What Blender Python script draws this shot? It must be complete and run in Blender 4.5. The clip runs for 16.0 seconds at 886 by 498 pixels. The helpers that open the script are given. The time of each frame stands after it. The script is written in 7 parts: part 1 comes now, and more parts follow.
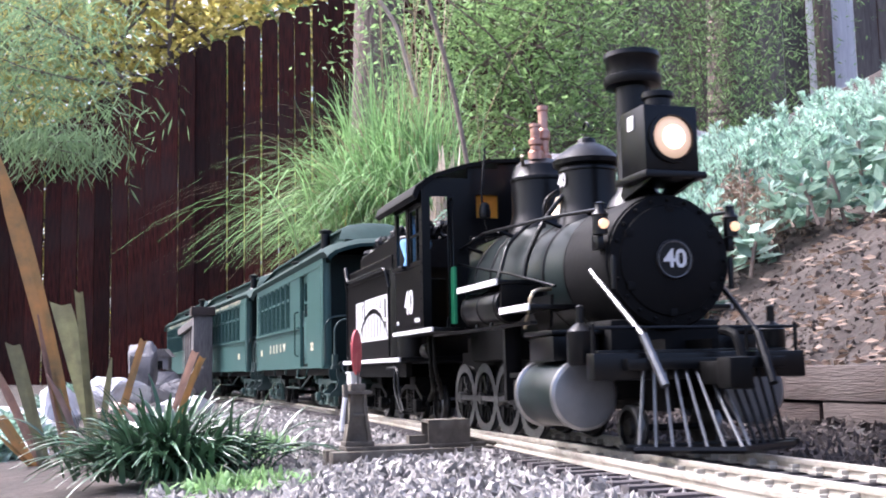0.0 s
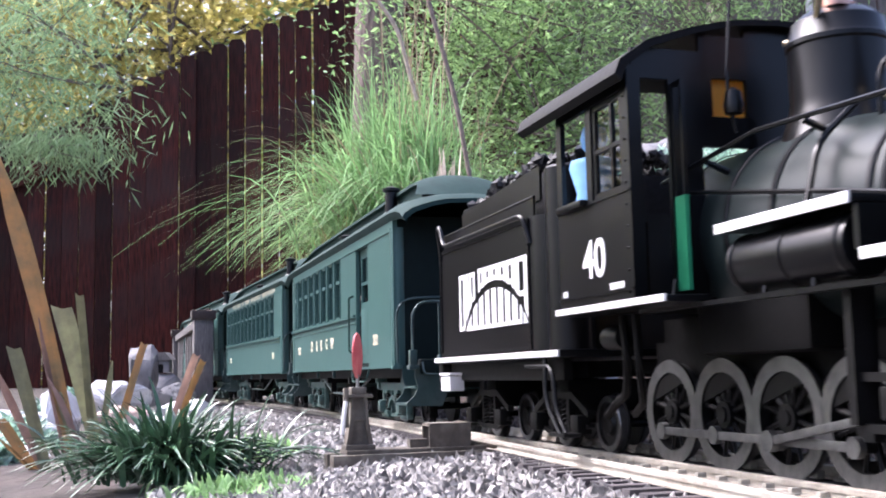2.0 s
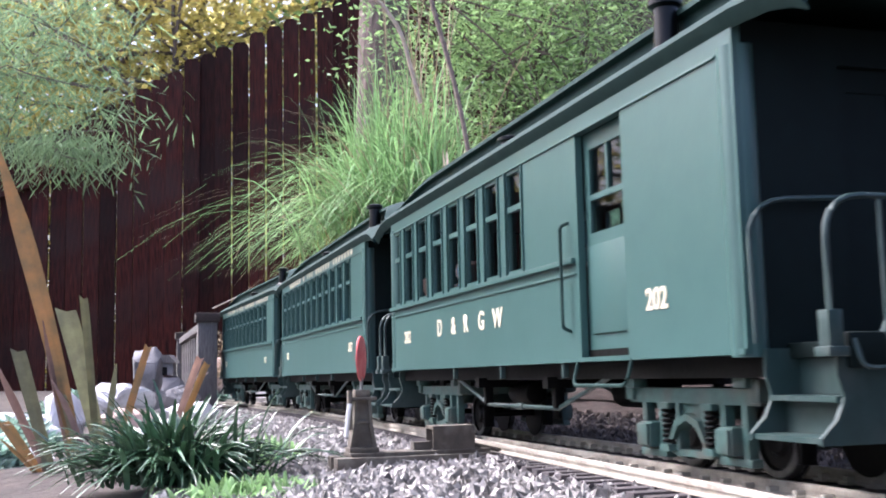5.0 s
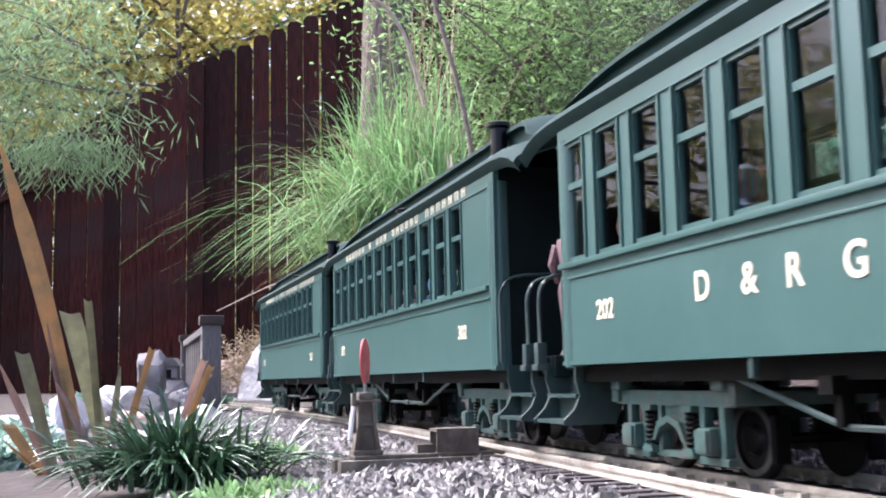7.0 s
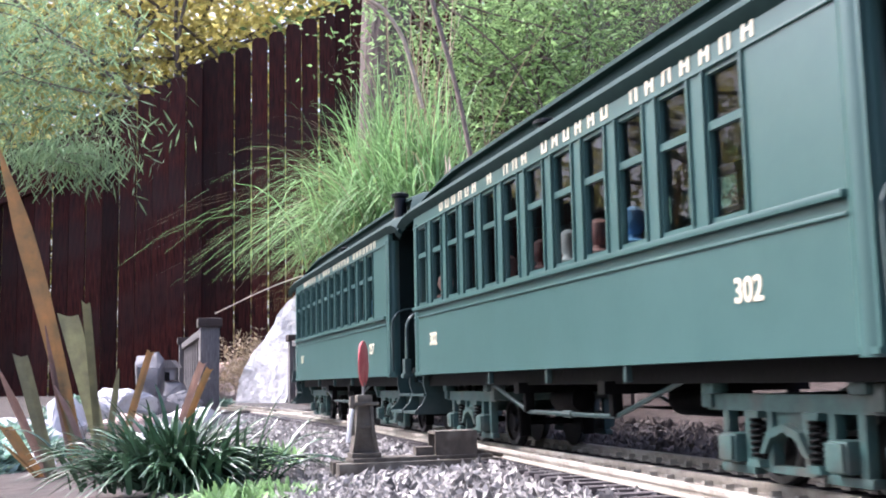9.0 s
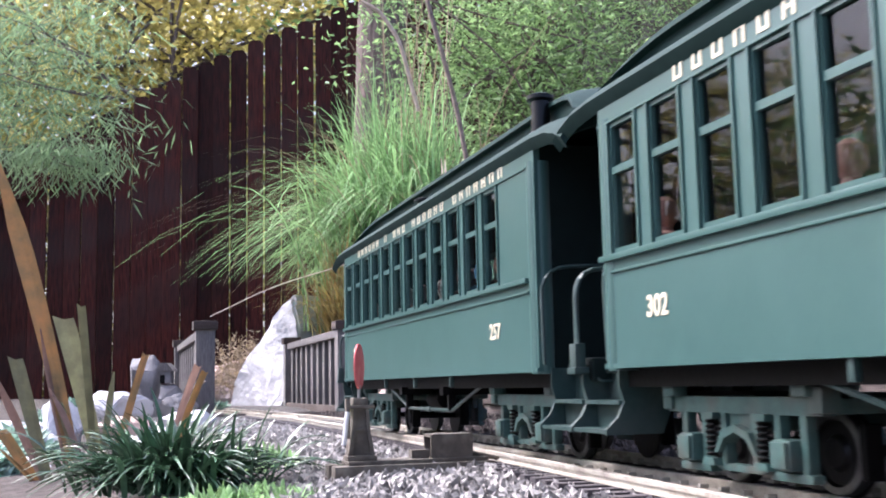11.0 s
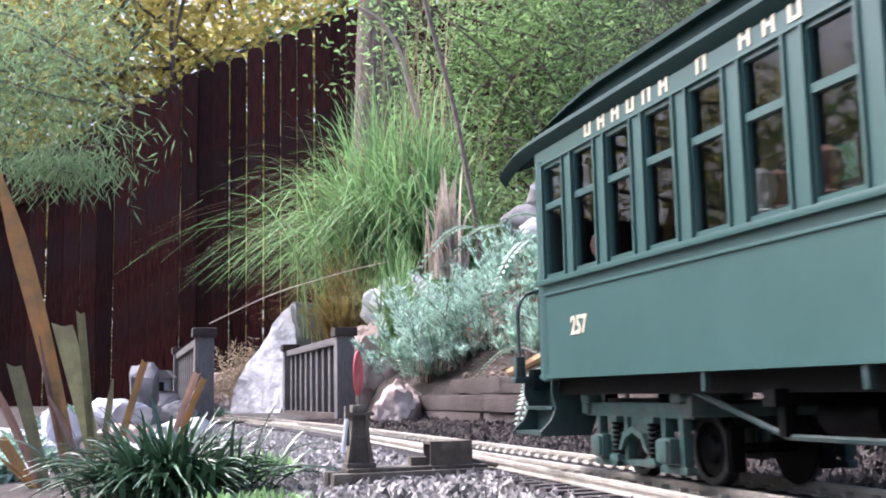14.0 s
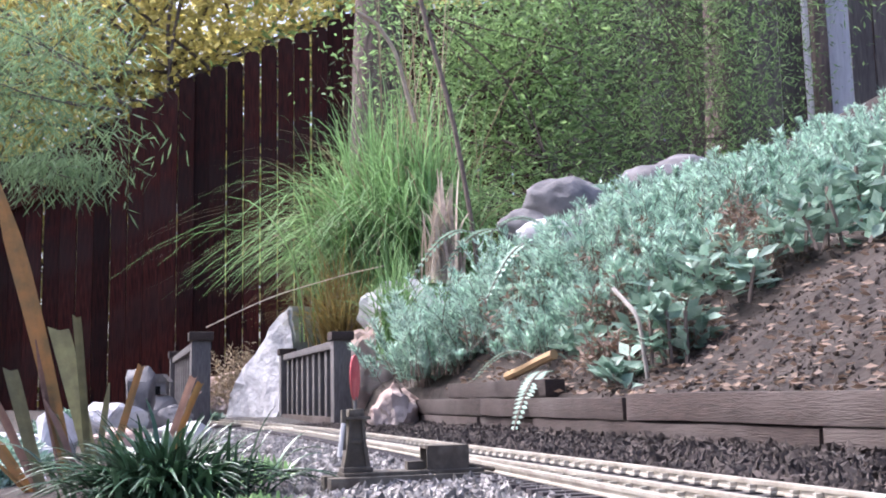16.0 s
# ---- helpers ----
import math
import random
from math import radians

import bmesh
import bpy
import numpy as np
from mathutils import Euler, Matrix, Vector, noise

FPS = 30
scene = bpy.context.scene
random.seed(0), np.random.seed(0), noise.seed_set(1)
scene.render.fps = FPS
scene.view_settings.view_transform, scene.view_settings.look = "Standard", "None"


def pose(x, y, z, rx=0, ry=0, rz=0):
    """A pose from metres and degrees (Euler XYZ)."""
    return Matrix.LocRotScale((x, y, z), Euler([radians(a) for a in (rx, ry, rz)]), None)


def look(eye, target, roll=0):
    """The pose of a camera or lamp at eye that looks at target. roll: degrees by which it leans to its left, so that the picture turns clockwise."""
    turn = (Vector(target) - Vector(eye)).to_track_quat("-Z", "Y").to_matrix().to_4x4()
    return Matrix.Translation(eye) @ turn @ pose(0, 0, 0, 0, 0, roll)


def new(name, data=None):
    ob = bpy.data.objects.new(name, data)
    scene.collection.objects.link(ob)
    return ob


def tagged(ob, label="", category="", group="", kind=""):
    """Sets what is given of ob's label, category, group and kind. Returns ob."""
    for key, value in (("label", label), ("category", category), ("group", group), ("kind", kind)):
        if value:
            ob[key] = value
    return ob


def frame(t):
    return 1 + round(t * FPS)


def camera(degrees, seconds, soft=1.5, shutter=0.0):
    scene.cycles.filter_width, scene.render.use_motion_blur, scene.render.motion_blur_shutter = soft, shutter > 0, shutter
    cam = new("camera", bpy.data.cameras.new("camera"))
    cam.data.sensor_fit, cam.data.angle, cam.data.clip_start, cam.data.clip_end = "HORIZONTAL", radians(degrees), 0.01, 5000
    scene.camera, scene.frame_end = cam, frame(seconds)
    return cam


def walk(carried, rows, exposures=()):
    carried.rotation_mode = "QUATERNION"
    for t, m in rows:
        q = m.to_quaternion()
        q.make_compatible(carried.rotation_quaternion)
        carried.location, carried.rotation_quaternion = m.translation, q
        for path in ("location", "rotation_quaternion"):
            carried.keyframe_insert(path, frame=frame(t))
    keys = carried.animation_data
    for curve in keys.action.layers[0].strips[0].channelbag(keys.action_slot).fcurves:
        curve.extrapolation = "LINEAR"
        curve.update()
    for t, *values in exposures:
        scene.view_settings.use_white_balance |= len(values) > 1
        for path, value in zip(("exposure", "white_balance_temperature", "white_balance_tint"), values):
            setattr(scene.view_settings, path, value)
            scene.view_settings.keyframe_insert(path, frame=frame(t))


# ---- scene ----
LENS = math.degrees(2 * math.atan(784 / 1900))
EYE = 0.046                      # camera height above the rail heads
PITCH, ROLL = 7.78, -1.2
# seconds, pan to the left and tilt upward in degrees, hand-held sway
SWAY = [(0.0, 0.10, -1.33), (0.5, 0.12, -1.24), (1.0, 0.20, -1.15), (1.5, 0.14, -1.11), (2.0, 0.14, -1.15),
        (2.5, 0.15, -1.21), (3.0, 0.24, -1.21), (3.5, 0.34, -1.11), (4.0, 0.33, -1.04), (6.5, 0.45, -0.93),
        (7.0, 0.54, -0.86), (7.5, 0.58, -0.84), (8.0, 0.49, -0.86), (8.5, 0.43, -0.78), (9.0, 0.45, -0.73),
        (11.5, 0.14, -0.51), (12.0, 0.09, -0.41), (12.5, 0.09, -0.31), (13.0, 0.14, -0.27), (13.5, 0.23, -0.17),
        (14.0, 0.18, -0.21), (14.5, 0.09, -0.27), (15.0, 0.09, -0.17), (15.5, 0.14, -0.03), (16.0, 0.0, 0.0)]
cam = camera(LENS, 16.0, soft=1.9, shutter=0.4)
walk(cam, [(t, pose(0, 0, EYE, 0, 0, a) @ pose(0, 0, 0, 90 + PITCH + b) @ pose(0, 0, 0, 0, 0, ROLL)) for t, a, b in SWAY],
     exposures=[(0.0, 2.22, 5760, 19), (9.0, 2.18, 5760, 19), (11.5, 2.10, 5760, 19), (13.0, 2.0, 5760, 19), (14.5, 1.86, 5760, 19), (16.0, 1.74, 5760, 19)])

# ---- light: open shade under trees, soft sky, weak hazy sun behind the fence ----
world = bpy.data.worlds.new("sky")
scene.world = world
world.use_nodes = True
wn = world.node_tree
sky = wn.nodes.new("ShaderNodeTexSky")
sky.sky_type, sky.sun_disc = "NISHITA", False
sky.sun_elevation, sky.sun_rotation = radians(53), radians(-70)
sky.dust_density, sky.air_density, sky.ozone_density = 7.0, 0.8, 0.5
wn.nodes["Background"].inputs[1].default_value = 0.12
wn.links.new(sky.outputs[0], wn.nodes["Background"].inputs[0])
sun = new("sun", bpy.data.lights.new("sun", "SUN"))
sun.data.energy, sun.data.angle, sun.data.color = 1.35, radians(30), (1.0, 0.97, 0.93)
sun.matrix_world = look((-4.4, 1.6, 6.2), (0, 0, 0))


# ---- materials ----
def mat(name, base, other=None, rough=0.7, metal=0.0, scale=40.0, bump=0.2, bump_scale=None, spread=0.0, spec=None, trans=0.0, stretch=None, stain=None, stain_scale=4.0, coat=0.0):
    """A procedural surface: fine grain between two colours, broad stains, relief, spread between pieces."""
    m = bpy.data.materials.new(name)
    m.use_nodes = True
    nt = m.node_tree
    L, N = nt.links.new, nt.nodes.new
    b = nt.nodes["Principled BSDF"]
    co = N("ShaderNodeTexCoord")
    src = co.outputs["Object"]
    if stretch:
        mp = N("ShaderNodeMapping")
        mp.inputs["Scale"].default_value = stretch
        L(src, mp.inputs["Vector"])
        src = mp.outputs["Vector"]
    n1 = N("ShaderNodeTexNoise")
    n1.inputs["Scale"].default_value, n1.inputs["Detail"].default_value, n1.inputs["Roughness"].default_value = scale, 6, 0.65
    L(src, n1.inputs["Vector"])
    ramp = N("ShaderNodeValToRGB")
    other = other or tuple(c * 0.75 for c in base)
    ramp.color_ramp.elements[0].position, ramp.color_ramp.elements[1].position = 0.32, 0.68
    ramp.color_ramp.elements[0].color, ramp.color_ramp.elements[1].color = (*other, 1), (*base, 1)
    L(n1.outputs["Fac"], ramp.inputs["Fac"])
    col = ramp.outputs["Color"]
    if stain:
        n2 = N("ShaderNodeTexNoise")
        n2.inputs["Scale"].default_value, n2.inputs["Detail"].default_value = stain_scale, 4
        L(co.outputs["Object"], n2.inputs["Vector"])
        mr = N("ShaderNodeMapRange")
        mr.inputs["From Min"].default_value, mr.inputs["From Max"].default_value = 0.45, 0.7
        L(n2.outputs["Fac"], mr.inputs["Value"])
        mx = N("ShaderNodeMix")
        mx.data_type = "RGBA"
        L(mr.outputs[0], mx.inputs["Factor"])
        L(col, mx.inputs["A"])
        mx.inputs["B"].default_value = (*stain, 1)
        col = mx.outputs["Result"]
    if spread:
        info, geo = N("ShaderNodeObjectInfo"), N("ShaderNodeNewGeometry")
        add = N("ShaderNodeMath")
        add.operation = "ADD"
        L(info.outputs["Random"], add.inputs[0])
        L(geo.outputs["Random Per Island"], add.inputs[1])
        fr = N("ShaderNodeMath")
        fr.operation = "FRACT"
        L(add.outputs[0], fr.inputs[0])
        mr2 = N("ShaderNodeMapRange")
        mr2.inputs["To Min"].default_value, mr2.inputs["To Max"].default_value = 1 - spread, 1 + spread
        L(fr.outputs[0], mr2.inputs["Value"])
        hs = N("ShaderNodeHueSaturation")
        L(mr2.outputs[0], hs.inputs["Value"])
        L(col, hs.inputs["Color"])
        col = hs.outputs["Color"]
    L(col, b.inputs["Base Color"])
    b.inputs["Roughness"].default_value, b.inputs["Metallic"].default_value = rough, metal
    if spec is not None:
        b.inputs["Specular IOR Level"].default_value = spec
    if coat:
        b.inputs["Coat Weight"].default_value, b.inputs["Coat Roughness"].default_value = coat, 0.3
    if trans:
        b.inputs["Subsurface Weight"].default_value = 0.0
        tr, mixer = N("ShaderNodeBsdfTranslucent"), N("ShaderNodeMixShader")
        L(col, tr.inputs["Color"])
        mixer.inputs[0].default_value = trans
        L(b.outputs[0], mixer.inputs[1])
        L(tr.outputs[0], mixer.inputs[2])
        L(mixer.outputs[0], nt.nodes["Material Output"].inputs["Surface"])
    if bump:
        n3 = N("ShaderNodeTexNoise")
        n3.inputs["Scale"].default_value, n3.inputs["Detail"].default_value = bump_scale or scale * 2, 5
        L(src, n3.inputs["Vector"])
        bp = N("ShaderNodeBump")
        bp.inputs["Strength"].default_value, bp.inputs["Distance"].default_value = bump, 0.4 / (bump_scale or scale * 2)
        L(n3.outputs["Fac"], bp.inputs["Height"])
        L(bp.outputs["Normal"], b.inputs["Normal"])
    return m


def glow(name, colour, strength):
    m = bpy.data.materials.new(name)
    m.use_nodes = True
    b = m.node_tree.nodes["Principled BSDF"]
    b.inputs["Base Color"].default_value = (*colour, 1)
    b.inputs["Emission Color"].default_value = (*colour, 1)
    b.inputs["Emission Strength"].default_value = strength
    return m


def glass(name, tint=(0.9, 0.95, 0.93), rough=0.02):
    m = bpy.data.materials.new(name)
    m.use_nodes = True
    nt = m.node_tree
    g, t, mx, lw, pw, ma = (nt.nodes.new(k) for k in ("ShaderNodeBsdfGlossy", "ShaderNodeBsdfTransparent", "ShaderNodeMixShader", "ShaderNodeLayerWeight", "ShaderNodeMath", "ShaderNodeMath"))
    g.inputs["Roughness"].default_value = rough
    t.inputs["Color"].default_value = (*tint, 1)
    lw.inputs["Blend"].default_value = 0.5
    pw.operation, pw.inputs[1].default_value = "POWER", 5.0
    ma.operation, ma.inputs[1].default_value, ma.inputs[2].default_value = "MULTIPLY_ADD", 0.75, 0.045
    nt.links.new(lw.outputs["Facing"], pw.inputs[0])
    nt.links.new(pw.outputs[0], ma.inputs[0])
    nt.links.new(ma.outputs[0], mx.inputs[0])
    nt.links.new(t.outputs[0], mx.inputs[1])
    nt.links.new(g.outputs[0], mx.inputs[2])
    nt.links.new(mx.outputs[0], nt.nodes["Material Output"].inputs["Surface"])
    return m


GREEN = mat("coach_green", (0.037, 0.087, 0.079), (0.031, 0.077, 0.071), 0.36, 0, 60, 0.03, 300, stain=(0.043, 0.096, 0.089), stain_scale=12)
STEP_GREEN = mat("step_green", (0.022, 0.050, 0.047), (0.015, 0.035, 0.033), 0.45, 0, 120, 0.08, stain=(0.04, 0.058, 0.054), stain_scale=60)
GREEN_DARK = mat("roof_green", (0.018, 0.042, 0.038), (0.013, 0.031, 0.028), 0.75, 0, 80, 0.06, spec=0.15)
TRUCK_GREEN = mat("truck_green", (0.042, 0.098, 0.088), (0.024, 0.055, 0.050), 0.5, 0, 150, 0.15, stain=(0.055, 0.062, 0.052), stain_scale=60)
BLACK = mat("engine_black", (0.0026, 0.0028, 0.0034), (0.0017, 0.0019, 0.0024), 0.30, 0, 60, 0.03, 400, spec=0.26, stain=(0.0042, 0.0044, 0.005), stain_scale=25)
JACKET = mat("boiler_jacket", (0.010, 0.0165, 0.0165), (0.0075, 0.0125, 0.0125), 0.34, 0.0, 60, 0.03, 300, spec=0.34, stain=(0.014, 0.021, 0.021), stain_scale=20)
SOOT = mat("smokebox_black", (0.0028, 0.0028, 0.0031), (0.0018, 0.0018, 0.0021), 0.6, 0, 120, 0.1, spec=0.14)
UNDER = mat("underframe_black", (0.0016, 0.0016, 0.0017), (0.0028, 0.0026, 0.0024), 0.55, 0, 150, 0.15, spec=0.12)
STEEL = mat("bare_steel", (0.42, 0.42, 0.42), (0.30, 0.30, 0.30), 0.35, 1.0, 120, 0.08)
ROD = mat("oily_steel_rod", (0.22, 0.22, 0.22), (0.13, 0.13, 0.13), 0.38, 0.9, 150, 0.08)
WHEEL = mat("wheel_iron", (0.0065, 0.0065, 0.007), (0.004, 0.0038, 0.0036), 0.4, 0.0, 120, 0.1, spec=0.2)
COPPER = mat("aged_copper", (0.50, 0.29, 0.22), (0.36, 0.19, 0.14), 0.32, 1.0, 90, 0.1)
BRASS = mat("polished_brass", (0.60, 0.52, 0.38), (0.45, 0.38, 0.26), 0.3, 0.9, 90, 0.06)
WHITE = mat("white_paint", (0.64, 0.64, 0.64), (0.56, 0.56, 0.56), 0.5, 0, 80, 0.03)
CREAM = mat("cream_lettering", (0.62, 0.58, 0.44), (0.52, 0.47, 0.34), 0.5, 0, 200, 0.0)
GREY_CYL = mat("cylinder_head", (0.20, 0.21, 0.22), (0.16, 0.17, 0.18), 0.4, 0.6, 80, 0.03)
DOOR_GREEN = mat("cab_green", (0.02, 0.22, 0.10), (0.016, 0.18, 0.08), 0.5, 0, 60, 0.02)
# The warm light inside the cab is put into this panel colour.
CAB_WARM = mat("cab_varnish", (0.45, 0.28, 0.06), (0.38, 0.22, 0.05), 0.5, 0, 60, 0.05)
COAL = mat("coal", (0.010, 0.0105, 0.012), (0.005, 0.005, 0.006), 0.5, 0, 300, 0.5, spec=0.25)
RED = mat("target_red", (0.62, 0.10, 0.11), (0.52, 0.08, 0.09), 0.6, 0, 120, 0.1, stain=(0.66, 0.20, 0.19), stain_scale=90)
CLEAR = glass("window_glass", (0.46, 0.52, 0.50))
LAMP = glow("headlamp_glow", (1.0, 0.66, 0.40), 0.10)
BULB = glow("bulb_glow", (1.0, 0.82, 0.58), 0.7)
LAMP_SMALL = glow("marker_glow", (1.0, 0.58, 0.30), 0.26)
RAIL = mat("weathered_brass_rail", (0.37, 0.335, 0.275), (0.22, 0.195, 0.16), 0.6, 0.0, 150, 0.12, stain=(0.42, 0.395, 0.34), stain_scale=30)
TIE = mat("plastic_tie", (0.060, 0.050, 0.052), (0.035, 0.030, 0.032), 0.8, 0, 200, 0.3, spread=0.25)
STONE = mat("ballast_stone", (0.355, 0.335, 0.315), (0.15, 0.14, 0.132), 0.9, 0, 250, 0.5, spread=0.6)
CHIP = mat("bark_chip", (0.070, 0.056, 0.050), (0.036, 0.028, 0.025), 0.95, 0, 200, 0.5, spread=0.6)
BED = mat("ballast_bed", (0.075, 0.068, 0.064), (0.03, 0.027, 0.026), 0.95, 0, 180, 0.8)
SOIL = mat("dry_soil", (0.044, 0.033, 0.027), (0.018, 0.0135, 0.011), 0.95, 0, 45, 0.9, 70, stain=(0.066, 0.052, 0.044), stain_scale=9)
CLOD = mat("soil_crumb", (0.080, 0.062, 0.052), (0.045, 0.035, 0.029), 0.95, 0, 120, 0.5, spread=0.55)
TIMBER = mat("weathered_timber", (0.068, 0.047, 0.040), (0.027, 0.0185, 0.0165), 0.85, 0, 30, 0.5, 60, stretch=(1.2, 14, 14), spread=0.18, stain=(0.088, 0.071, 0.064), stain_scale=7)
GREY_WOOD = mat("grey_weathered_wood", (0.155, 0.142, 0.140), (0.075, 0.068, 0.068), 0.85, 0, 40, 0.4, stretch=(6, 6, 1), spread=0.2)
FENCE = mat("stained_fence_board", (0.068, 0.0145, 0.0100), (0.0052, 0.0026, 0.0025), 0.8, 0, 9, 0.35, 26, stretch=(10, 10, 0.7), spread=0.55, spec=0.15, stain=(0.030, 0.018, 0.0165), stain_scale=1.6)
STAND = mat("switch_stand_iron", (0.105, 0.088, 0.068), (0.06, 0.05, 0.04), 0.75, 0, 120, 0.3, stain=(0.15, 0.135, 0.11), stain_scale=60)
ROCK = mat("pale_rock", (0.60, 0.60, 0.62), (0.36, 0.35, 0.36), 0.9, 0, 22, 0.9, 40, stain=(0.66, 0.65, 0.66), stain_scale=8)
ROCK_PINK = mat("pinkish_rock", (0.46, 0.34, 0.295), (0.28, 0.20, 0.175), 0.9, 0, 18, 0.8, 36, stain=(0.52, 0.45, 0.42), stain_scale=7)
ROCK_GREY = mat("grey_boulder", (0.19, 0.185, 0.195), (0.10, 0.096, 0.10), 0.9, 0, 16, 0.6, 32, stain=(0.27, 0.26, 0.265), stain_scale=6)
BARK = mat("bark", (0.17, 0.13, 0.11), (0.07, 0.055, 0.048), 0.95, 0, 10, 0.9, 14, stretch=(3, 3, 0.6))
SKIN = mat("painted_figure_pink", (0.42, 0.22, 0.19), (0.32, 0.15, 0.14), 0.6, 0, 300, 0.0, spread=0.3)
MAUVE = mat("painted_figure_mauve", (0.16, 0.095, 0.105), (0.11, 0.062, 0.07), 0.6, 0, 300, 0.0)
# Coach green with the shade of the end platforms put into the colour.
END_SHADE = mat("end_wall_green", (0.005, 0.011, 0.0105), (0.004, 0.008, 0.0078), 0.6, 0, 80, 0.05, spec=0.12)
BLUE = mat("painted_figure_blue", (0.16, 0.36, 0.62), (0.12, 0.28, 0.5), 0.6, 0, 200, 0.0)
SEAT_RED = mat("coach_seat_maroon", (0.11, 0.03, 0.03), (0.08, 0.022, 0.022), 0.7, 0, 200, 0.1)


def leafy(name, a, b, trans=0.35, rough=0.6, spread=0.35):
    return mat(name, a, b, rough, 0, 60, 0.0, spread=spread, trans=trans)


GRASS = leafy("fountain_grass_leaf", (0.30, 0.48, 0.21), (0.15, 0.27, 0.10), 0.45, spread=0.45)
DEADLEAF = leafy("bleached_dead_leaf", (0.68, 0.59, 0.50), (0.44, 0.35, 0.28), 0.3)
STRAW = leafy("dry_straw", (0.34, 0.27, 0.18), (0.22, 0.165, 0.11), 0.3)
BRONZE = leafy("bronze_sedge", (0.34, 0.22, 0.07), (0.22, 0.2, 0.07), 0.3)
SILVER = leafy("silver_artemisia_leaf", (0.57, 0.73, 0.61), (0.29, 0.44, 0.355), 0.28, spread=0.55)
FROND = leafy("fern_frond_leaf", (0.38, 0.52, 0.42), (0.22, 0.34, 0.26), 0.25)
BROAD = leafy("broad_green_leaf", (0.32, 0.44, 0.35), (0.15, 0.26, 0.19), 0.3, 0.45)
MONDO = leafy("dark_strap_leaf", (0.070, 0.140, 0.076), (0.030, 0.068, 0.036), 0.12, 0.2, 0.5)
FLAX = leafy("flax_leaf", (0.33, 0.33, 0.19), (0.19, 0.185, 0.12), 0.25, 0.36)
FLAX_GOLD = leafy("golden_flax_leaf", (0.38, 0.22, 0.09), (0.20, 0.155, 0.08), 0.25, 0.38)
FLAX_RED = leafy("bronze_flax_leaf", (0.33, 0.23, 0.19), (0.20, 0.14, 0.125), 0.25, 0.38)
NEEDLE = leafy("feathery_green_leaf", (0.27, 0.38, 0.20), (0.17, 0.27, 0.13), 0.5)
VINE = leafy("vine_green_leaf", (0.29, 0.43, 0.18), (0.15, 0.25, 0.09), 0.5, spread=0.6)
# Yellow-green raised far up: the sun through the leaves is put into it.
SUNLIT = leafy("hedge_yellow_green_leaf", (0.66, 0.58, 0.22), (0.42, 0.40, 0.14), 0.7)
# The cab's amber glow is put into the pane colour; nothing emits here.
AMBER = leafy("amber_cab_pane", (0.85, 0.45, 0.06), (0.75, 0.38, 0.05), 0.6, spread=0.0)
DARK_BOARD = mat("dark_weathered_board", (0.15, 0.13, 0.12), (0.07, 0.06, 0.055), 0.85, 0, 9, 0.4, 30, stretch=(8, 8, 0.6), spread=0.4)
# Grey boards with bright daylight put into the near-white colour.
LIT_BOARD = mat("pale_grey_board", (0.85, 0.84, 0.86), (0.62, 0.61, 0.64), 0.8, 0, 9, 0.3, 30, stretch=(8, 8, 0.6), spread=0.2)
LITTER = leafy("dry_leaf", (0.26, 0.185, 0.135), (0.18, 0.125, 0.09), 0.25)
DEADWOOD = mat("pale_deadwood", (0.42, 0.39, 0.35), (0.28, 0.25, 0.22), 0.85, 0, 60, 0.3)
OCHRE = mat("ochre_husk", (0.46, 0.31, 0.16), (0.34, 0.22, 0.11), 0.7, 0, 40, 0.3)
TWIG = mat("dry_twig", (0.24, 0.19, 0.16), (0.13, 0.10, 0.085), 0.9, 0, 60, 0.2)


# ---- small building helpers ----
def part(name, bm, material, parent=None, label="", smooth=False):
    bmesh.ops.recalc_face_normals(bm, faces=bm.faces)
    bm.normal_update()
    for e in bm.edges:
        e.smooth = len(e.link_faces) == 2 and e.calc_face_angle(3.0) < 0.6
    for f in bm.faces:
        f.smooth = True
    me = bpy.data.meshes.new(name)
    bm.to_mesh(me)
    bm.free()
    me.materials.append(material)
    ob = new(name, me)
    if parent:
        ob.parent = parent
    if label:
        tagged(ob, label)
    return ob


def again(ob, m, parent=None):
    """Another piece on the same mesh."""
    o = new(ob.name.split(".")[0], ob.data)
    o.parent = parent if parent else ob.parent
    o.matrix_basis = m
    return o


def raw(name, verts, faces, material, parent=None, smooth=False):
    me = bpy.data.meshes.new(name)
    me.from_pydata([tuple(v) for v in verts], [], faces)
    if smooth:
        me.polygons.foreach_set("use_smooth", [True] * len(me.polygons))
    me.materials.append(material)
    ob = new(name, me)
    if parent:
        ob.parent = parent
    return ob


def thing(name, m, label, category, group="", kind=""):
    ob = new(name)
    ob.matrix_basis = m
    ob.empty_display_size = 0.01
    return tagged(ob, label, category, group, kind)


def bx(bm, x0, x1, y0, y1, z0, z1, bevel=0.0, m=None):
    r = bmesh.ops.create_cube(bm, size=1.0)
    t = Matrix.Translation(((x0 + x1) / 2, (y0 + y1) / 2, (z0 + z1) / 2)) @ Matrix.Diagonal((abs(x1 - x0), abs(y1 - y0), abs(z1 - z0), 1))
    bmesh.ops.transform(bm, matrix=(m @ t) if m else t, verts=r["verts"])
    if bevel:
        es = list({e for v in r["verts"] for e in v.link_edges})
        bmesh.ops.bevel(bm, geom=es, offset=bevel, segments=2, affect="EDGES", profile=0.6)
    return bm


def box(x0, x1, y0, y1, z0, z1, bevel=0.0):
    return bx(bmesh.new(), x0, x1, y0, y1, z0, z1, bevel)


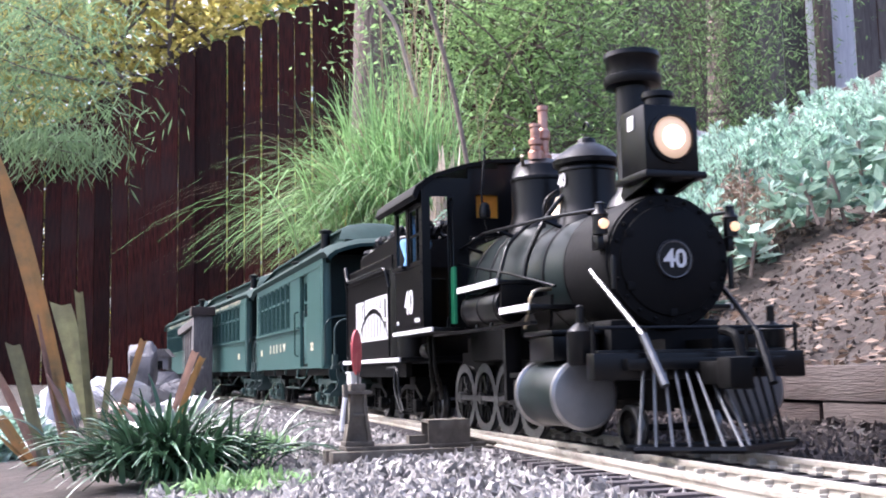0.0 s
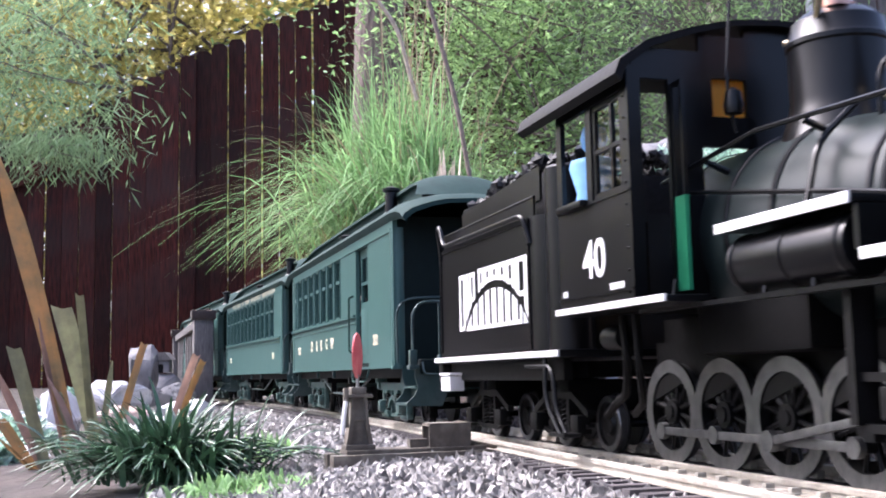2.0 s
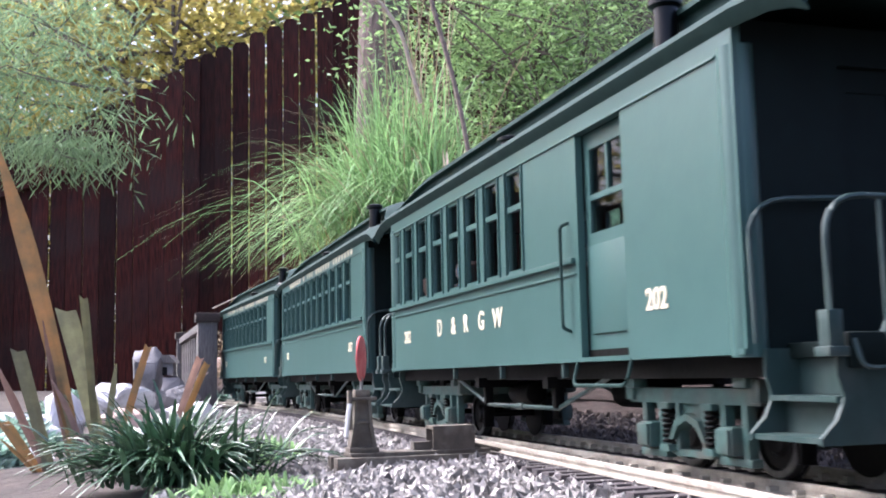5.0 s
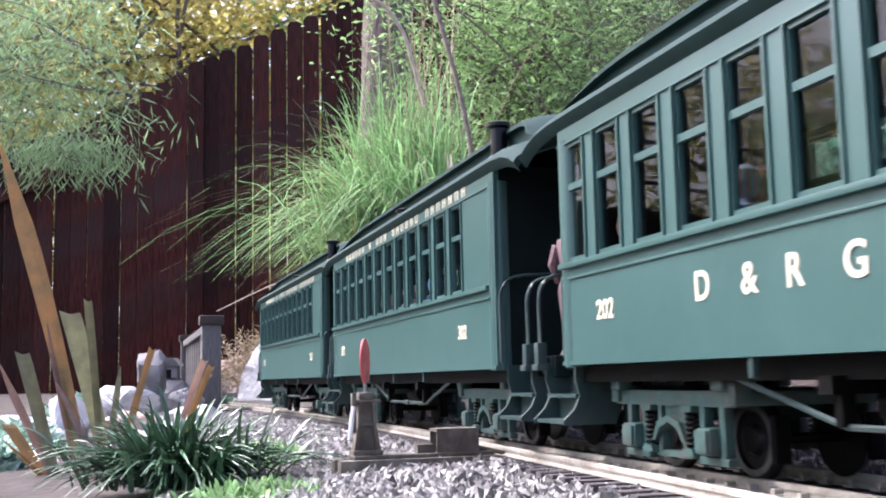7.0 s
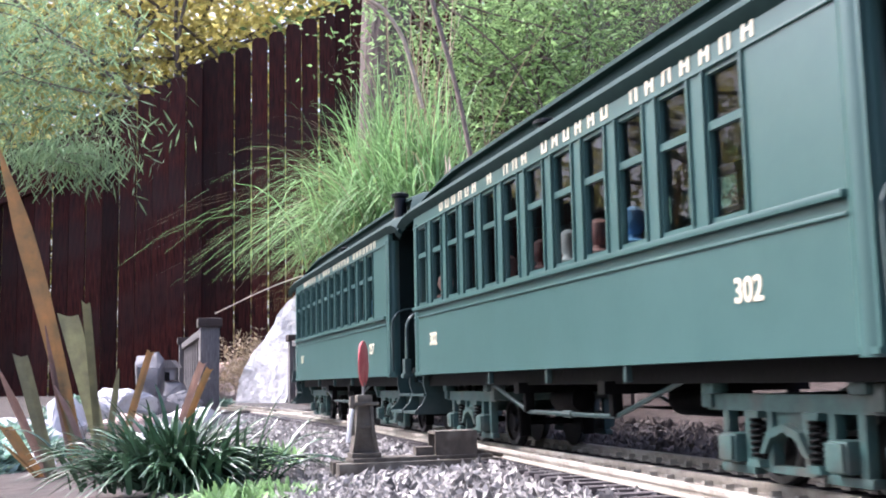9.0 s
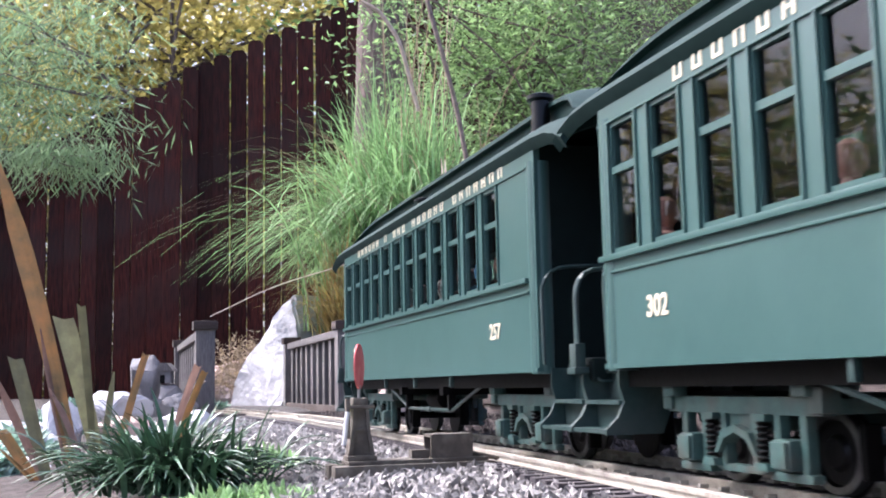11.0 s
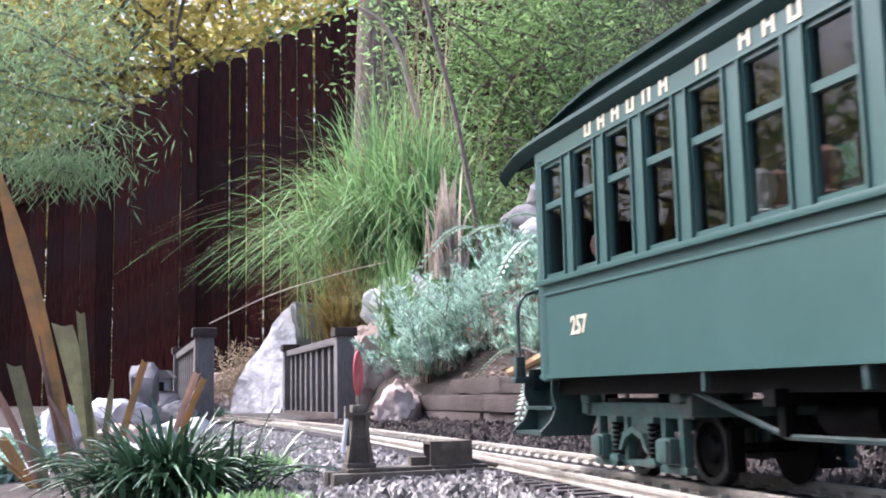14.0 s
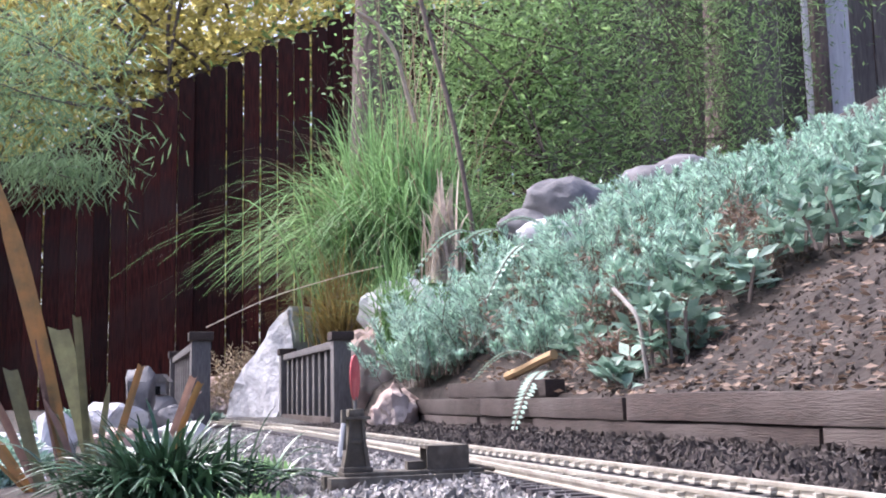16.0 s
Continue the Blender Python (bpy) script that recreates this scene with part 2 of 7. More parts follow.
AX = {"x": Matrix.Rotation(radians(90), 4, "Y"), "y": Matrix.Rotation(radians(-90), 4, "X"), "z": Matrix()}


def cyl(bm, c, r, h, axis="z", seg=24, r2=None, bevel=0.0):
    """A cylinder or cone centred at c along the axis."""
    g = bmesh.ops.create_cone(bm, cap_ends=True, segments=seg, radius1=r, radius2=r if r2 is None else r2, depth=h)
    bmesh.ops.transform(bm, matrix=Matrix.Translation(c) @ AX[axis], verts=g["verts"])
    if bevel:
        es = [e for e in {e for v in g["verts"] for e in v.link_edges} if any(len(f.verts) > 4 for f in e.link_faces)]
        bmesh.ops.bevel(bm, geom=es, offset=bevel, segments=2, affect="EDGES", profile=0.6)
    return bm


def lathe(bm, c, prof, axis="z", seg=28, caps=True):
    """A turned form: prof is (radius, height) from one end to the other."""
    rings = []
    m = Matrix.Translation(c) @ AX[axis]
    for r, h in prof:
        rings.append([bm.verts.new(m @ Vector((max(r, 1e-5) * math.cos(a), max(r, 1e-5) * math.sin(a), h))) for a in (2 * math.pi * k / seg for k in range(seg))])
    for a, b in zip(rings, rings[1:]):
        for k in range(seg):
            bm.faces.new((a[k], a[(k + 1) % seg], b[(k + 1) % seg], b[k]))
    if caps:
        bm.faces.new(rings[0][::-1])
        bm.faces.new(rings[-1])
    return bm


def tube(bm, pts, r, seg=8):
    """A round bar along a bent line."""
    P = [Vector(p) for p in pts]
    rings, up = [], Vector((0.13, 0.29, 0.95))
    for i, p in enumerate(P):
        d = (P[min(i + 1, len(P) - 1)] - P[max(i - 1, 0)]).normalized()
        a = d.cross(up if abs(d.dot(up)) < 0.95 else Vector((1, 0, 0))).normalized()
        b = d.cross(a)
        rings.append([bm.verts.new(p + (a * math.cos(2 * math.pi * k / seg) + b * math.sin(2 * math.pi * k / seg)) * r) for k in range(seg)])
    for a, b in zip(rings, rings[1:]):
        for k in range(seg):
            bm.faces.new((a[k], a[(k + 1) % seg], b[(k + 1) % seg], b[k]))
    bm.faces.new(rings[0][::-1])
    bm.faces.new(rings[-1])
    return bm


def bent(pts, n=5):
    """Points with the corners rounded off."""
    P = [Vector(p) for p in pts]
    out = [P[0]]
    for a, b, c in zip(P, P[1:], P[2:]):
        k = min((a - b).length, (c - b).length) * 0.4
        s, e = b + (a - b).normalized() * k, b + (c - b).normalized() * k
        out += [s.lerp(b, i / n).lerp(b.lerp(e, i / n), i / n) for i in range(n + 1)]
    return out + [P[-1]]


def strip(bm, prof, x0, x1, close=True):
    """A profile of (y, z) drawn out along x."""
    a = [bm.verts.new((x0, y, z)) for y, z in prof]
    b = [bm.verts.new((x1, y, z)) for y, z in prof]
    n = len(prof)
    for k in range(n if close else n - 1):
        bm.faces.new((a[k], a[(k + 1) % n], b[(k + 1) % n], b[k]))
    if close:
        bm.faces.new(a[::-1])
        bm.faces.new(b)
    return bm


def plate(bm, prof, y0, y1):
    """A profile of (x, z) given a thickness along y."""
    a = [bm.verts.new((x, y0, z)) for x, z in prof]
    b = [bm.verts.new((x, y1, z)) for x, z in prof]
    n = len(prof)
    for k in range(n):
        bm.faces.new((a[k], a[(k + 1) % n], b[(k + 1) % n], b[k]))
    bm.faces.new(a[::-1])
    bm.faces.new(b)
    return bm


def words(text, size, material, parent, m, name="lettering"):
    cu = bpy.data.curves.new(name, "FONT")
    cu.body, cu.size, cu.extrude, cu.align_x, cu.align_y = text, size, 0.0002, "CENTER", "CENTER"
    cu.offset = 0.0006 * size / 0.03
    tmp = new("tmp", cu)
    me = bpy.data.meshes.new_from_object(tmp.evaluated_get(bpy.context.evaluated_depsgraph_get()))
    bpy.data.objects.remove(tmp)
    me.name = name
    me.materials.clear()
    me.materials.append(material)
    ob = new(name, me)
    ob.parent = parent
    ob.matrix_basis = m
    return ob


# ---- the line of the track ----
THETA = radians(16.975)
NRM = Vector((math.cos(THETA), math.sin(THETA), 0))      # across the track, away from the camera
ALONG = Vector((-math.sin(THETA), math.cos(THETA), 0))   # along the track, into the distance
AXIS = 0.292                                             # distance of the track's centre line
HALF = 0.024


def across(u):
    """Distance of the centre line from the camera's foot, u metres down the line; it bends gently beyond 1.4 m."""
    if u < 1.4:
        return AXIS
    if u < 2.1:
        return AXIS - (u - 1.4) ** 2 / 20
    return AXIS - 0.0245 - 0.07 * (u - 2.1)


def spot(p, u, z=0.0):
    return NRM * p + ALONG * u + Vector((0, 0, z))


def on_line(u, off=0.0, z=0.0):
    return spot(across(u) + off, u, z)


# metres run by the train, every half second
RUN_T = [0.0, 0.5, 1.0, 1.5, 2.0, 2.5, 3.0, 3.5, 4.0, 6.5, 7.0, 7.5, 8.0, 8.5, 9.0, 11.5, 12.0, 12.5, 13.0, 13.5, 14.0, 14.5, 15.0, 15.5, 16.0]
RUN_S = [0.0, 0.084, 0.1682, 0.2531, 0.339, 0.4254, 0.5122, 0.6009, 0.6904, 1.1663, 1.2597, 1.3526, 1.4437, 1.5346, 1.627, 2.088, 2.18, 2.2722, 2.365, 2.4575, 2.5498, 2.6426, 2.7311, 2.8186, 2.9065]


def run(t):
    return float(np.interp(t, RUN_T, RUN_S))


def rolling(o, base, t):
    """Pose at t of a vehicle whose middle stands at o at the start, by its two bogies."""
    a, b = on_line(o - base / 2 - run(t)), on_line(o + base / 2 - run(t))
    mid, d = (a + b) / 2, a - b
    return pose(mid.x, mid.y, 0, 0, 0, math.degrees(math.atan2(d.y, d.x)))


MOVERS, WHEELS, RODS = [], [], []


# ---- ground ----
def ramp(x, pts):
    return float(np.interp(x, [a for a, _ in pts], [b for _, b in pts]))


def hill(p, u):
    """Height of the ground: ballast by the track, a bank behind the timbers, falling off into the distance."""
    bank = ramp(p, [(0.565, 0.034), (0.62, 0.055), (0.9, 0.215), (1.05, 0.27), (1.3, 0.335), (1.8, 0.47), (3.5, 1.0), (12, 1.6), (60, 2.0)])
    left = ramp(p, [(-60, -0.2), (-6, 0.0), (-2, -0.01), (-0.7, -0.03), (-0.1, -0.03), (0.05, -0.024), (0.17, -0.0125), (0.4, -0.0105), (0.53, -0.008), (0.55, 0.0)])
    z = bank if p > 0.56 else left
    if p > 0.56 and u > 1.2:
        z *= ramp(u, [(1.2, 1.0), (2.3, 1.6), (3.2, 1.2), (5, 0.8), (20, 0.5)])
    if p <= 0.56 and u > 2.3:
        z += ramp(u, [(2.3, 0.0), (3.2, 0.01), (6, 0.02), (9, 0.03), (60, 0.3)])
    return z


def lumpy(p, u):
    v = Vector((p * 9, u * 9, 3.7))
    k = 0.012 if p > 0.58 else 0.0022
    far = 1 + max(0, abs(u) - 3) * 0.4
    return hill(p, u) + k * far * (noise.noise(v) + 0.5 * noise.noise(v * 2.7))


def ground():
    ps = sorted(set(np.round(np.concatenate([np.linspace(-0.6, 1.6, 111), np.linspace(-4, -0.7, 20), np.linspace(1.7, 6, 25), [-60, -30, -15, -8, 9, 15, 30, 60]]), 4)))
    us = sorted(set(np.round(np.concatenate([np.linspace(-0.4, 3.6, 150), np.linspace(3.7, 10, 30), [-60, -30, -10, -4, -2, -1, 14, 22, 40, 80]]), 4)))
    V = [spot(p, u, lumpy(p, u)) for u in us for p in ps]
    w = len(ps)
    F = [(j * w + i, j * w + i + 1, (j + 1) * w + i + 1, (j + 1) * w + i) for j in range(len(us) - 1) for i in range(w - 1)]
    ob = raw("ground", V, F, SOIL, smooth=True)
    cut = [k for k, f in enumerate(F) if -0.02 < ps[f[0] % w] < 0.54 and -1 < us[f[0] // w] < 3.4]
    ob.data.materials.append(BED)
    for k in cut:
        ob.data.polygons[k].material_index = 1
    return tagged(ob, "dry brown garden soil and grey gravel bed sloping up a bank", "ground", kind="structure")


def pebbles(name, n, region, size, material, label, seed, sink=0.3, flat=0.7, kind="stuff"):
    """Loose broken stones scattered over a stretch of the ground, p0, p1, u0, u1, densest near the camera."""
    rnd = random.Random(seed)
    base = [(1, 0, 0), (-1, 0, 0), (0, 1, 0), (0, -1, 0), (0, 0, 1), (0, 0, -1)]
    fc = [(0, 2, 4), (2, 1, 4), (1, 3, 4), (3, 0, 4), (2, 0, 5), (1, 2, 5), (3, 1, 5), (0, 3, 5)]
    V, F = [], []
    for _ in range(n):
        p = rnd.uniform(region[0], region[1])
        u = region[2] + (region[3] - region[2]) * rnd.random() ** 1.5
        if material in (STONE, CHIP) and any(abs(p - across(u) - s) < 0.0055 for s in (-HALF, HALF)):
            continue
        s = size * rnd.choice((0.5, 0.6, 0.75, 0.9, 1.15, 1.4))
        z = lumpy(p, u) + s * (0.5 - sink)
        if material in (STONE, CHIP) and -0.056 < p - across(u) < 0.05:
            z = min(z, -0.0098 - s * 0.28)
        q = Euler((rnd.uniform(0, 6), rnd.uniform(0, 6), rnd.uniform(0, 6))).to_matrix()
        c = spot(p, u, z)
        k = len(V)
        e = (s * rnd.uniform(0.5, 0.8), s * rnd.uniform(0.35, 0.6), s * flat * rnd.uniform(0.3, 0.5))
        for b in base:
            w = Vector((b[0] * e[0], b[1] * e[1], b[2] * e[2])) + Vector((rnd.uniform(-1, 1), rnd.uniform(-1, 1), rnd.uniform(-1, 1))) * s * 0.16
            V.append(c + q @ w)
        F += [tuple(k + i for i in f) for f in fc]
    return tagged(raw(name, V, F, material), label, "gravel" if material is STONE else "soil", kind=kind)


# ---- track ----
def diverge(u):
    return (max(0.0, 1.62 - u)) ** 2 / 48


def rail_bar(off, u0, u1, name, parent, turn=0.0):
    """A flat-bottomed rail with head, web and foot, bent along the line."""
    prof = [(-0.0030, -0.0062), (0.0030, -0.0062), (0.0030, -0.0054), (0.0009, -0.0046), (0.0009, -0.0026), (0.0019, -0.0024), (0.0019, -0.0004), (0.0014, 0.0), (-0.0014, 0.0), (-0.0019, -0.0004), (-0.0019, -0.0024), (-0.0009, -0.0026), (-0.0009, -0.0046), (-0.0030, -0.0054)]
    us = np.linspace(u0, u1, max(2, int((u1 - u0) / 0.05)))
    V, F, n = [], [], len(prof)
    for u in us:
        for y, z in prof:
            V.append(on_line(float(u), off + y - turn * diverge(float(u)), z))
    for j in range(len(us) - 1):
        for k in range(n):
            F.append((j * n + k, j * n + (k + 1) % n, (j + 1) * n + (k + 1) % n, (j + 1) * n + k))
    F += [tuple(range(n))[::-1], tuple(range((len(us) - 1) * n, len(us) * n))]
    return raw(name, V, F, RAIL, parent)


def track():
    t = thing("railway_track", Matrix(), "pale weathered metal rails on dark ties in grey gravel", "railway track", kind="structure")
    rail_bar(-HALF - 0.0019, -0.6, 4.6, "rail", t)
    rail_bar(HALF + 0.0019, -0.6, 4.6, "rail", t)
    rail_bar(-HALF - 0.0024, -0.6, 1.25, "rail", t, 1.0)
    tie = part("tie", box(-0.050, 0.046, -0.0042, 0.0042, -0.0130, -0.0063, 0.0006), TIE, t)
    u, k = -0.3, 0
    while u < 3.3:
        wide = 0.30 * diverge(u) / 0.045 if u < 1.2 else 0
        c = on_line(u, -diverge(u) * 0.6 if u < 1.3 else 0)
        m = pose(c.x, c.y, 0, 0, 0, math.degrees(THETA)) @ Matrix.Diagonal((1 + wide, 1, 1, 1))
        if k == 0:
            tie.matrix_basis = m
        else:
            again(tie, m)
        u, k = u + 0.0185, k + 1
    plate_bm = bx(box(-0.0066, 0.0066, -0.0034, 0.0034, -0.0062, -0.0047, 0.0005), -0.0052, 0.0052, -0.0016, 0.0016, -0.0050, -0.0026, 0.0006)
    chair = part("rail_chair", plate_bm, RAIL, t)
    chair.matrix_basis = pose(*on_line(0.2, -HALF - 0.002), 0, 0, math.degrees(THETA))
    for s in (-1, 1):
        for j in range(4, 120):
            again(chair, pose(*on_line(-0.3 + 0.0185 * j, s * (HALF + 0.002)), 0, 0, math.degrees(THETA)))
    return t


# ---- timbers, bridge and switch stand ----
def timber(name, parent, u0, u1, z0, z1, p0=0.545, p1=0.575, seed=0, material=None):
    rnd = random.Random(seed)
    bm = box(0, u1 - u0, 0, p1 - p0, 0, z1 - z0, 0.0016)
    bmesh.ops.subdivide_edges(bm, edges=[e for e in bm.edges if abs(e.verts[0].co.x - e.verts[1].co.x) > 0.5 * (u1 - u0)], cuts=14)
    for v in bm.verts:
        v.co += Vector((0, noise.noise(v.co * 14 + Vector((seed, 0, 0))) * 0.0022, noise.noise(v.co * 11 + Vector((0, seed, 0))) * 0.0016))
    ob = part(name, bm, material or TIMBER, parent)
    c = spot(p0, u0, z0)
    ob.matrix_basis = pose(c.x, c.y, c.z, 0, 0, math.degrees(THETA) + 90 + rnd.uniform(-0.2, 0.2)) @ Matrix.Diagonal((1, -1, 1, 1))
    return ob


def retaining_wall():
    t = thing("retaining_wall", Matrix(), "low retaining wall of stacked weathered brown timbers", "retaining wall", kind="structure")
    timber("timber", t, -0.5, 0.753, -0.014, 0.0145, seed=1)
    timber("timber", t, 0.760, 1.386, -0.0135, 0.0135, 0.548, 0.578, seed=2)
    timber("timber", t, 1.393, 1.62, -0.015, 0.012, 0.55, 0.58, seed=3)
    timber("timber", t, 1.63, 2.1, -0.016, 0.012, 0.548, 0.578, seed=4)
    timber("timber", t, -0.5, 1.098, 0.0155, 0.044, 0.546, 0.576, seed=5)
    timber("timber", t, 1.106, 1.60, 0.0145, 0.040, 0.544, 0.574, seed=6)
    timber("timber", t, 1.605, 2.1, 0.0135, 0.040, 0.546, 0.576, seed=7)
    timber("timber", t, 1.37, 1.83, 0.0415, 0.066, 0.56, 0.59, seed=8)
    return t


def bridge_side(p, u0, u1, label):
    """A slatted wooden bridge side: end posts, top rail with cap, sill and upright slats."""
    t = thing("bridge_side", pose(*spot(p, u0, -0.02), 0, 0, math.degrees(THETA) + 90), label, "bridge railing", "bridge sides")
    n = u1 - u0
    part("post", box(0, 0.036, -0.019, 0.019, 0, 0.185, 0.002), GREY_WOOD, t)
    part("post", box(n - 0.036, n, -0.019, 0.019, 0, 0.185, 0.002), GREY_WOOD, t)
    part("cap", box(-0.006, 0.042, -0.024, 0.024, 0.185, 0.203, 0.002), TIMBER, t)
    part("cap", box(n - 0.042, n + 0.006, -0.024, 0.024, 0.185, 0.203, 0.002), TIMBER, t)
    part("top_rail", box(0.042, n - 0.042, -0.014, 0.014, 0.170, 0.186, 0.0015), GREY_WOOD, t)
    part("sill", box(0.036, n - 0.036, -0.016, 0.016, 0.0, 0.026, 0.0015), TIMBER, t)
    k = int((n - 0.09) / 0.074)
    slat = part("slat", box(-0.013, 0.013, -0.007, 0.007, 0.026, 0.170, 0.001), GREY_WOOD, t)
    slat.matrix_basis = pose(0.075, 0, 0)
    for j in range(1, k):
        again(slat, pose(0.075 + j * (n - 0.15) / (k - 1), 0, 0))
    return t


def switch_stand():
    """A small lever stand with a red target disc on the headblock timbers."""
    c = spot(0.151, 0.70, -0.0175)
    t = thing("switch_stand", pose(c.x, c.y, c.z, 0, 0, math.degrees(THETA)), "weathered iron switch stand with a round red target on long timbers", "railway switch")
    for y in (-0.011, 0.011):
        part("headblock_timber", box(-0.02, 0.088, y - 0.006, y + 0.006, 0.0, 0.013, 0.001), STAND, t)
    part("base_plate", box(-0.010, 0.085, -0.012, 0.012, 0.013, 0.0155, 0.0006), STAND, t)
    bm = bmesh.new()
    for sx in (-1, 1):
        plate(bm, [(sx * 0.0090, 0.018), (sx * 0.0060, 0.018), (sx * 0.0042, 0.033), (sx * 0.0032, 0.049), (sx * 0.0052, 0.049), (sx * 0.0062, 0.034)], -0.0052, 0.0052)
    plate(bm, [(-0.0065, 0.018), (0.0065, 0.018), (0.0034, 0.049), (-0.0034, 0.049)], -0.0022, 0.0022)
    bx(bm, -0.0046, 0.0046, -0.0040, 0.0040, 0.034, 0.0365, 0.0005)
    bx(bm, -0.0098, 0.0098, -0.0080, 0.0080, 0.0155, 0.0188, 0.0006)
    part("column", bm, STAND, t, "flared iron column with ribs")
    part("top_plate", box(-0.0086, 0.0092, -0.0062, 0.0062, 0.049, 0.0512, 0.0006), STAND, t)
    part("head_block", box(-0.0052, 0.0050, -0.0046, 0.0046, 0.0512, 0.0560, 0.0008), STAND, t)
    bm = bmesh.new()
    bx(bm, -0.0105, -0.0075, -0.007, -0.003, 0.030, 0.0555, 0.0005)
    part("latch", bm, STAND, t)
    bm = bmesh.new()
    tube(bm, [(-0.0095, -0.0075, 0.047), (-0.0105, -0.0085, 0.042), (-0.0125, -0.009, 0.026)], 0.0016, 6)
    part("lever", bm, WHITE, t, "pale painted hand lever")
    part("spindle", cyl(bmesh.new(), (0, 0, 0.056), 0.0012, 0.016, "z", 10), STEEL, t)
    bm = cyl(bmesh.new(), (0, 0, 0), 0.0150, 0.0012, "y", 32, bevel=0.0003)
    disc = part("target", bm, RED, t, "round red target disc")
    disc.matrix_basis = pose(0, 0, 0.0765, 0, 0, 66)
    bm = bmesh.new()
    bx(bm, 0.046, 0.075, -0.009, 0.009, 0.029, 0.031)
    bx(bm, 0.054, 0.075, -0.009, 0.009, 0.0155, 0.029)
    bx(bm, 0.046, 0.0545, -0.009, -0.0075, 0.0155, 0.029)
    bx(bm, 0.046, 0.0545, 0.0075, 0.009, 0.0155, 0.029)
    bx(bm, 0.034, 0.046, -0.004, 0.004, 0.0155, 0.021)
    part("motor_box", bm, STAND, t, "dark hollow switch motor housing")
    bm = bmesh.new()
    tube(bm, [(0.075, 0, 0.018), (0.10, 0, 0.012)], 0.0014, 6)
    part("throw_rod", bm, STAND, t)
    return t


# ---- fence ----
def fence():
    t = thing("wooden_fence", Matrix(), "dark red-brown stained dog-eared board fence stepping up a slope", "fence")
    rnd = random.Random(4)
    k, h = 0, 3.1
    boards = []
    for w, e in ((0.0640, 0.0), (0.0625, 0.004), (0.0650, -0.003)):
        q = [(-w, 0.0), (w, 0.0), (w + e * 0.3, h - 0.035), (0.038 + e, h), (-0.04, h - 0.003), (-w, h - 0.04)]
        boards.append(part("fence_board", plate(bmesh.new(), q, -0.009, 0.009), FENCE, t))
    x = -13.0
    while x < 4.0:
        top = ramp(x, [(-14, 1.75), (-4.2, 1.86), (-2.98, 2.13), (-2.43, 2.44), (-2.07, 2.64), (-0.7, 3.19), (4.0, 3.4)])
        m = pose(x, 8.5 + rnd.uniform(-0.006, 0.006), top - h + rnd.uniform(-0.018, 0.018), 0, rnd.uniform(-0.10, 0.10), rnd.uniform(-1, 1))
        if k < 3:
            boards[k].matrix_basis = m
        else:
            again(boards[rnd.randrange(3)], m)
        x, k = x + 0.1300 + rnd.choice((0.0, 0.004, 0.006, 0.008, 0.011)), k + 1
    for x0, x1, za, zb in ((-4.4, -2.80, 1.30, 1.864),):
        bm = bmesh.new()
        plate(bm, [(x0, za - 0.05), (x1, zb - 0.05), (x1, zb + 0.05), (x0, za + 0.05)], 8.44, 8.49)
        part("fence_rail", bm, FENCE, t)
    return t


# ---- rolling stock ----
def wheelset(parent, x, r, half=HALF, width=0.0055, spokes=0, name="wheelset", throw=0.0):
    """Two flanged wheels on an axle, turning as the train runs."""
    bm = bmesh.new()
    for s in (-1, 1):
        if spokes:
            lathe(bm, (x * 0, s * (half - 0.004), 0), [(r * 0.80, -width / 2), (r * 1.07, -width / 2), (r * 1.07, -width / 2 + 0.0012), (r, -width / 2 + 0.002), (r, width / 2), (r * 0.80, width / 2), (r * 0.80, -width / 2)] if s < 0 else
                  [(r * 0.80, width / 2), (r * 1.07, width / 2), (r * 1.07, width / 2 - 0.0012), (r, width / 2 - 0.002), (r, -width / 2), (r * 0.80, -width / 2), (r * 0.80, width / 2)], "y", 40, False)
            cyl(bm, (0, s * (half - 0.004), 0), r * 0.25, width, "y", 16)
            for k in range(spokes):
                a = 2 * math.pi * k / spokes
                tube(bm, [(0.2 * r * math.cos(a), s * (half - 0.004), 0.2 * r * math.sin(a)), (0.84 * r * math.cos(a), s * (half - 0.004), 0.84 * r * math.sin(a))], 0.0011, 5)
            g = [(0.80 * r * math.cos(a), 0.80 * r * math.sin(a)) for a in np.linspace(math.pi * 0.68, math.pi * 1.32, 9)]
            plate(bm, [(float(a), float(b)) for a, b in g], s * (half - 0.004) - 0.0018, s * (half - 0.004) + 0.0018)
            cyl(bm, (throw, s * (half + 0.001), 0), 0.0026, 0.007, "y", 12)
        else:
            sg = s
            lathe(bm, (0, sg * half, 0), [(r * 0.001, sg * 0.0015), (r * 0.35, sg * 0.002), (r * 0.45, 0.0), (r * 0.75, 0.0), (r * 0.8, sg * 0.0018), (r * 0.97, sg * 0.0018), (r, sg * 0.0012), (r * 1.0, -sg * 0.0028), (r * 1.09, -sg * 0.0033), (r * 1.09, -sg * 0.0042), (r * 0.3, -sg * 0.0042)], "y", 28)
    cyl(bm, (0, 0, 0), r * 0.15, 2 * half, "y", 12)
    bmesh.ops.recalc_face_normals(bm, faces=bm.faces)
    ob = part(name, bm, WHEEL, parent)
    ob.data.materials.append(ROD)
    for f in ob.data.polygons:
        q = math.hypot(f.center.x, f.center.z)
        if (0.93 if spokes else 0.84) * r < q < 1.03 * r:
            f.material_index = 1
    ob.matrix_basis = pose(x, 0, r)
    WHEELS.append((ob, x, r))
    return ob


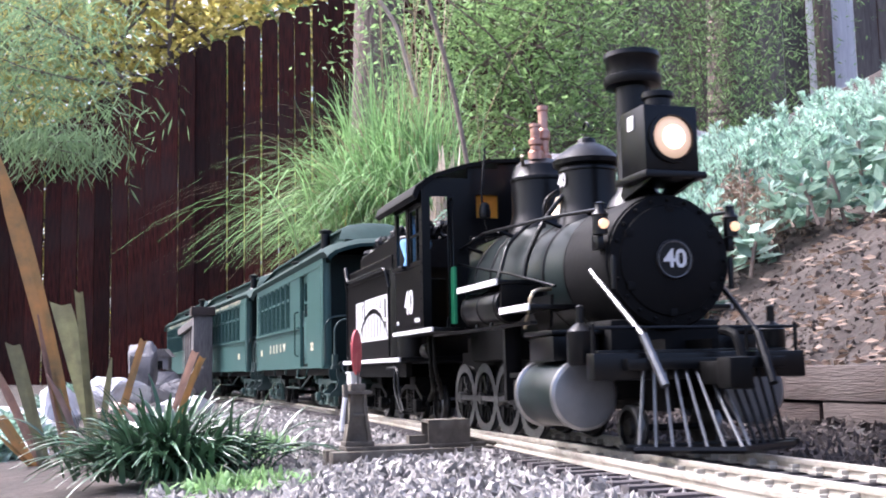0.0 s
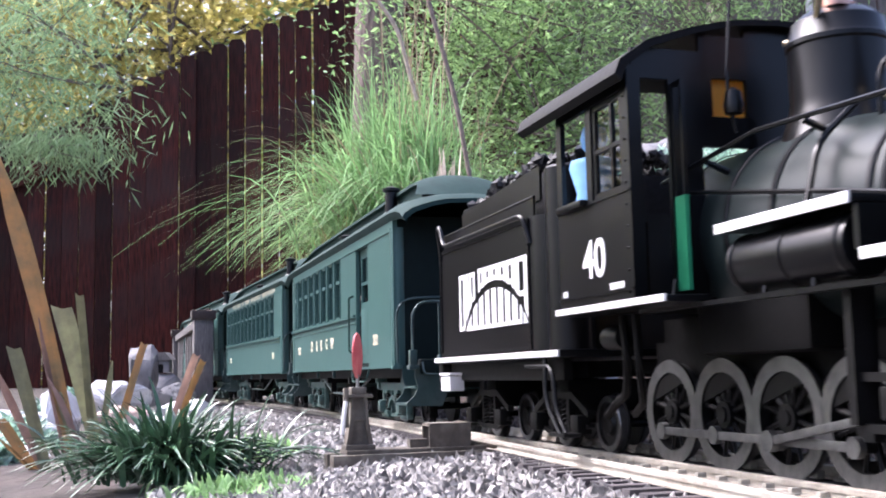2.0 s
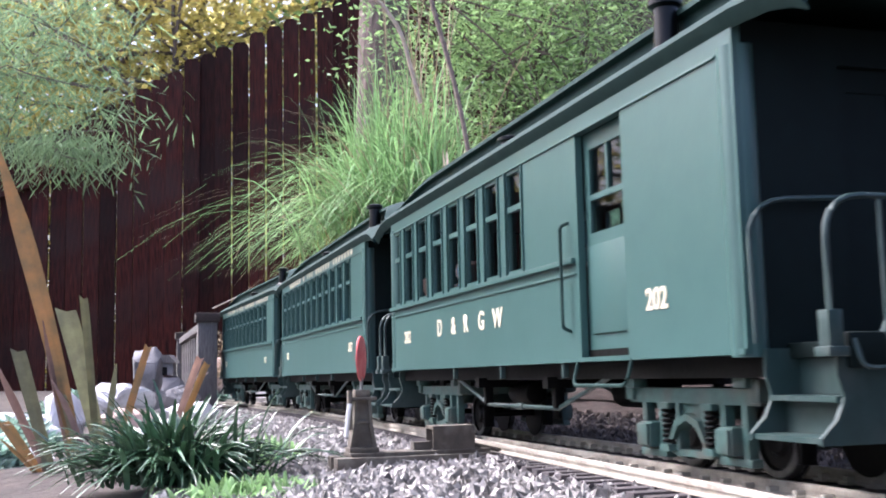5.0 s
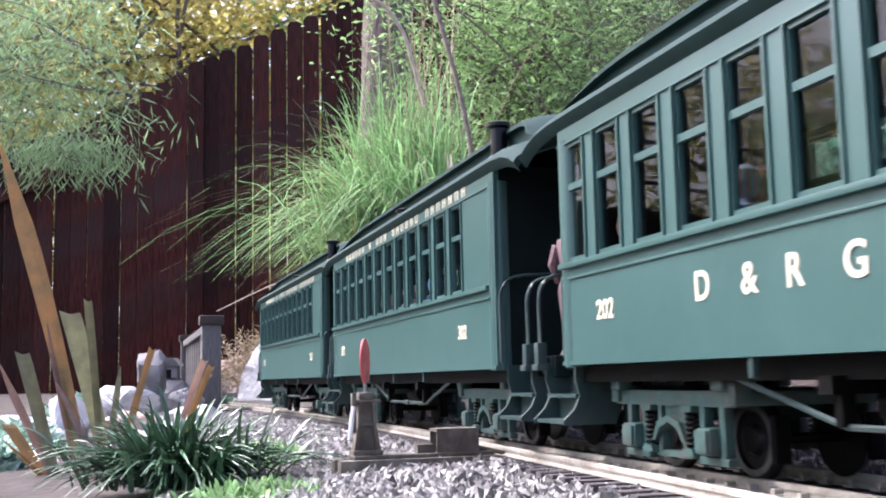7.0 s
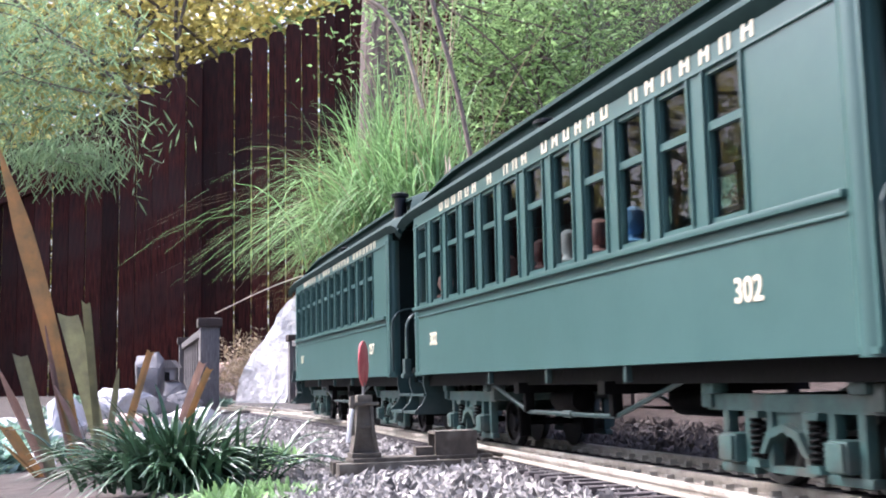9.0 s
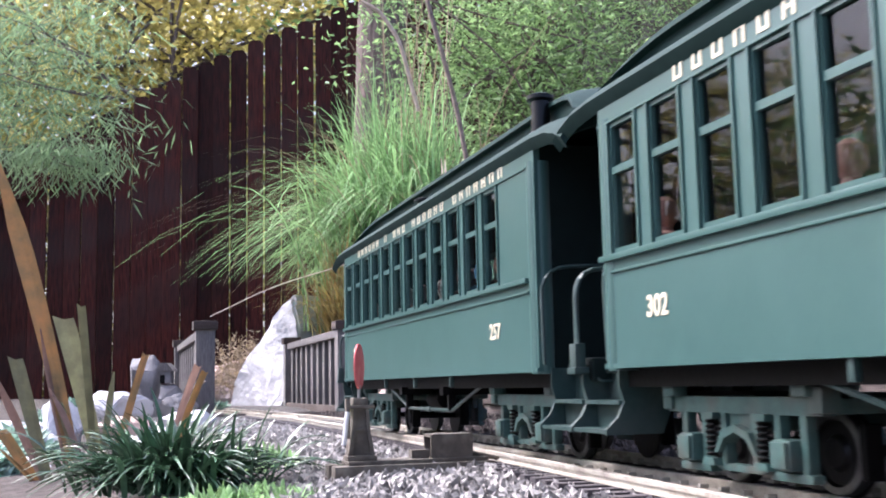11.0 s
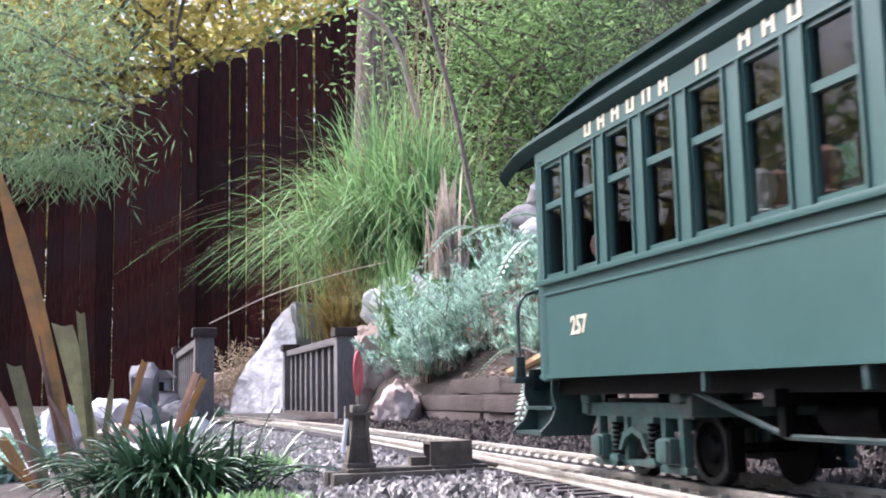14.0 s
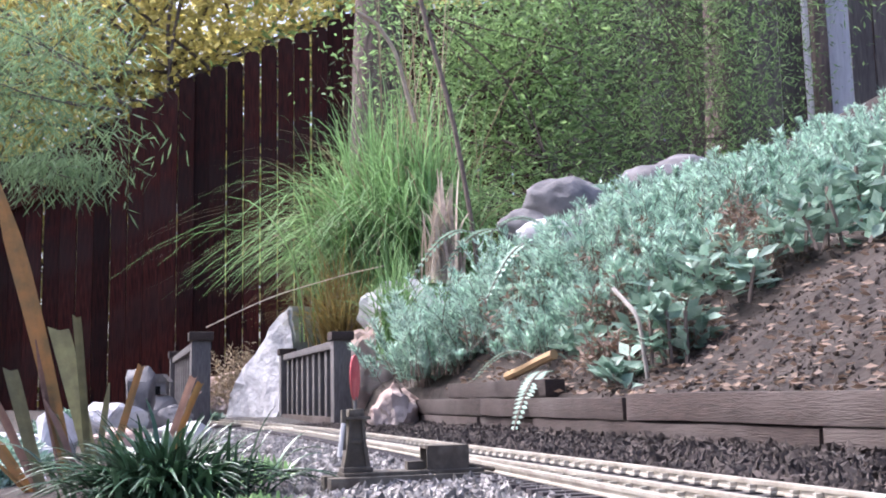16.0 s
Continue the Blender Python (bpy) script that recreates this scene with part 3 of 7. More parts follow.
def truck(parent, x):
    """A passenger bogie: side frames with pedestals, journal boxes, springs, bolster, two wheelsets."""
    t = new("truck")
    t.parent = parent
    t.matrix_basis = pose(x, 0, 0)
    for s in (-1, 1):
        y = s * 0.043
        bm = bmesh.new()
        top = 0.0315
        plate(bm, [(-0.058, top), (-0.058, top + 0.007), (0.058, top + 0.007), (0.058, top)], y - 0.003, y + 0.003)
        for sx in (-1, 1):
            for q in (-0.0085, 0.0085):
                bx(bm, sx * 0.036 + q - 0.0022, sx * 0.036 + q + 0.0022, y - 0.0025, y + 0.0025, 0.009, top + 0.001, 0.0005)
            bx(bm, sx * 0.036 - 0.013, sx * 0.036 + 0.013, y - 0.0028, y + 0.0028, 0.006, 0.0095, 0.0006)
            bx(bm, sx * 0.056 - 0.004, sx * 0.056 + 0.004, y - 0.005, y + 0.004, top + 0.001, top + 0.011, 0.001)
        plate(bm, [(-0.030, 0.013), (-0.016, 0.0075), (0.016, 0.0075), (0.030, 0.013), (0.030, 0.016), (0.016, 0.0105), (-0.016, 0.0105), (-0.030, 0.016)], y - 0.002, y + 0.002)
        for q in (-0.012, 0.012):
            bx(bm, q - 0.002, q + 0.002, y - 0.0025, y + 0.0025, 0.010, top, 0.0004)
        part("side_frame", bm, TRUCK_GREEN, t, "dusty green cast side frame")
        for sx in (-1, 1):
            b = bmesh.new()
            bx(b, sx * 0.036 - 0.0062, sx * 0.036 + 0.0062, y - 0.0075 if s < 0 else y - 0.003, y + 0.003 if s < 0 else y + 0.0075, 0.0105, 0.0225, 0.0016)
            bx(b, sx * 0.036 - 0.005, sx * 0.036 + 0.005, y + s * 0.0072, y + s * 0.0088, 0.0115, 0.0215, 0.0005)
            part("journal_box", b, TRUCK_GREEN, t)
        for q in (-0.0195, 0.0195):
            b = bmesh.new()
            pts = [(q + 0.0027 * math.cos(a), y + s * 0.003 + 0.0027 * math.sin(a), 0.0125 + 0.0165 * a / (2 * math.pi * 7)) for a in np.linspace(0, 2 * math.pi * 7, 70)]
            tube(b, pts, 0.0007, 5)
            part("coil_spring", b, UNDER, t)
            b = bmesh.new()
            plate(b, [(q - 0.0045, 0.0290), (q + 0.0045, 0.0290), (q + 0.0052, 0.0318), (q - 0.0052, 0.0318)], *sorted((y, y + s * 0.006)))
            plate(b, [(q - 0.0052, 0.0095), (q + 0.0052, 0.0095), (q + 0.0042, 0.0125), (q - 0.0042, 0.0125)], *sorted((y, y + s * 0.006)))
            part("spring_seat", b, TRUCK_GREEN, t)
            part("bolt_box", box(q * 2.55 - 0.005, q * 2.55 + 0.005, *sorted((y, y + s * 0.008)), 0.0385, 0.0445, 0.0014), TRUCK_GREEN, t)
        b = bmesh.new()
        plate(b, [(-0.016, 0.0150), (-0.0105, 0.0240), (0, 0.0272), (0.0105, 0.0240), (0.016, 0.0150), (0.0130, 0.0150), (0.0085, 0.0210), (0, 0.0240), (-0.0085, 0.0210), (-0.0130, 0.0150)], y + s * 0.001 - 0.004, y + s * 0.001 + 0.004)
        part("leaf_spring", b, TRUCK_GREEN, t)
        for sx in (-1, 1):
            part("brake_shoe", box(sx * 0.0555 - 0.002, sx * 0.0555 + 0.002, s * HALF - 0.004, s * HALF + 0.004, 0.007, 0.028, 0.001), UNDER, t)
    part("bolster", box(-0.010, 0.010, -0.044, 0.044, 0.024, 0.036, 0.002), TRUCK_GREEN, t)
    for sx in (-1, 1):
        part("end_beam", box(sx * 0.056 - 0.003, sx * 0.056 + 0.003, -0.04, 0.04, 0.032, 0.038, 0.001), TRUCK_GREEN, t)
        wheelset(t, sx * 0.036, 0.0165)
    return t


def figure(bm, c, turn=0.0, seated=True, s=1.0):
    """A plain modelled figure: rounded body, shoulders and head."""
    m = Matrix.Translation(c) @ Matrix.Rotation(turn, 4, "Z") @ Matrix.Scale(s, 4)
    k = len(bm.verts)
    if seated:
        lathe(bm, (0, 0, 0), [(0.010, 0.0), (0.011, 0.006), (0.009, 0.016), (0.0125, 0.028), (0.0115, 0.031), (0.004, 0.033), (0.0035, 0.035), (0.0058, 0.038), (0.0066, 0.042), (0.0055, 0.047), (0.002, 0.0495)], "z", 12)
    else:
        for q in (-0.005, 0.005):
            lathe(bm, (0, q, 0), [(0.004, 0), (0.0045, 0.004), (0.0036, 0.012), (0.005, 0.024), (0.0062, 0.037), (0.005, 0.042)], "z", 10)
        lathe(bm, (0, 0, 0.038), [(0.0095, 0.0), (0.0085, 0.008), (0.0115, 0.023), (0.0105, 0.027), (0.004, 0.0285), (0.0036, 0.031), (0.0058, 0.034), (0.0066, 0.038), (0.0055, 0.043), (0.002, 0.0455)], "z", 12)
        for q in (-1, 1):
            tube(bm, [(0, q * 0.011, 0.062), (0.002, q * 0.0135, 0.052), (0.007, q * 0.0115, 0.044), (0.012, q * 0.007, 0.043)], 0.003, 7)
    vs = bm.verts[:]
    bmesh.ops.transform(bm, matrix=m, verts=vs[k:])
    return bm


LEN, HW = 0.565, 0.065
SILL, BELT, WTOP, EAVE = 0.052, 0.105, 0.171, 0.184


def arch(w, z0, z1, n=14):
    return [(w * math.cos(a), z0 + (z1 - z0) * math.sin(a)) for a in np.linspace(0, math.pi, n + 1)]


def sheet(bm, rows):
    """A skin over rows of points of equal count."""
    R = [[bm.verts.new(p) for p in r] for r in rows]
    for a, b in zip(R, R[1:]):
        for i in range(len(a) - 1):
            bm.faces.new((a[i], a[i + 1], b[i + 1], b[i]))
    return R


def coach(o, number, windows, baggage, board, stack_x, label, riders, seed, length=LEN):
    """A wooden passenger coach with open end platforms; windows are the front edges of the openings, metres from the middle."""
    t = thing("passenger_coach" if not baggage else "combine_coach", rolling(o, 0.4, 0), label, "train car", "coaches of the train")
    MOVERS.append((t, o, 0.4))
    h, ww = length / 2, 0.0285
    rnd = random.Random(seed)
    for s in (-1, 1):
        y0, y1 = sorted((s * HW, s * (HW - 0.004)))
        doors = [(baggage[0], baggage[1])] if baggage else []
        # solid runs of lower panel, then the piers between the openings
        edges = sorted([(w - ww, w) for w in windows] + doors)
        x = -h
        for a, b in edges:
            if a - x > 0.001:
                part("pier", box(x, a, y0, y1, BELT, WTOP), GREEN, t)
            x = b
        part("upper_panel", box(x, h, y0, y1, BELT, WTOP), GREEN, t)
        x = -h
        for a, b in doors:
            part("lower_panel", box(x, a, y0, y1, SILL, BELT), GREEN, t)
            x = b
        part("lower_panel", box(x, h, y0, y1, SILL, BELT), GREEN, t)
        part("fascia", box(-h, h, y0, y1, WTOP, EAVE), GREEN, t)
        yy = s * HW
        last = doors[0][0] - 0.004 if doors else h - 0.012
        first = -h
        for z, w, d in ((BELT, 0.0030, 0.0026), (BELT - 0.0068, 0.0014, 0.0010), (WTOP + 0.0005, 0.0012, 0.0010)):
            if doors and z > WTOP:
                last = h - 0.012
            part("moulding", box(first, last, min(yy, yy + s * d), max(yy, yy + s * d), z - w / 2, z + w / 2, 0.0004), GREEN, t)
        part("sill_strip", box(-h, h, min(yy, yy + s * 0.0012), max(yy, yy + s * 0.0012), SILL, SILL + 0.0022), GREEN, t)
        for w in windows:
            f = bmesh.new()
            ya, yb = sorted((s * (HW - 0.0005), s * (HW - 0.0035)))
            e = 0.0016
            bx(f, w - ww, w - ww + e, ya, yb, BELT, WTOP)
            bx(f, w - e, w, ya, yb, BELT, WTOP)
            bx(f, w - ww + e, w - e, ya, yb, WTOP - 0.0022, WTOP)
            bx(f, w - ww + e, w - e, ya, yb, BELT, BELT + 0.0042)
            bx(f, w - ww + e, w - e, ya, yb, 0.1455, 0.1490)
            fo, fi = sorted((yy - s * 0.0001, yy + s * 0.0012))
            bx(f, w - ww - 0.0012, w - ww + 0.0004, fo, fi, BELT + 0.002, WTOP)
            bx(f, w - 0.0004, w + 0.0012, fo, fi, BELT + 0.002, WTOP)
            win = part("window", f, GREEN, t)
            g = bmesh.new()
            yg = s * (HW - 0.0025)
            v = [g.verts.new(q) for q in ((w - ww + e, yg, BELT + 0.004), (w - e, yg, BELT + 0.004), (w - e, yg, WTOP - 0.002), (w - ww + e, yg, WTOP - 0.002))]
            g.faces.new(v)
            pane = part("pane", g, CLEAR, win)
            pane.visible_shadow = False
        for a, b in doors:
            d = bmesh.new()
            ya, yb = sorted((s * (HW - 0.005), s * (HW - 0.008)))
            bx(d, a, b, ya, yb, SILL, 0.118)
            for q0, q1, z0, z1 in ((a, a + 0.006, 0.118, WTOP), (b - 0.006, b, 0.118, WTOP), (a + 0.006, b - 0.006, 0.162, WTOP), (a + 0.006, b - 0.006, 0.135, 0.138), ((a + b) / 2 - 0.001, (a + b) / 2 + 0.001, 0.138, 0.162)):
                bx(d, q0, q1, ya, yb, z0, z1)
            yp = s * (HW - 0.0045)
            pa, pb = sorted((yp - 0.0008, yp + 0.0008))
            bx(d, a + 0.006, b - 0.006, pa, pb, 0.066, 0.1115, 0.0006)
            door = part("baggage_door", d, GREEN, t)
            g = bmesh.new()
            g.faces.new([g.verts.new(q) for q in ((a + 0.006, s * (HW - 0.0065), 0.118), (b - 0.006, s * (HW - 0.0065), 0.118), (b - 0.006, s * (HW - 0.0065), 0.162), (a + 0.006, s * (HW - 0.0065), 0.162))])
            part("pane", g, CLEAR, door)
            hb = bmesh.new()
            tube(hb, bent([(a - 0.012, yy, 0.068), (a - 0.012, yy + s * 0.005, 0.070), (a - 0.012, yy + s * 0.005, 0.124), (a - 0.012, yy, 0.126)]), 0.0010, 6)
            tube(hb, bent([(a - 0.004, yy, 0.054), (a - 0.004, yy + s * 0.004, 0.04), (b + 0.004, yy + s * 0.004, 0.04), (b + 0.004, yy, 0.054)]), 0.0010, 6)
            part("grab_iron", hb, GREEN_DARK, t)
        for e in (-1, 1):
            c = bmesh.new()
            lathe(c, (e * (h - 0.0066), s * (HW - 0.0055), 0), [(0.0072, SILL - 0.001), (0.0072, WTOP + 0.003)], "z", 20)
            part("corner_post", c, GREEN, t)
        n = words(number, 0.0135, CREAM, t, pose(h - 0.073 if not baggage else h - 0.070, s * (HW + 0.0003), 0.078, 90, 0, 0 if s < 0 else 180), "number")
        n2 = words(number, 0.0135, CREAM, t, pose(-h + 0.054, s * (HW + 0.0003), 0.0785, 90, 0, 0 if s < 0 else 180), "number")
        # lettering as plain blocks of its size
        if board:
            x, gap = -0.205, 0.426 / 26
            for k, ch in enumerate("111111010111011111101111111"):
                if ch == "1":
                    xa = x + k * gap * 0.985
                    L, ya, yb = bmesh.new(), *sorted((yy, yy + s * 0.0004))
                    bx(L, xa, xa + 0.0022, ya, yb, WTOP + 0.0030, WTOP + 0.0108)
                    bx(L, xa + 0.0058, xa + 0.0080, ya, yb, WTOP + 0.0030, WTOP + 0.0108)
                    zz = WTOP + rnd.choice((0.0030, 0.0092, 0.0062))
                    bx(L, xa + 0.0022, xa + 0.0058, ya, yb, zz, zz + 0.0015)
                    part("letter", L, CREAM, t)
        else:
            for ch, xa in (("D", -0.132), ("&", -0.097), ("R", -0.068), ("G", -0.034), ("W", -0.002)):
                words(ch, 0.0172, CREAM, t, pose(xa if s < 0 else -xa, s * (HW + 0.0003), 0.0815, 90, 0, 0 if s < 0 else 180), "letter")
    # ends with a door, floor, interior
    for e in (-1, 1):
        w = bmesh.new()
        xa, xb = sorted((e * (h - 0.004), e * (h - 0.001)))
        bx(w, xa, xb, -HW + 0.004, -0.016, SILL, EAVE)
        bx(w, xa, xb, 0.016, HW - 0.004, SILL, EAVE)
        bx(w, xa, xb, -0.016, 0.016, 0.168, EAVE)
        part("end_wall", w, END_SHADE, t)
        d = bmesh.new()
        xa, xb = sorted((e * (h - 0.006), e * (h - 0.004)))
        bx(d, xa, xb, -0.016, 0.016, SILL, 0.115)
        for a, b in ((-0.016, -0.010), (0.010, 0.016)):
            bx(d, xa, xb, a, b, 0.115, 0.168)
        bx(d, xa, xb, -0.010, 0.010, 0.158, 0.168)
        # closed dark panel where the door glass would be, keeps the end dark
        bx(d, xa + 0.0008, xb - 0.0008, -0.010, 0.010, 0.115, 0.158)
        part("end_door", d, END_SHADE, t)
    part("floor", box(-h + 0.004, h - 0.004, -HW + 0.0045, HW - 0.0045, SILL + 0.001, SILL + 0.006), UNDER, t)
    part("ceiling", box(-h + 0.004, h - 0.004, -HW + 0.0045, HW - 0.0045, WTOP + 0.004, WTOP + 0.006), GREEN_DARK, t)
    sx0 = -h + 0.03
    seat = bmesh.new()
    bx(seat, -0.012, 0.012, 0.018, 0.056, 0.0585, 0.078, 0.002)
    bx(seat, -0.014, -0.009, 0.018, 0.056, 0.078, 0.108, 0.002)
    seat = part("seat", seat, SEAT_RED, t)
    seat.matrix_basis = pose(sx0, 0, 0)
    end = (baggage[0] - 0.03) if baggage else h - 0.03
    x = sx0
    while x < end:
        for s in (-1, 1):
            if not (x == sx0 and s > 0):
                again(seat, pose(x, 0, 0, 0, 0, 0) @ Matrix.Diagonal((1, s, 1, 1)))
        x += 0.0415
    for k in range(riders):
        f = figure(bmesh.new(), (0, 0, 0), rnd.uniform(-0.6, 0.6))
        ob = part("figurine", f, rnd.choice((SKIN, SKIN, SEAT_RED, WHITE, BLUE)), t, "seated painted toy passenger", True)
        s = -1 if k % 3 else 1
        ob.matrix_basis = pose(sx0 + 0.0415 * rnd.randrange(0, max(1, int((end - sx0) / 0.0415))) + 0.003, s * rnd.choice((0.040, 0.048)), 0.082)
    # roof: lower deck with rolled eaves, raised clerestory that curves down at the ends
    r = bmesh.new()
    over = h + 0.050
    lower = [(0.0675, 0.1830), (0.0690, 0.1855), (0.067, 0.1885), (0.060, 0.1935), (0.045, 0.1985), (0.030, 0.2015), (0.0, 0.203)]
    prof = lower + [(-y, z) for y, z in lower[-2::-1]]
    inner = [(y * 0.955, z - 0.0035) for y, z in prof[::-1]]
    loop = prof + inner
    ends = [(-over, 0.0095), (-over + 0.010, 0.0050), (-over + 0.024, 0.0016), (-over + 0.045, 0.0)]
    R = sheet(r, [[(x, y, z - dz) for y, z in loop + loop[:1]] for x, dz in ends + [(-x, dz) for x, dz in ends[::-1]]])
    bmesh.ops.remove_doubles(r, verts=r.verts[:], dist=1e-6)
    bmesh.ops.holes_fill(r, edges=r.edges[:])
    part("roof", r, GREEN_DARK, t, "dark green roof deck with rolled eaves")
    c = bmesh.new()
    rows = []
    for k, (x, f, w) in enumerate([(-over + 0.022, 0.0, 1.3), (-over + 0.034, 0.35, 1.2), (-over + 0.048, 0.72, 1.08), (-over + 0.064, 0.95, 1.0), (-over + 0.084, 1.0, 1.0)]):
        rows.append((x, f, w))
    rows = rows + [(-x, f, w) for x, f, w in rows[::-1]]
    base = [(0.035, 0.0), (0.035, 0.016), (0.0395, 0.0165), (0.039, 0.0195), (0.028, 0.0240), (0.014, 0.0265), (0.0, 0.027)]
    full = base + [(-y, z) for y, z in base[-2::-1]]
    sheet(c, [[(x, y * w, 0.1985 + 0.0005 + z * f) for y, z in full] for x, f, w in rows])
    part("clerestory", c, GREEN_DARK, t, "raised clerestory roof")
    st = lathe(bmesh.new(), (stack_x, -0.043, 0.194), [(0.0100, 0), (0.0095, 0.004), (0.0062, 0.007), (0.0058, 0.026), (0.0085, 0.0275), (0.0085, 0.030), (0.0030, 0.032)], "z", 20)
    part("smoke_jack", st, BLACK, t, "black stovepipe on the roof")
    bm = lathe(bmesh.new(), (-stack_x * 0.2, -0.040, 0.196), [(0.006, 0), (0.006, 0.008), (0.009, 0.009), (0.009, 0.011), (0.003, 0.013)], "z", 16)
    part("roof_vent", bm, BLACK, t)
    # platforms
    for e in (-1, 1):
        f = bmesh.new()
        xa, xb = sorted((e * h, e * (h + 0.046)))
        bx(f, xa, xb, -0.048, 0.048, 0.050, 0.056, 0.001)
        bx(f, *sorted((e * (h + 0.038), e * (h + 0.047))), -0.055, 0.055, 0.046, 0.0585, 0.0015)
        part("platform", f, END_SHADE, t)
        cp = bmesh.new()
        bx(cp, *sorted((e * (h + 0.047), e * (h + 0.060))), -0.005, 0.005, 0.030, 0.044, 0.002)
        bx(cp, *sorted((e * h * 0.8, e * (h + 0.05))), -0.003, 0.003, 0.034, 0.040)
        part("coupler", cp, UNDER, t)
        for s in (-1, 1):
            st = bmesh.new()
            ys = s * 0.0655
            for q in (0.0005, 0.0430):
                pf = [(0.030, 0.054), (0.0585, 0.054), (0.0590, 0.044), (0.0565, 0.036), (0.0600, 0.0285), (0.0665, 0.0225), (0.0665, 0.0200), (0.036, 0.0200), (0.030, 0.034)]
                va = [st.verts.new((e * (h + q), s * y, z)) for y, z in pf]
                vb = [st.verts.new((e * (h + q + 0.0018), s * y, z)) for y, z in pf]
                for k in range(len(pf)):
                    st.faces.new((va[k], va[(k + 1) % len(pf)], vb[(k + 1) % len(pf)], vb[k]))
                st.faces.new(va[::-1])
                st.faces.new(vb)
            for z, dep in ((0.0205, 0.0), (0.0345, 0.007)):
                bx(st, *sorted((e * (h + 0.0024), e * (h + 0.0429))), *sorted((ys - s * dep, ys - s * (dep + 0.014))), z, z + 0.002)
            bx(st, *sorted((e * (h + 0.0024), e * (h + 0.0429))), *sorted((ys - s * 0.0142, ys - s * 0.016)), 0.0205, 0.0345)
            bx(st, *sorted((e * (h + 0.0024), e * (h + 0.0429))), *sorted((ys - s * 0.0212, ys - s * 0.023)), 0.0367, 0.052)
            bmesh.ops.recalc_face_normals(st, faces=st.faces)
            part("step", st, STEP_GREEN, t, "dark green platform steps")
            g = bmesh.new()
            xr = e * (h + 0.0455)
            tube(g, bent([(xr, s * 0.061, 0.066), (xr, s * 0.061, 0.106), (xr, s * 0.013, 0.106), (xr, s * 0.013, 0.056)]), 0.0012, 7)
            tube(g, [(xr, s * 0.038, 0.058), (xr, s * 0.038, 0.106)], 0.0009, 6)
            lathe(g, (xr, s * 0.038, 0.056), [(0.0024, 0), (0.0024, 0.003), (0.0012, 0.006)], "z", 10)
            part("platform_railing", g, STEP_GREEN, t, "thin curved green railing")
            g = bmesh.new()
            tube(g, bent([(e * (h + 0.003), s * 0.063, 0.056), (e * (h + 0.003), s * 0.064, 0.111), (e * (h + 0.003), s * 0.020, 0.113)]), 0.0011, 7)
            tube(g, bent([(e * (h + 0.047), s * 0.053, 0.056), (e * (h + 0.051), s * 0.053, 0.046), (e * (h + 0.051), s * 0.022, 0.046), (e * (h + 0.047), s * 0.022, 0.056)]), 0.0009, 6)
            part("grab_iron", g, STEP_GREEN, t)
            part("railing_post", bx(box(xr - 0.0030, xr + 0.0030, s * 0.061 - 0.0030, s * 0.061 + 0.0030, 0.0525, 0.066, 0.0006), xr - 0.0042, xr + 0.0042, s * 0.061 - 0.0042, s * 0.061 + 0.0042, 0.0500, 0.0535, 0.0006), STEP_GREEN, t)
        b = bmesh.new()
        tube(b, [(e * (h + 0.042), -e * 0.014, 0.056), (e * (h + 0.042), -e * 0.014, 0.112)], 0.0012, 6)
        pts = [(e * (h + 0.042) + 0.011 * math.cos(a), -e * 0.014 + 0.011 * math.sin(a), 0.112) for a in np.linspace(0, 2 * math.pi, 20)]
        tube(b, pts, 0.0011, 6)
        for a in np.linspace(0, 2 * math.pi, 6)[:-1]:
            tube(b, [(e * (h + 0.042), -e * 0.014, 0.1115), (e * (h + 0.042) + 0.010 * math.cos(a), -e * 0.014 + 0.010 * math.sin(a), 0.112)], 0.0007, 5)
        part("brake_wheel", b, STEP_GREEN, t)
    if baggage:
        f = part("figurine", figure(bmesh.new(), (0, 0, 0), 2.6, False, 1.08), MAUVE, t, "standing painted toy passenger on the platform", True)
        f.matrix_basis = pose(-h - 0.038, -0.039, 0.056)
    # underframe with truss rods
    for y in (-0.05, -0.02, 0.02, 0.05):
        part("sill_beam", box(-h, h, y - 0.004, y + 0.004, 0.043, SILL), UNDER, t)
    for x in (-0.062, 0.062):
        part("needle_beam", box(x - 0.004, x + 0.004, -0.060, 0.060, 0.038, 0.0445), UNDER, t)
    for y in (-0.052, 0.052):
        rod = bmesh.new()
        tube(rod, [(-0.155, y, 0.050), (-0.062, y, 0.0265), (0.062, y, 0.0265), (0.155, y, 0.050)], 0.0013, 6)
        cyl(rod, (0, y, 0.0265), 0.0021, 0.012, "x", 8)
        part("truss_rod", rod, STEP_GREEN, t)
        for x in (-0.062, 0.062):
            q = bmesh.new()
            bx(q, x - 0.0022, x + 0.0022, y - 0.003, y + 0.003, 0.0265, 0.040, 0.0006)
            part("queen_post", q, UNDER, t)
        for x in (-0.1, 0.0, 0.1):
            q = bmesh.new()
            bx(q, x - 0.0016, x + 0.0016, y * 1.22 - 0.0016, y * 1.22 + 0.0016, 0.044, SILL, 0.0004)
            part("hanger", q, STEP_GREEN, t)
    tank = cyl(bmesh.new(), (0.03, 0.02, 0.034), 0.010, 0.06, "x", 20, bevel=0.002)
    part("air_tank", tank, UNDER, t)
    tank = cyl(bmesh.new(), (-0.05, -0.028, 0.034), 0.008, 0.035, "x", 16, bevel=0.002)
    part("brake_cylinder", tank, UNDER, t)
    for x in (-0.2, 0.2):
        truck(t, x)
    return t


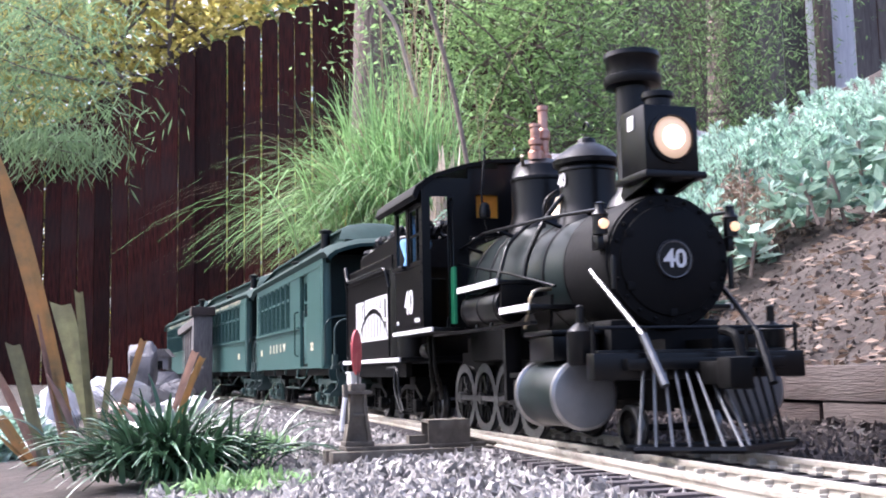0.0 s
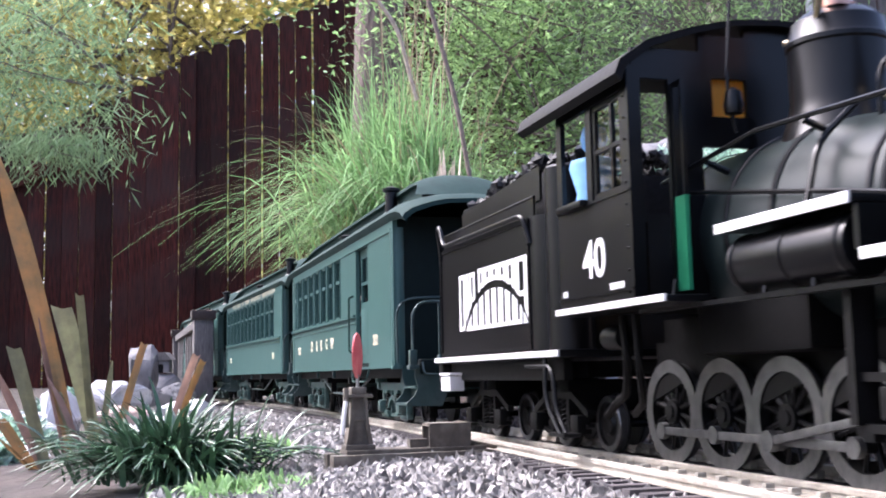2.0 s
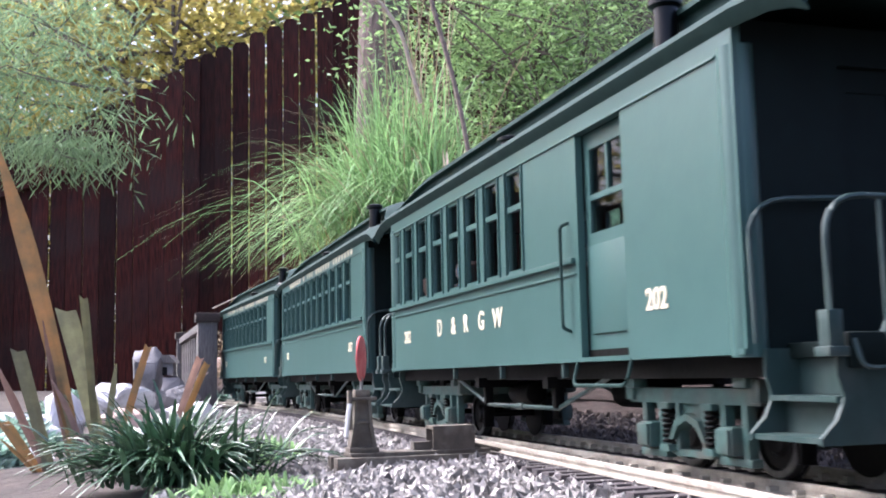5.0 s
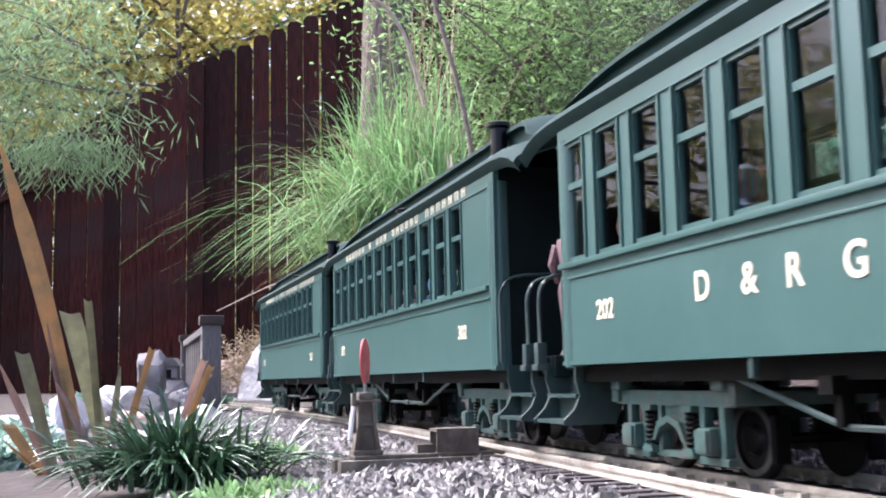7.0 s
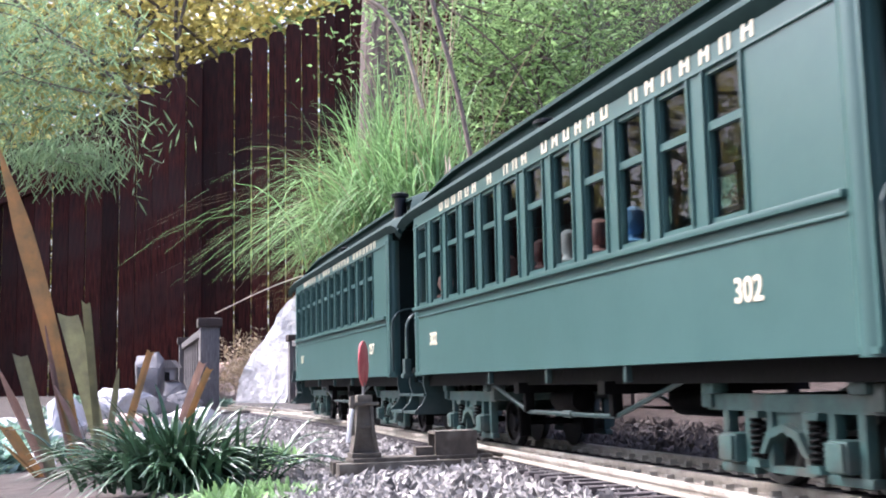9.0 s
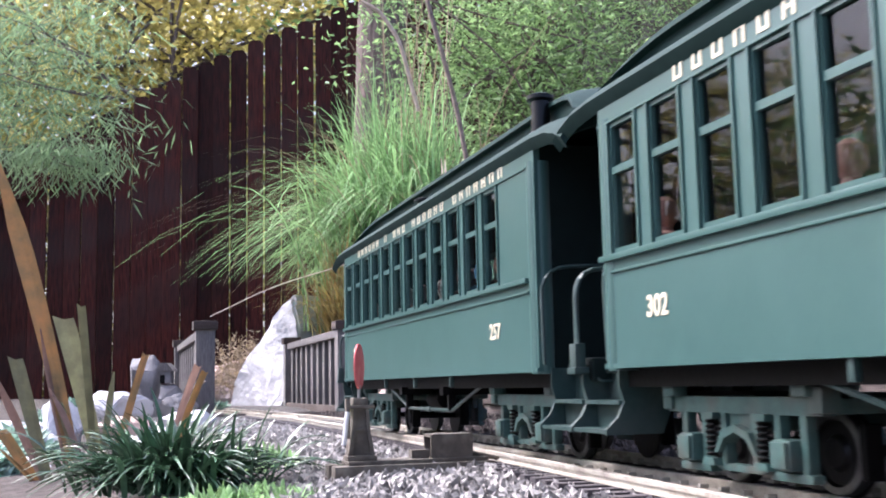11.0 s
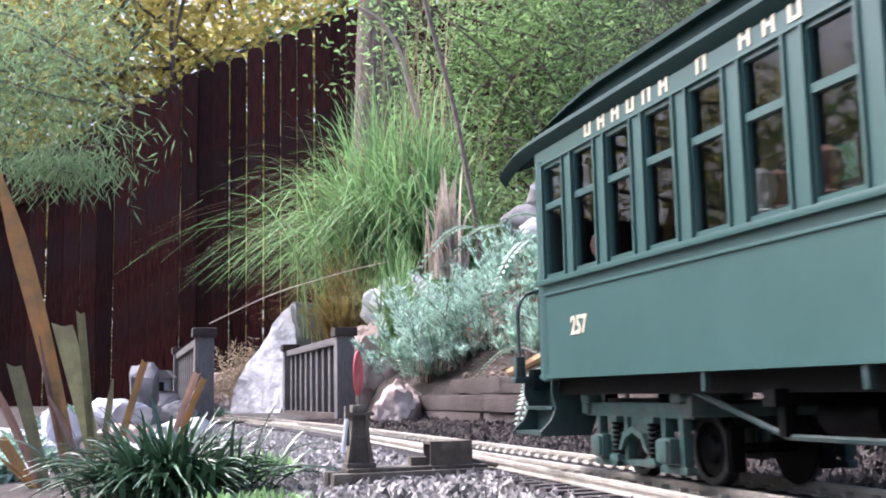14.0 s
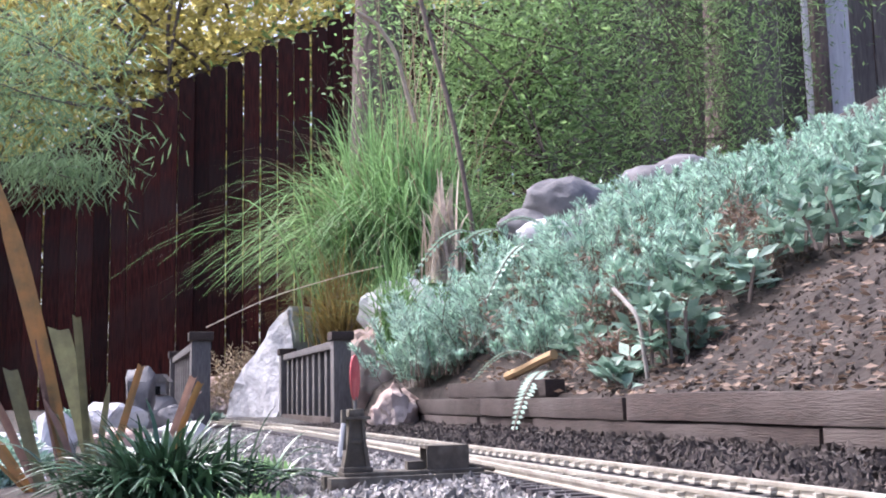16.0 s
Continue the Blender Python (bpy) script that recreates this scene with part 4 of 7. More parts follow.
def locomotive():
    t = thing("steam_locomotive", rolling(0.66, 0.14, 0), "black narrow-gauge steam locomotive with lit headlamp and white trim", "locomotive")
    MOVERS.append((t, 0.66, 0.14))
    Z = 0.104
    # boiler, firebox, smokebox
    bm = lathe(bmesh.new(), (0, 0, Z), [(0.0440, -0.128), (0.0440, -0.045), (0.0375, 0.005), (0.0372, 0.072)], "x", 56)
    part("boiler", bm, JACKET, t, "dark grey-green jacketed boiler", True)
    for x, r in ((-0.124, 0.0446), (-0.080, 0.0446), (-0.046, 0.0446), (0.004, 0.0381), (0.036, 0.0379), (0.070, 0.0380)):
        part("boiler_band", lathe(bmesh.new(), (x, 0, Z), [(r, -0.0016), (r + 0.0005, -0.001), (r + 0.0005, 0.001), (r, 0.0016)], "x", 56, False), BLACK, t)
    bm = lathe(bmesh.new(), (0, 0, Z), [(0.0385, 0.072), (0.0385, 0.124), (0.0375, 0.1265), (0.0345, 0.128), (0.034, 0.128)], "x", 56)
    part("smokebox", bm, SOOT, t)
    bm = bmesh.new()
    lathe(bm, (0.128, 0, Z), [(0.0365, -0.0005), (0.0365, 0.0015), (0.031, 0.0022), (0.0305, 0.0034), (0.022, 0.0055), (0.010, 0.0066)], "x", 48)
    for k in range(20):
        a = 2 * math.pi * k / 20
        lathe(bm, (0.129, 0.0338 * math.cos(a), Z + 0.0338 * math.sin(a)), [(0.0011, 0), (0.0011, 0.0022), (0.0005, 0.0026)], "x", 6)
    for k in range(6):
        a = 2 * math.pi * (k + 0.5) / 6
        bx(bm, 0.1295, 0.1325, 0.029 * math.cos(a) - 0.0022, 0.029 * math.cos(a) + 0.0022, Z + 0.029 * math.sin(a) - 0.0022, Z + 0.029 * math.sin(a) + 0.0022, 0.0005)
    bmesh.ops.recalc_face_normals(bm, faces=bm.faces)
    part("smokebox_front", bm, SOOT, t)
    bm = lathe(bmesh.new(), (0.1335, 0, Z), [(0.0112, 0), (0.0112, 0.0018), (0.0102, 0.0024), (0.0098, 0.0018)], "x", 36)
    plate_ = part("number_plate", bm, BLACK, t, "round black plate with pale number")
    words("40", 0.0140, WHITE, plate_, pose(0.1360, 0, Z, 90, 0, 90), "number")
    bm = bmesh.new()
    pts = [(0.1355, 0.0100 * math.cos(a), Z + 0.0100 * math.sin(a)) for a in np.linspace(0, 2 * math.pi, 37)]
    tube(bm, pts, 0.0004, 5)
    part("ring", bm, ROD, plate_)
    # stack
    bm = lathe(bmesh.new(), (0.094, 0, 0), [(0.0185, 0.1385), (0.0165, 0.143), (0.0125, 0.148), (0.0112, 0.154), (0.0104, 0.208), (0.0106, 0.2105), (0.0165, 0.2115), (0.0172, 0.2135), (0.0172, 0.2170), (0.0150, 0.2180), (0.0155, 0.2265), (0.0168, 0.2285), (0.0165, 0.2315), (0.0125, 0.232), (0.0095, 0.228), (0.0088, 0.20)], "z", 40)
    part("smokestack", bm, BLACK, t, "tall black capped smokestack", True)
    # headlamp
    lamp = part("headlamp", bx(bx(bmesh.new(), 0.108, 0.138, -0.0165, 0.0165, 0.153, 0.190, 0.0012), 0.104, 0.142, -0.019, 0.019, 0.1485, 0.1525, 0.0008), BLACK, t, "square black headlamp case")
    bm = bmesh.new()
    lathe(bm, (0.138, 0, 0.1715), [(0.0130, 0), (0.0145, 0.0004), (0.0145, 0.0022), (0.0122, 0.0026), (0.0122, 0.0005)], "x", 36, False)
    part("bezel", bm, BLACK, lamp)
    bm = lathe(bmesh.new(), (0.1383, 0, 0.1715), [(0.0120, 0), (0.0110, 0.0012), (0.0075, 0.0022), (0.002, 0.0027)], "x", 32)
    part("lens", bm, LAMP, lamp, "lit warm headlamp lens", True)
    part("bulb", lathe(bmesh.new(), (0.1405, 0, 0.1715), [(0.0070, 0), (0.0060, 0.0007), (0.001, 0.0013)], "x", 16), BULB, lamp, "glowing bulb")
    bm = lathe(bmesh.new(), (0.124, 0, 0.190), [(0.0075, 0), (0.0075, 0.006), (0.0092, 0.007), (0.0092, 0.010), (0.004, 0.0115)], "z", 20)
    part("vent", bm, BLACK, lamp)
    part("side_glass", box(0.119, 0.126, -0.0172, -0.0166, 0.178, 0.186), WHITE, lamp)
    bm = bmesh.new()
    for s in (-1, 1):
        plate(bm, [(0.098, 0.140), (0.142, 0.1485), (0.104, 0.1485)], s * 0.013 - 0.0012, s * 0.013 + 0.0012)
    part("lamp_bracket", bm, BLACK, t)
    # marker lamps
    for s in (-1, 1):
        m = part("marker_lamp", lathe(bmesh.new(), (0.128, s * 0.0405, 0.118), [(0.0042, 0), (0.0042, 0.010), (0.0048, 0.0108), (0.0030, 0.0130), (0.0024, 0.0165), (0.0030, 0.0172), (0.001, 0.0182)], "z", 16), BLACK, t, "small lit marker lamp")
        part("lens", lathe(bmesh.new(), (0.1322, s * 0.0405, 0.1235), [(0.0029, 0), (0.0026, 0.0012), (0.001, 0.0018)], "x", 14), LAMP_SMALL, m)
        part("bracket", box(0.120, 0.128, s * 0.0405 - 0.002, s * 0.0405 + 0.002, 0.110, 0.118, 0.0006), BLACK, m)
        # flag staff brackets
        part("flag_holder", lathe(bmesh.new(), (0.133, s * 0.036, 0.088), [(0.0016, 0), (0.0016, 0.014), (0.001, 0.018)], "z", 8), BLACK, t)
    # domes
    def dome(x, r, z0, z1, name, label):
        h = z1 - z0
        return part(name, lathe(bmesh.new(), (x, 0, 0), [(r * 1.30, z0 - 0.012), (r * 1.14, z0 - 0.003), (r * 1.04, z0 + 0.003), (r, z0 + 0.008), (r, z0 + h * 0.62), (r * 1.04, z0 + h * 0.64), (r * 1.04, z0 + h * 0.68), (r * 0.99, z0 + h * 0.71), (r * 0.90, z0 + h * 0.86), (r * 0.68, z0 + h * 0.94), (r * 0.45, z0 + h * 0.97), (r * 0.2, z1)], "z", 40), BLACK, t, label, True)
    sd = dome(0.026, 0.0185, 0.143, 0.189, "sand_dome", "black sand dome with pale numerals")
    words("40", 0.012, WHITE, sd, pose(0.0265, -0.0188, 0.166, 90, 0, 0), "number")
    part("lid", lathe(bmesh.new(), (0.026, 0, 0), [(0.0185, 0.1755), (0.0226, 0.1765), (0.0229, 0.1795), (0.0195, 0.1830), (0.0130, 0.1885), (0.0065, 0.1915), (0.0055, 0.1945), (0.001, 0.196)], "z", 36), BLACK, sd, smooth=True)
    bm = bmesh.new()
    tube(bm, [(0.026 + 0.004 * math.cos(a), 0, 0.2015 + 0.004 * math.sin(a)) for a in np.linspace(0, math.pi, 9)], 0.0009, 6)
    part("handle", bm, BLACK, sd)
    sdm = dome(-0.056, 0.0210, 0.149, 0.198, "steam_dome", "black steam dome with copper safety valves")
    for x, y, h in ((-0.048, -0.006, 0.026), (-0.065, 0.004, 0.024), (-0.057, 0.004, 0.042)):
        part("safety_valve", lathe(bmesh.new(), (x, y, 0.195), [(0.0058, 0), (0.0058, 0.005), (0.0040, 0.007), (0.0040, h * 0.38), (0.0052, h * 0.42), (0.0052, h * 0.55), (0.0036, h * 0.60), (0.0036, h * 0.9), (0.0042, h * 0.92), (0.0042, h), (0.001, h + 0.001)], "z", 18), COPPER, sdm, "aged copper safety valve", True)
    bm = bmesh.new()
    tube(bm, [(-0.074, -0.006, 0.186), (-0.082, -0.008, 0.190)], 0.0016, 6)
    tube(bm, [(-0.048, -0.016, 0.19), (-0.040, -0.020, 0.196)], 0.0014, 6)
    part("valve_lever", bm, BRASS, sdm)
    # bell in its yoke
    bell = part("bell", lathe(bmesh.new(), (-0.014, 0, 0.149), [(0.0105, 0), (0.0100, 0.0015), (0.0082, 0.004), (0.0070, 0.010), (0.0055, 0.0135), (0.002, 0.015)], "z", 28), BRASS, t, "polished brass bell", True)
    bm = bmesh.new()
    tube(bm, bent([(-0.014, -0.015, 0.138), (-0.014, -0.015, 0.160), (-0.014, 0, 0.170), (-0.014, 0.015, 0.160), (-0.014, 0.015, 0.138)]), 0.0013, 6)
    lathe(bm, (-0.014, 0, 0.166), [(0.003, 0), (0.003, 0.006), (0.001, 0.009)], "z", 10)
    part("yoke", bm, BLACK, bell)
    # cab
    x0, x1, H = -0.184, -0.102, 0.077
    for s in (-1, 1):
        ya, yb = sorted((s * H, s * (H - 0.0025)))
        bm = bmesh.new()
        bx(bm, x0, x1, ya, yb, 0.077, 0.126)
        for a, b in ((x0, x0 + 0.006), (x0 + 0.036, x0 + 0.042), (x1 - 0.008, x1)):
            bx(bm, a, b, ya, yb, 0.126, 0.172)
        bx(bm, x0, x1, ya, yb, 0.172, 0.182)
        yo = s * H
        for z in (0.0815, 0.1255):
            bx(bm, x0, x1, *sorted((yo, yo + s * 0.0008)), z - 0.0006, z + 0.0006)
        for k in range(10):
            cyl(bm, (x1 - 0.004, yo + s * 0.0003, 0.08 + 0.0098 * k), 0.0006, 0.0012, "y", 6)
        part("cab_side", bm, BLACK, t)
        f = bmesh.new()
        yi, yj = sorted((s * (H - 0.001), s * (H - 0.003)))
        for a, b, c, d in ((x0 + 0.042, x0 + 0.045, 0.126, 0.172), (x1 - 0.011, x1 - 0.008, 0.126, 0.172), (x0 + 0.045, x1 - 0.011, 0.169, 0.172), (x0 + 0.045, x1 - 0.011, 0.126, 0.129), (x0 + 0.045, x1 - 0.011, 0.148, 0.150), (x0 + 0.061, x0 + 0.063, 0.129, 0.169)):
            bx(f, a, b, yi, yj, c, d)
        win = part("cab_window", f, BLACK, t)
        g = bmesh.new()
        g.faces.new([g.verts.new(q) for q in ((x0 + 0.045, s * (H - 0.002), 0.129), (x1 - 0.011, s * (H - 0.002), 0.129), (x1 - 0.011, s * (H - 0.002), 0.169), (x0 + 0.045, s * (H - 0.002), 0.169))])
        pane = part("pane", g, CLEAR, win)
        pane.visible_shadow = False
        part("arm_rest", box(x0 + 0.006, x0 + 0.036, *sorted((s * (H - 0.004), s * (H + 0.004))), 0.1245, 0.128, 0.0008), BLACK, t)
        words("40", 0.0250, WHITE, t, pose(-0.142, s * (H + 0.0003), 0.0975, 90, 0, 0 if s < 0 else 180), "number")
        bm = bmesh.new()
        for a, b in ((x0 + 0.004, x0 + 0.010), (x1 - 0.024, x1 - 0.008)):
            for k in range(int((b - a) / 0.003)):
                bx(bm, a + k * 0.003, a + k * 0.003 + 0.0022, *sorted((yo, yo + s * 0.0003)), 0.0825, 0.0855)
        part("builder_marks", bm, WHITE, t)
        bm = bmesh.new()
        bx(bm, x0 - 0.002, x1 + 0.03, *sorted((s * (H + 0.001), s * (H - 0.02))), 0.0735, 0.0765, 0.0005)
        part("footboard", bm, BLACK, t)
        bm = bmesh.new()
        bx(bm, x0 - 0.002, x1 + 0.03, *sorted((s * (H + 0.0012), s * (H + 0.0024))), 0.0738, 0.0768)
        part("white_edge", bm, WHITE, t, "white painted running board edge")
        # front cab wall with a door opening beside the boiler
        bm = bmesh.new()
        xa, xb = x1 - 0.0025, x1
        bx(bm, xa, xb, *sorted((s * (H - 0.0025), s * (H - 0.0065))), 0.077, 0.190)
        bx(bm, xa, xb, *sorted((s * (H - 0.0205), s * 0.040)), 0.077, 0.190)
        bx(bm, xa, xb, *sorted((s * (H - 0.0065), s * (H - 0.0205))), 0.176, 0.190)
        bx(bm, xa, xb, *sorted((s * 0.040, s * 0.012)), 0.146, 0.160)
        bx(bm, xa, xb, *sorted((s * 0.040, s * 0.034)), 0.160, 0.178)
        bx(bm, xa, xb, *sorted((s * 0.016, 0)), 0.140, 0.205)
        bx(bm, xa, xb, *sorted((s * 0.040, s * 0.016)), 0.178, 0.198)
        part("cab_front", bm, BLACK, t)
        d = bmesh.new()
        ys = s * (H - 0.0215)
        bx(d, x1, x1 + 0.009, *sorted((ys, ys - s * 0.002)), 0.080, 0.122)
        part("cab_door", d, DOOR_GREEN, t, "open bright green cab door")
        d = bmesh.new()
        for a, b, c, e in ((x1, x1 + 0.002, 0.122, 0.174), (x1 + 0.0075, x1 + 0.009, 0.122, 0.174), (x1 + 0.002, x1 + 0.0075, 0.172, 0.174)):
            bx(d, a, b, *sorted((ys, ys - s * 0.002)), c, e)
        part("door_frame", d, BLACK, t)
    bm = bmesh.new()
    pr = [(0.0855, 0.1755), (0.083, 0.182), (0.069, 0.192), (0.046, 0.1995), (0.024, 0.2045), (0, 0.206)]
    pr = pr + [(-y, z) for y, z in pr[-2::-1]]
    strip(bm, pr + [(y * 0.96, z - 0.0028) for y, z in pr[::-1]], x0 - 0.034, x1 + 0.006)
    part("cab_roof", bm, SOOT, t)
    part("cab_floor", box(x0, x1 - 0.003, -H + 0.003, H - 0.003, 0.0745, 0.0775), UNDER, t)
    part("backhead", cyl(bmesh.new(), (-0.1225, 0, Z), 0.043, 0.012, "x", 32), CAB_WARM, t, "warm lit cab interior panel")
    for s in (-1, 1):
        part("front_pane", box(x1 - 0.0042, x1 - 0.0030, *sorted((s * 0.0155, s * 0.0345)), 0.159, 0.179), AMBER, t, "amber-lit front cab window")
    f = part("figurine", figure(bmesh.new(), (0, 0, 0), 0.4, True, 1.05), BLUE, t, "toy engine driver in blue leaning out", True)
    f.matrix_basis = pose(x0 + 0.018, -0.064, 0.118)
    part("seat_box", box(x0 + 0.006, x0 + 0.034, -0.071, -0.044, 0.0775, 0.118, 0.001), UNDER, t)
    f = part("figurine", figure(bmesh.new(), (0, 0, 0), 0.4, True, 1.0), WHITE, t, "pale toy fireman in the cab", True)
    f.matrix_basis = pose(x0 + 0.03, 0.03, 0.095)
    bm = bmesh.new()
    tube(bm, bent([(x1 + 0.012, -0.030, 0.150), (x1 + 0.012, -0.034, 0.172), (x1 + 0.012, -0.030, 0.212)]), 0.0009, 6)
    lathe(bm, (x1 + 0.014, -0.032, 0.158), [(0.004, 0), (0.0045, 0.004), (0.0035, 0.010), (0.001, 0.012)], "z", 12)
    part("turret_valve", bm, BLACK, t)
    # running boards, tanks, pipes
    for s in (-1, 1):
        for a, b, z, q in ((-0.052, 0.030, 0.0990, 0.0), (0.034, 0.084, 0.0800, 0.0)):
            ya, yb = sorted((s * 0.036, s * 0.0655))
            part("running_board", box(a, b, ya, yb, z, z + 0.0028, 0.0004), BLACK, t)
            part("white_edge", box(a, b, *sorted((s * 0.0657, s * 0.0669)), z - 0.0006, z + 0.0034, 0.0003), WHITE, t, "white painted running board edge")
        part("running_board", box(0.0285, 0.0312, *sorted((s * 0.036, s * 0.064)), 0.0835, 0.0985), BLACK, t)
        tk = part("air_reservoir", cyl(bmesh.new(), (-0.012, s * 0.0545, 0.0862), 0.0112, 0.072, "x", 28, bevel=0.002), BLACK, t, "black cylindrical air reservoir under the running board")
        for x in (-0.044, -0.012, 0.020):
            part("strap", lathe(bmesh.new(), (x, s * 0.0545, 0.0862), [(0.0114, -0.0012), (0.0119, -0.0008), (0.0119, 0.0008), (0.0114, 0.0012)], "x", 28, False), BLACK, tk)
        bm = bmesh.new()
        tube(bm, [(-0.128, s * 0.047, 0.133), (-0.05, s * 0.047, 0.141), (0.06, s * 0.042, 0.137), (0.128, s * 0.040, 0.132)], 0.0011, 6)
        for x, y, z in ((-0.09, 0.046, 0.136), (-0.02, 0.046, 0.139), (0.05, 0.0425, 0.137), (0.11, 0.040, 0.133)):
            tube(bm, [(x, s * y, z), (x - 0.002, s * (y - 0.013), z - 0.004)], 0.0015, 6)
        part("handrail", bm, BLACK, t, "thin black boiler handrail")
        bm = bmesh.new()
        tube(bm, bent([(0.026, s * 0.015, 0.160), (0.026, s * 0.032, 0.140), (0.020, s * 0.043, 0.115), (0.020, s * 0.046, 0.085)]), 0.0016, 7)
        tube(bm, bent([(-0.02, s * 0.022, 0.146), (-0.02, s * 0.040, 0.130), (-0.018, s * 0.046, 0.112), (-0.018, s * 0.05, 0.100)]), 0.0014, 7)
        part("sand_pipe", bm, BLACK, t)
        bm = bmesh.new()
        tube(bm, [(-0.10, s * 0.0485, 0.124), (0.0, s * 0.046, 0.108), (0.075, s * 0.046, 0.094)], 0.0010, 6)
        part("reach_rod", bm, BLACK, t)
        bm = bmesh.new()
        tube(bm, bent([(0.066, s * 0.045, 0.093), (0.068, s * 0.058, 0.092), (0.066, s * 0.060, 0.078), (0.060, s * 0.060, 0.070)]), 0.0012, 6)
        part("drain_pipe", bm, BRASS, t)
        # cylinders and steam chest
        cy = part("cylinder", cyl(bmesh.new(), (0.097, s * 0.052, 0.0315), 0.0180, 0.054, "x", 40, bevel=0.001), JACKET, t, "dark cylinder with bright bands", True)
        for x in (0.070, 0.124):
            bm = lathe(bmesh.new(), (x, s * 0.052, 0.0315), [(0.0181, -0.0022), (0.0193, -0.0014), (0.0193, 0.0014), (0.0181, 0.0022)], "x", 40)
            part("band", bm, STEEL, cy, "bright metal band")
        part("head", lathe(bmesh.new(), (0.1258, s * 0.052, 0.0315), [(0.0178, 0), (0.0176, 0.0008), (0.014, 0.0016), (0.004, 0.0018)], "x", 40), GREY_CYL, cy, "grey domed cylinder cover", True)
        sc = part("steam_chest", box(0.076, 0.112, *sorted((s * 0.036, s * 0.064)), 0.0495, 0.0640, 0.0016), BLACK, t)
        part("lid", box(0.073, 0.115, *sorted((s * 0.034, s * 0.066)), 0.0640, 0.0668, 0.0008), BLACK, sc)
        lub = part("lubricator", lathe(bmesh.new(), (0.136, s * 0.058, 0.047), [(0.0065, 0), (0.0075, 0.002), (0.0075, 0.018), (0.005, 0.0205), (0.0022, 0.0225), (0.0022, 0.031), (0.001, 0.032)], "z", 18), BLACK, t)
        bm = bmesh.new()
        bx(bm, 0.012, 0.068, s * 0.052 - 0.0016, s * 0.052 + 0.0016, 0.0405, 0.0435)
        bx(bm, 0.012, 0.068, s * 0.052 - 0.0016, s * 0.052 + 0.0016, 0.0235, 0.0265)
        bx(bm, 0.010, 0.014, s * 0.052 - 0.004, s * 0.052 + 0.004, 0.026, 0.074)
        cyl(bm, (0.05, s * 0.052, 0.0335), 0.0016, 0.04, "x", 8)
        bx(bm, 0.024, 0.036, s * 0.052 - 0.003, s * 0.052 + 0.003, 0.028, 0.039, 0.001)
        part("crosshead_guide", bm, WHEEL, t)
        # valve-gear hanger plate and frame
        bm = bmesh.new()
        plate(bm, [(0.005, 0.074), (0.013, 0.074), (0.013, 0.020), (0.007, 0.020)], s * 0.047 - 0.002, s * 0.047 + 0.002)
        plate(bm, [(0.040, 0.089), (0.075, 0.089), (0.072, 0.070), (0.058, 0.064)], s * 0.048 - 0.001, s * 0.048 + 0.001)
        part("gear_hanger", bm, BLACK, t)
        bm = bmesh.new()
        bx(bm, -0.128, 0.075, s * 0.060 - 0.002, s * 0.060 + 0.002, 0.0715, 0.0735)
        for x in (-0.03, 0.0, -0.1):
            tube(bm, [(x, s * 0.060, 0.072), (x, s * 0.058, 0.085)], 0.0012, 6)
        part("pipe_run", bm, BLACK, t)
        # boiler-front braces
        bm = bmesh.new()
        tube(bm, [(0.108, s * 0.038, 0.100), (0.160, s * 0.034, 0.062)], 0.0016, 8)
        tube(bm, [(0.160, s * 0.034, 0.062), (0.176, s * 0.031, 0.036)], 0.0024, 8)
        # far brace is black: the shade on it is put into the material
        part("pilot_brace", bm, ROD if s < 0 else BLACK, t, "steel brace rod down to the cowcatcher")
        # cab steps and hoses
        bm = bmesh.new()
        tube(bm, bent([(x0 + 0.030, s * 0.058, 0.072), (x0 + 0.034, s * 0.058, 0.050), (x0 + 0.020, s * 0.052, 0.034), (x0 - 0.005, s * 0.045, 0.030), (x0 - 0.02, s * 0.044, 0.022)]), 0.0022, 7)
        tube(bm, bent([(x0 + 0.044, s * 0.058, 0.072), (x0 + 0.046, s * 0.058, 0.046), (x0 + 0.034, s * 0.05, 0.030), (x0 + 0.01, s * 0.043, 0.024)]), 0.0020, 7)
        part("hose", bm, UNDER, t)
        part("injector", cyl(bmesh.new(), (x0 + 0.016, s * 0.054, 0.062), 0.006, 0.018, "x", 16, bevel=0.001), WHEEL, t)
    part("frame", bx(box(-0.20, 0.150, -0.016, -0.012, 0.022, 0.060), -0.20, 0.150, 0.012, 0.016, 0.022, 0.060), UNDER, t)
    part("ash_pan", box(-0.20, -0.02, -0.011, 0.011, 0.016, 0.072), UNDER, t)
    part("firebox", box(-0.126, -0.04, -0.034, 0.034, 0.052, 0.10, 0.004), SOOT, t)
    part("saddle", box(0.078, 0.122, -0.034, 0.034, 0.028, 0.072, 0.003), SOOT, t)
    # pilot beam and cowcatcher
    part("pilot_beam", box(0.150, 0.160, -0.062, 0.062, 0.039, 0.0530, 0.0012), BLACK, t)
    part("pilot_deck", box(0.128, 0.152, -0.056, 0.056, 0.0515, 0.0545, 0.0004), BLACK, t)
    bm = bmesh.new()
    for s in (-1, 1):
        tube(bm, [(0.155, s * 0.060, 0.052), (0.155, s * 0.060, 0.068)], 0.0012, 6)
        tube(bm, [(0.155, s * 0.030, 0.052), (0.155, s * 0.030, 0.066)], 0.0010, 6)
    tube(bm, [(0.155, -0.062, 0.066), (0.155, 0.062, 0.066)], 0.0010, 6)
    part("uncoupling_bar", bm, BLACK, t)
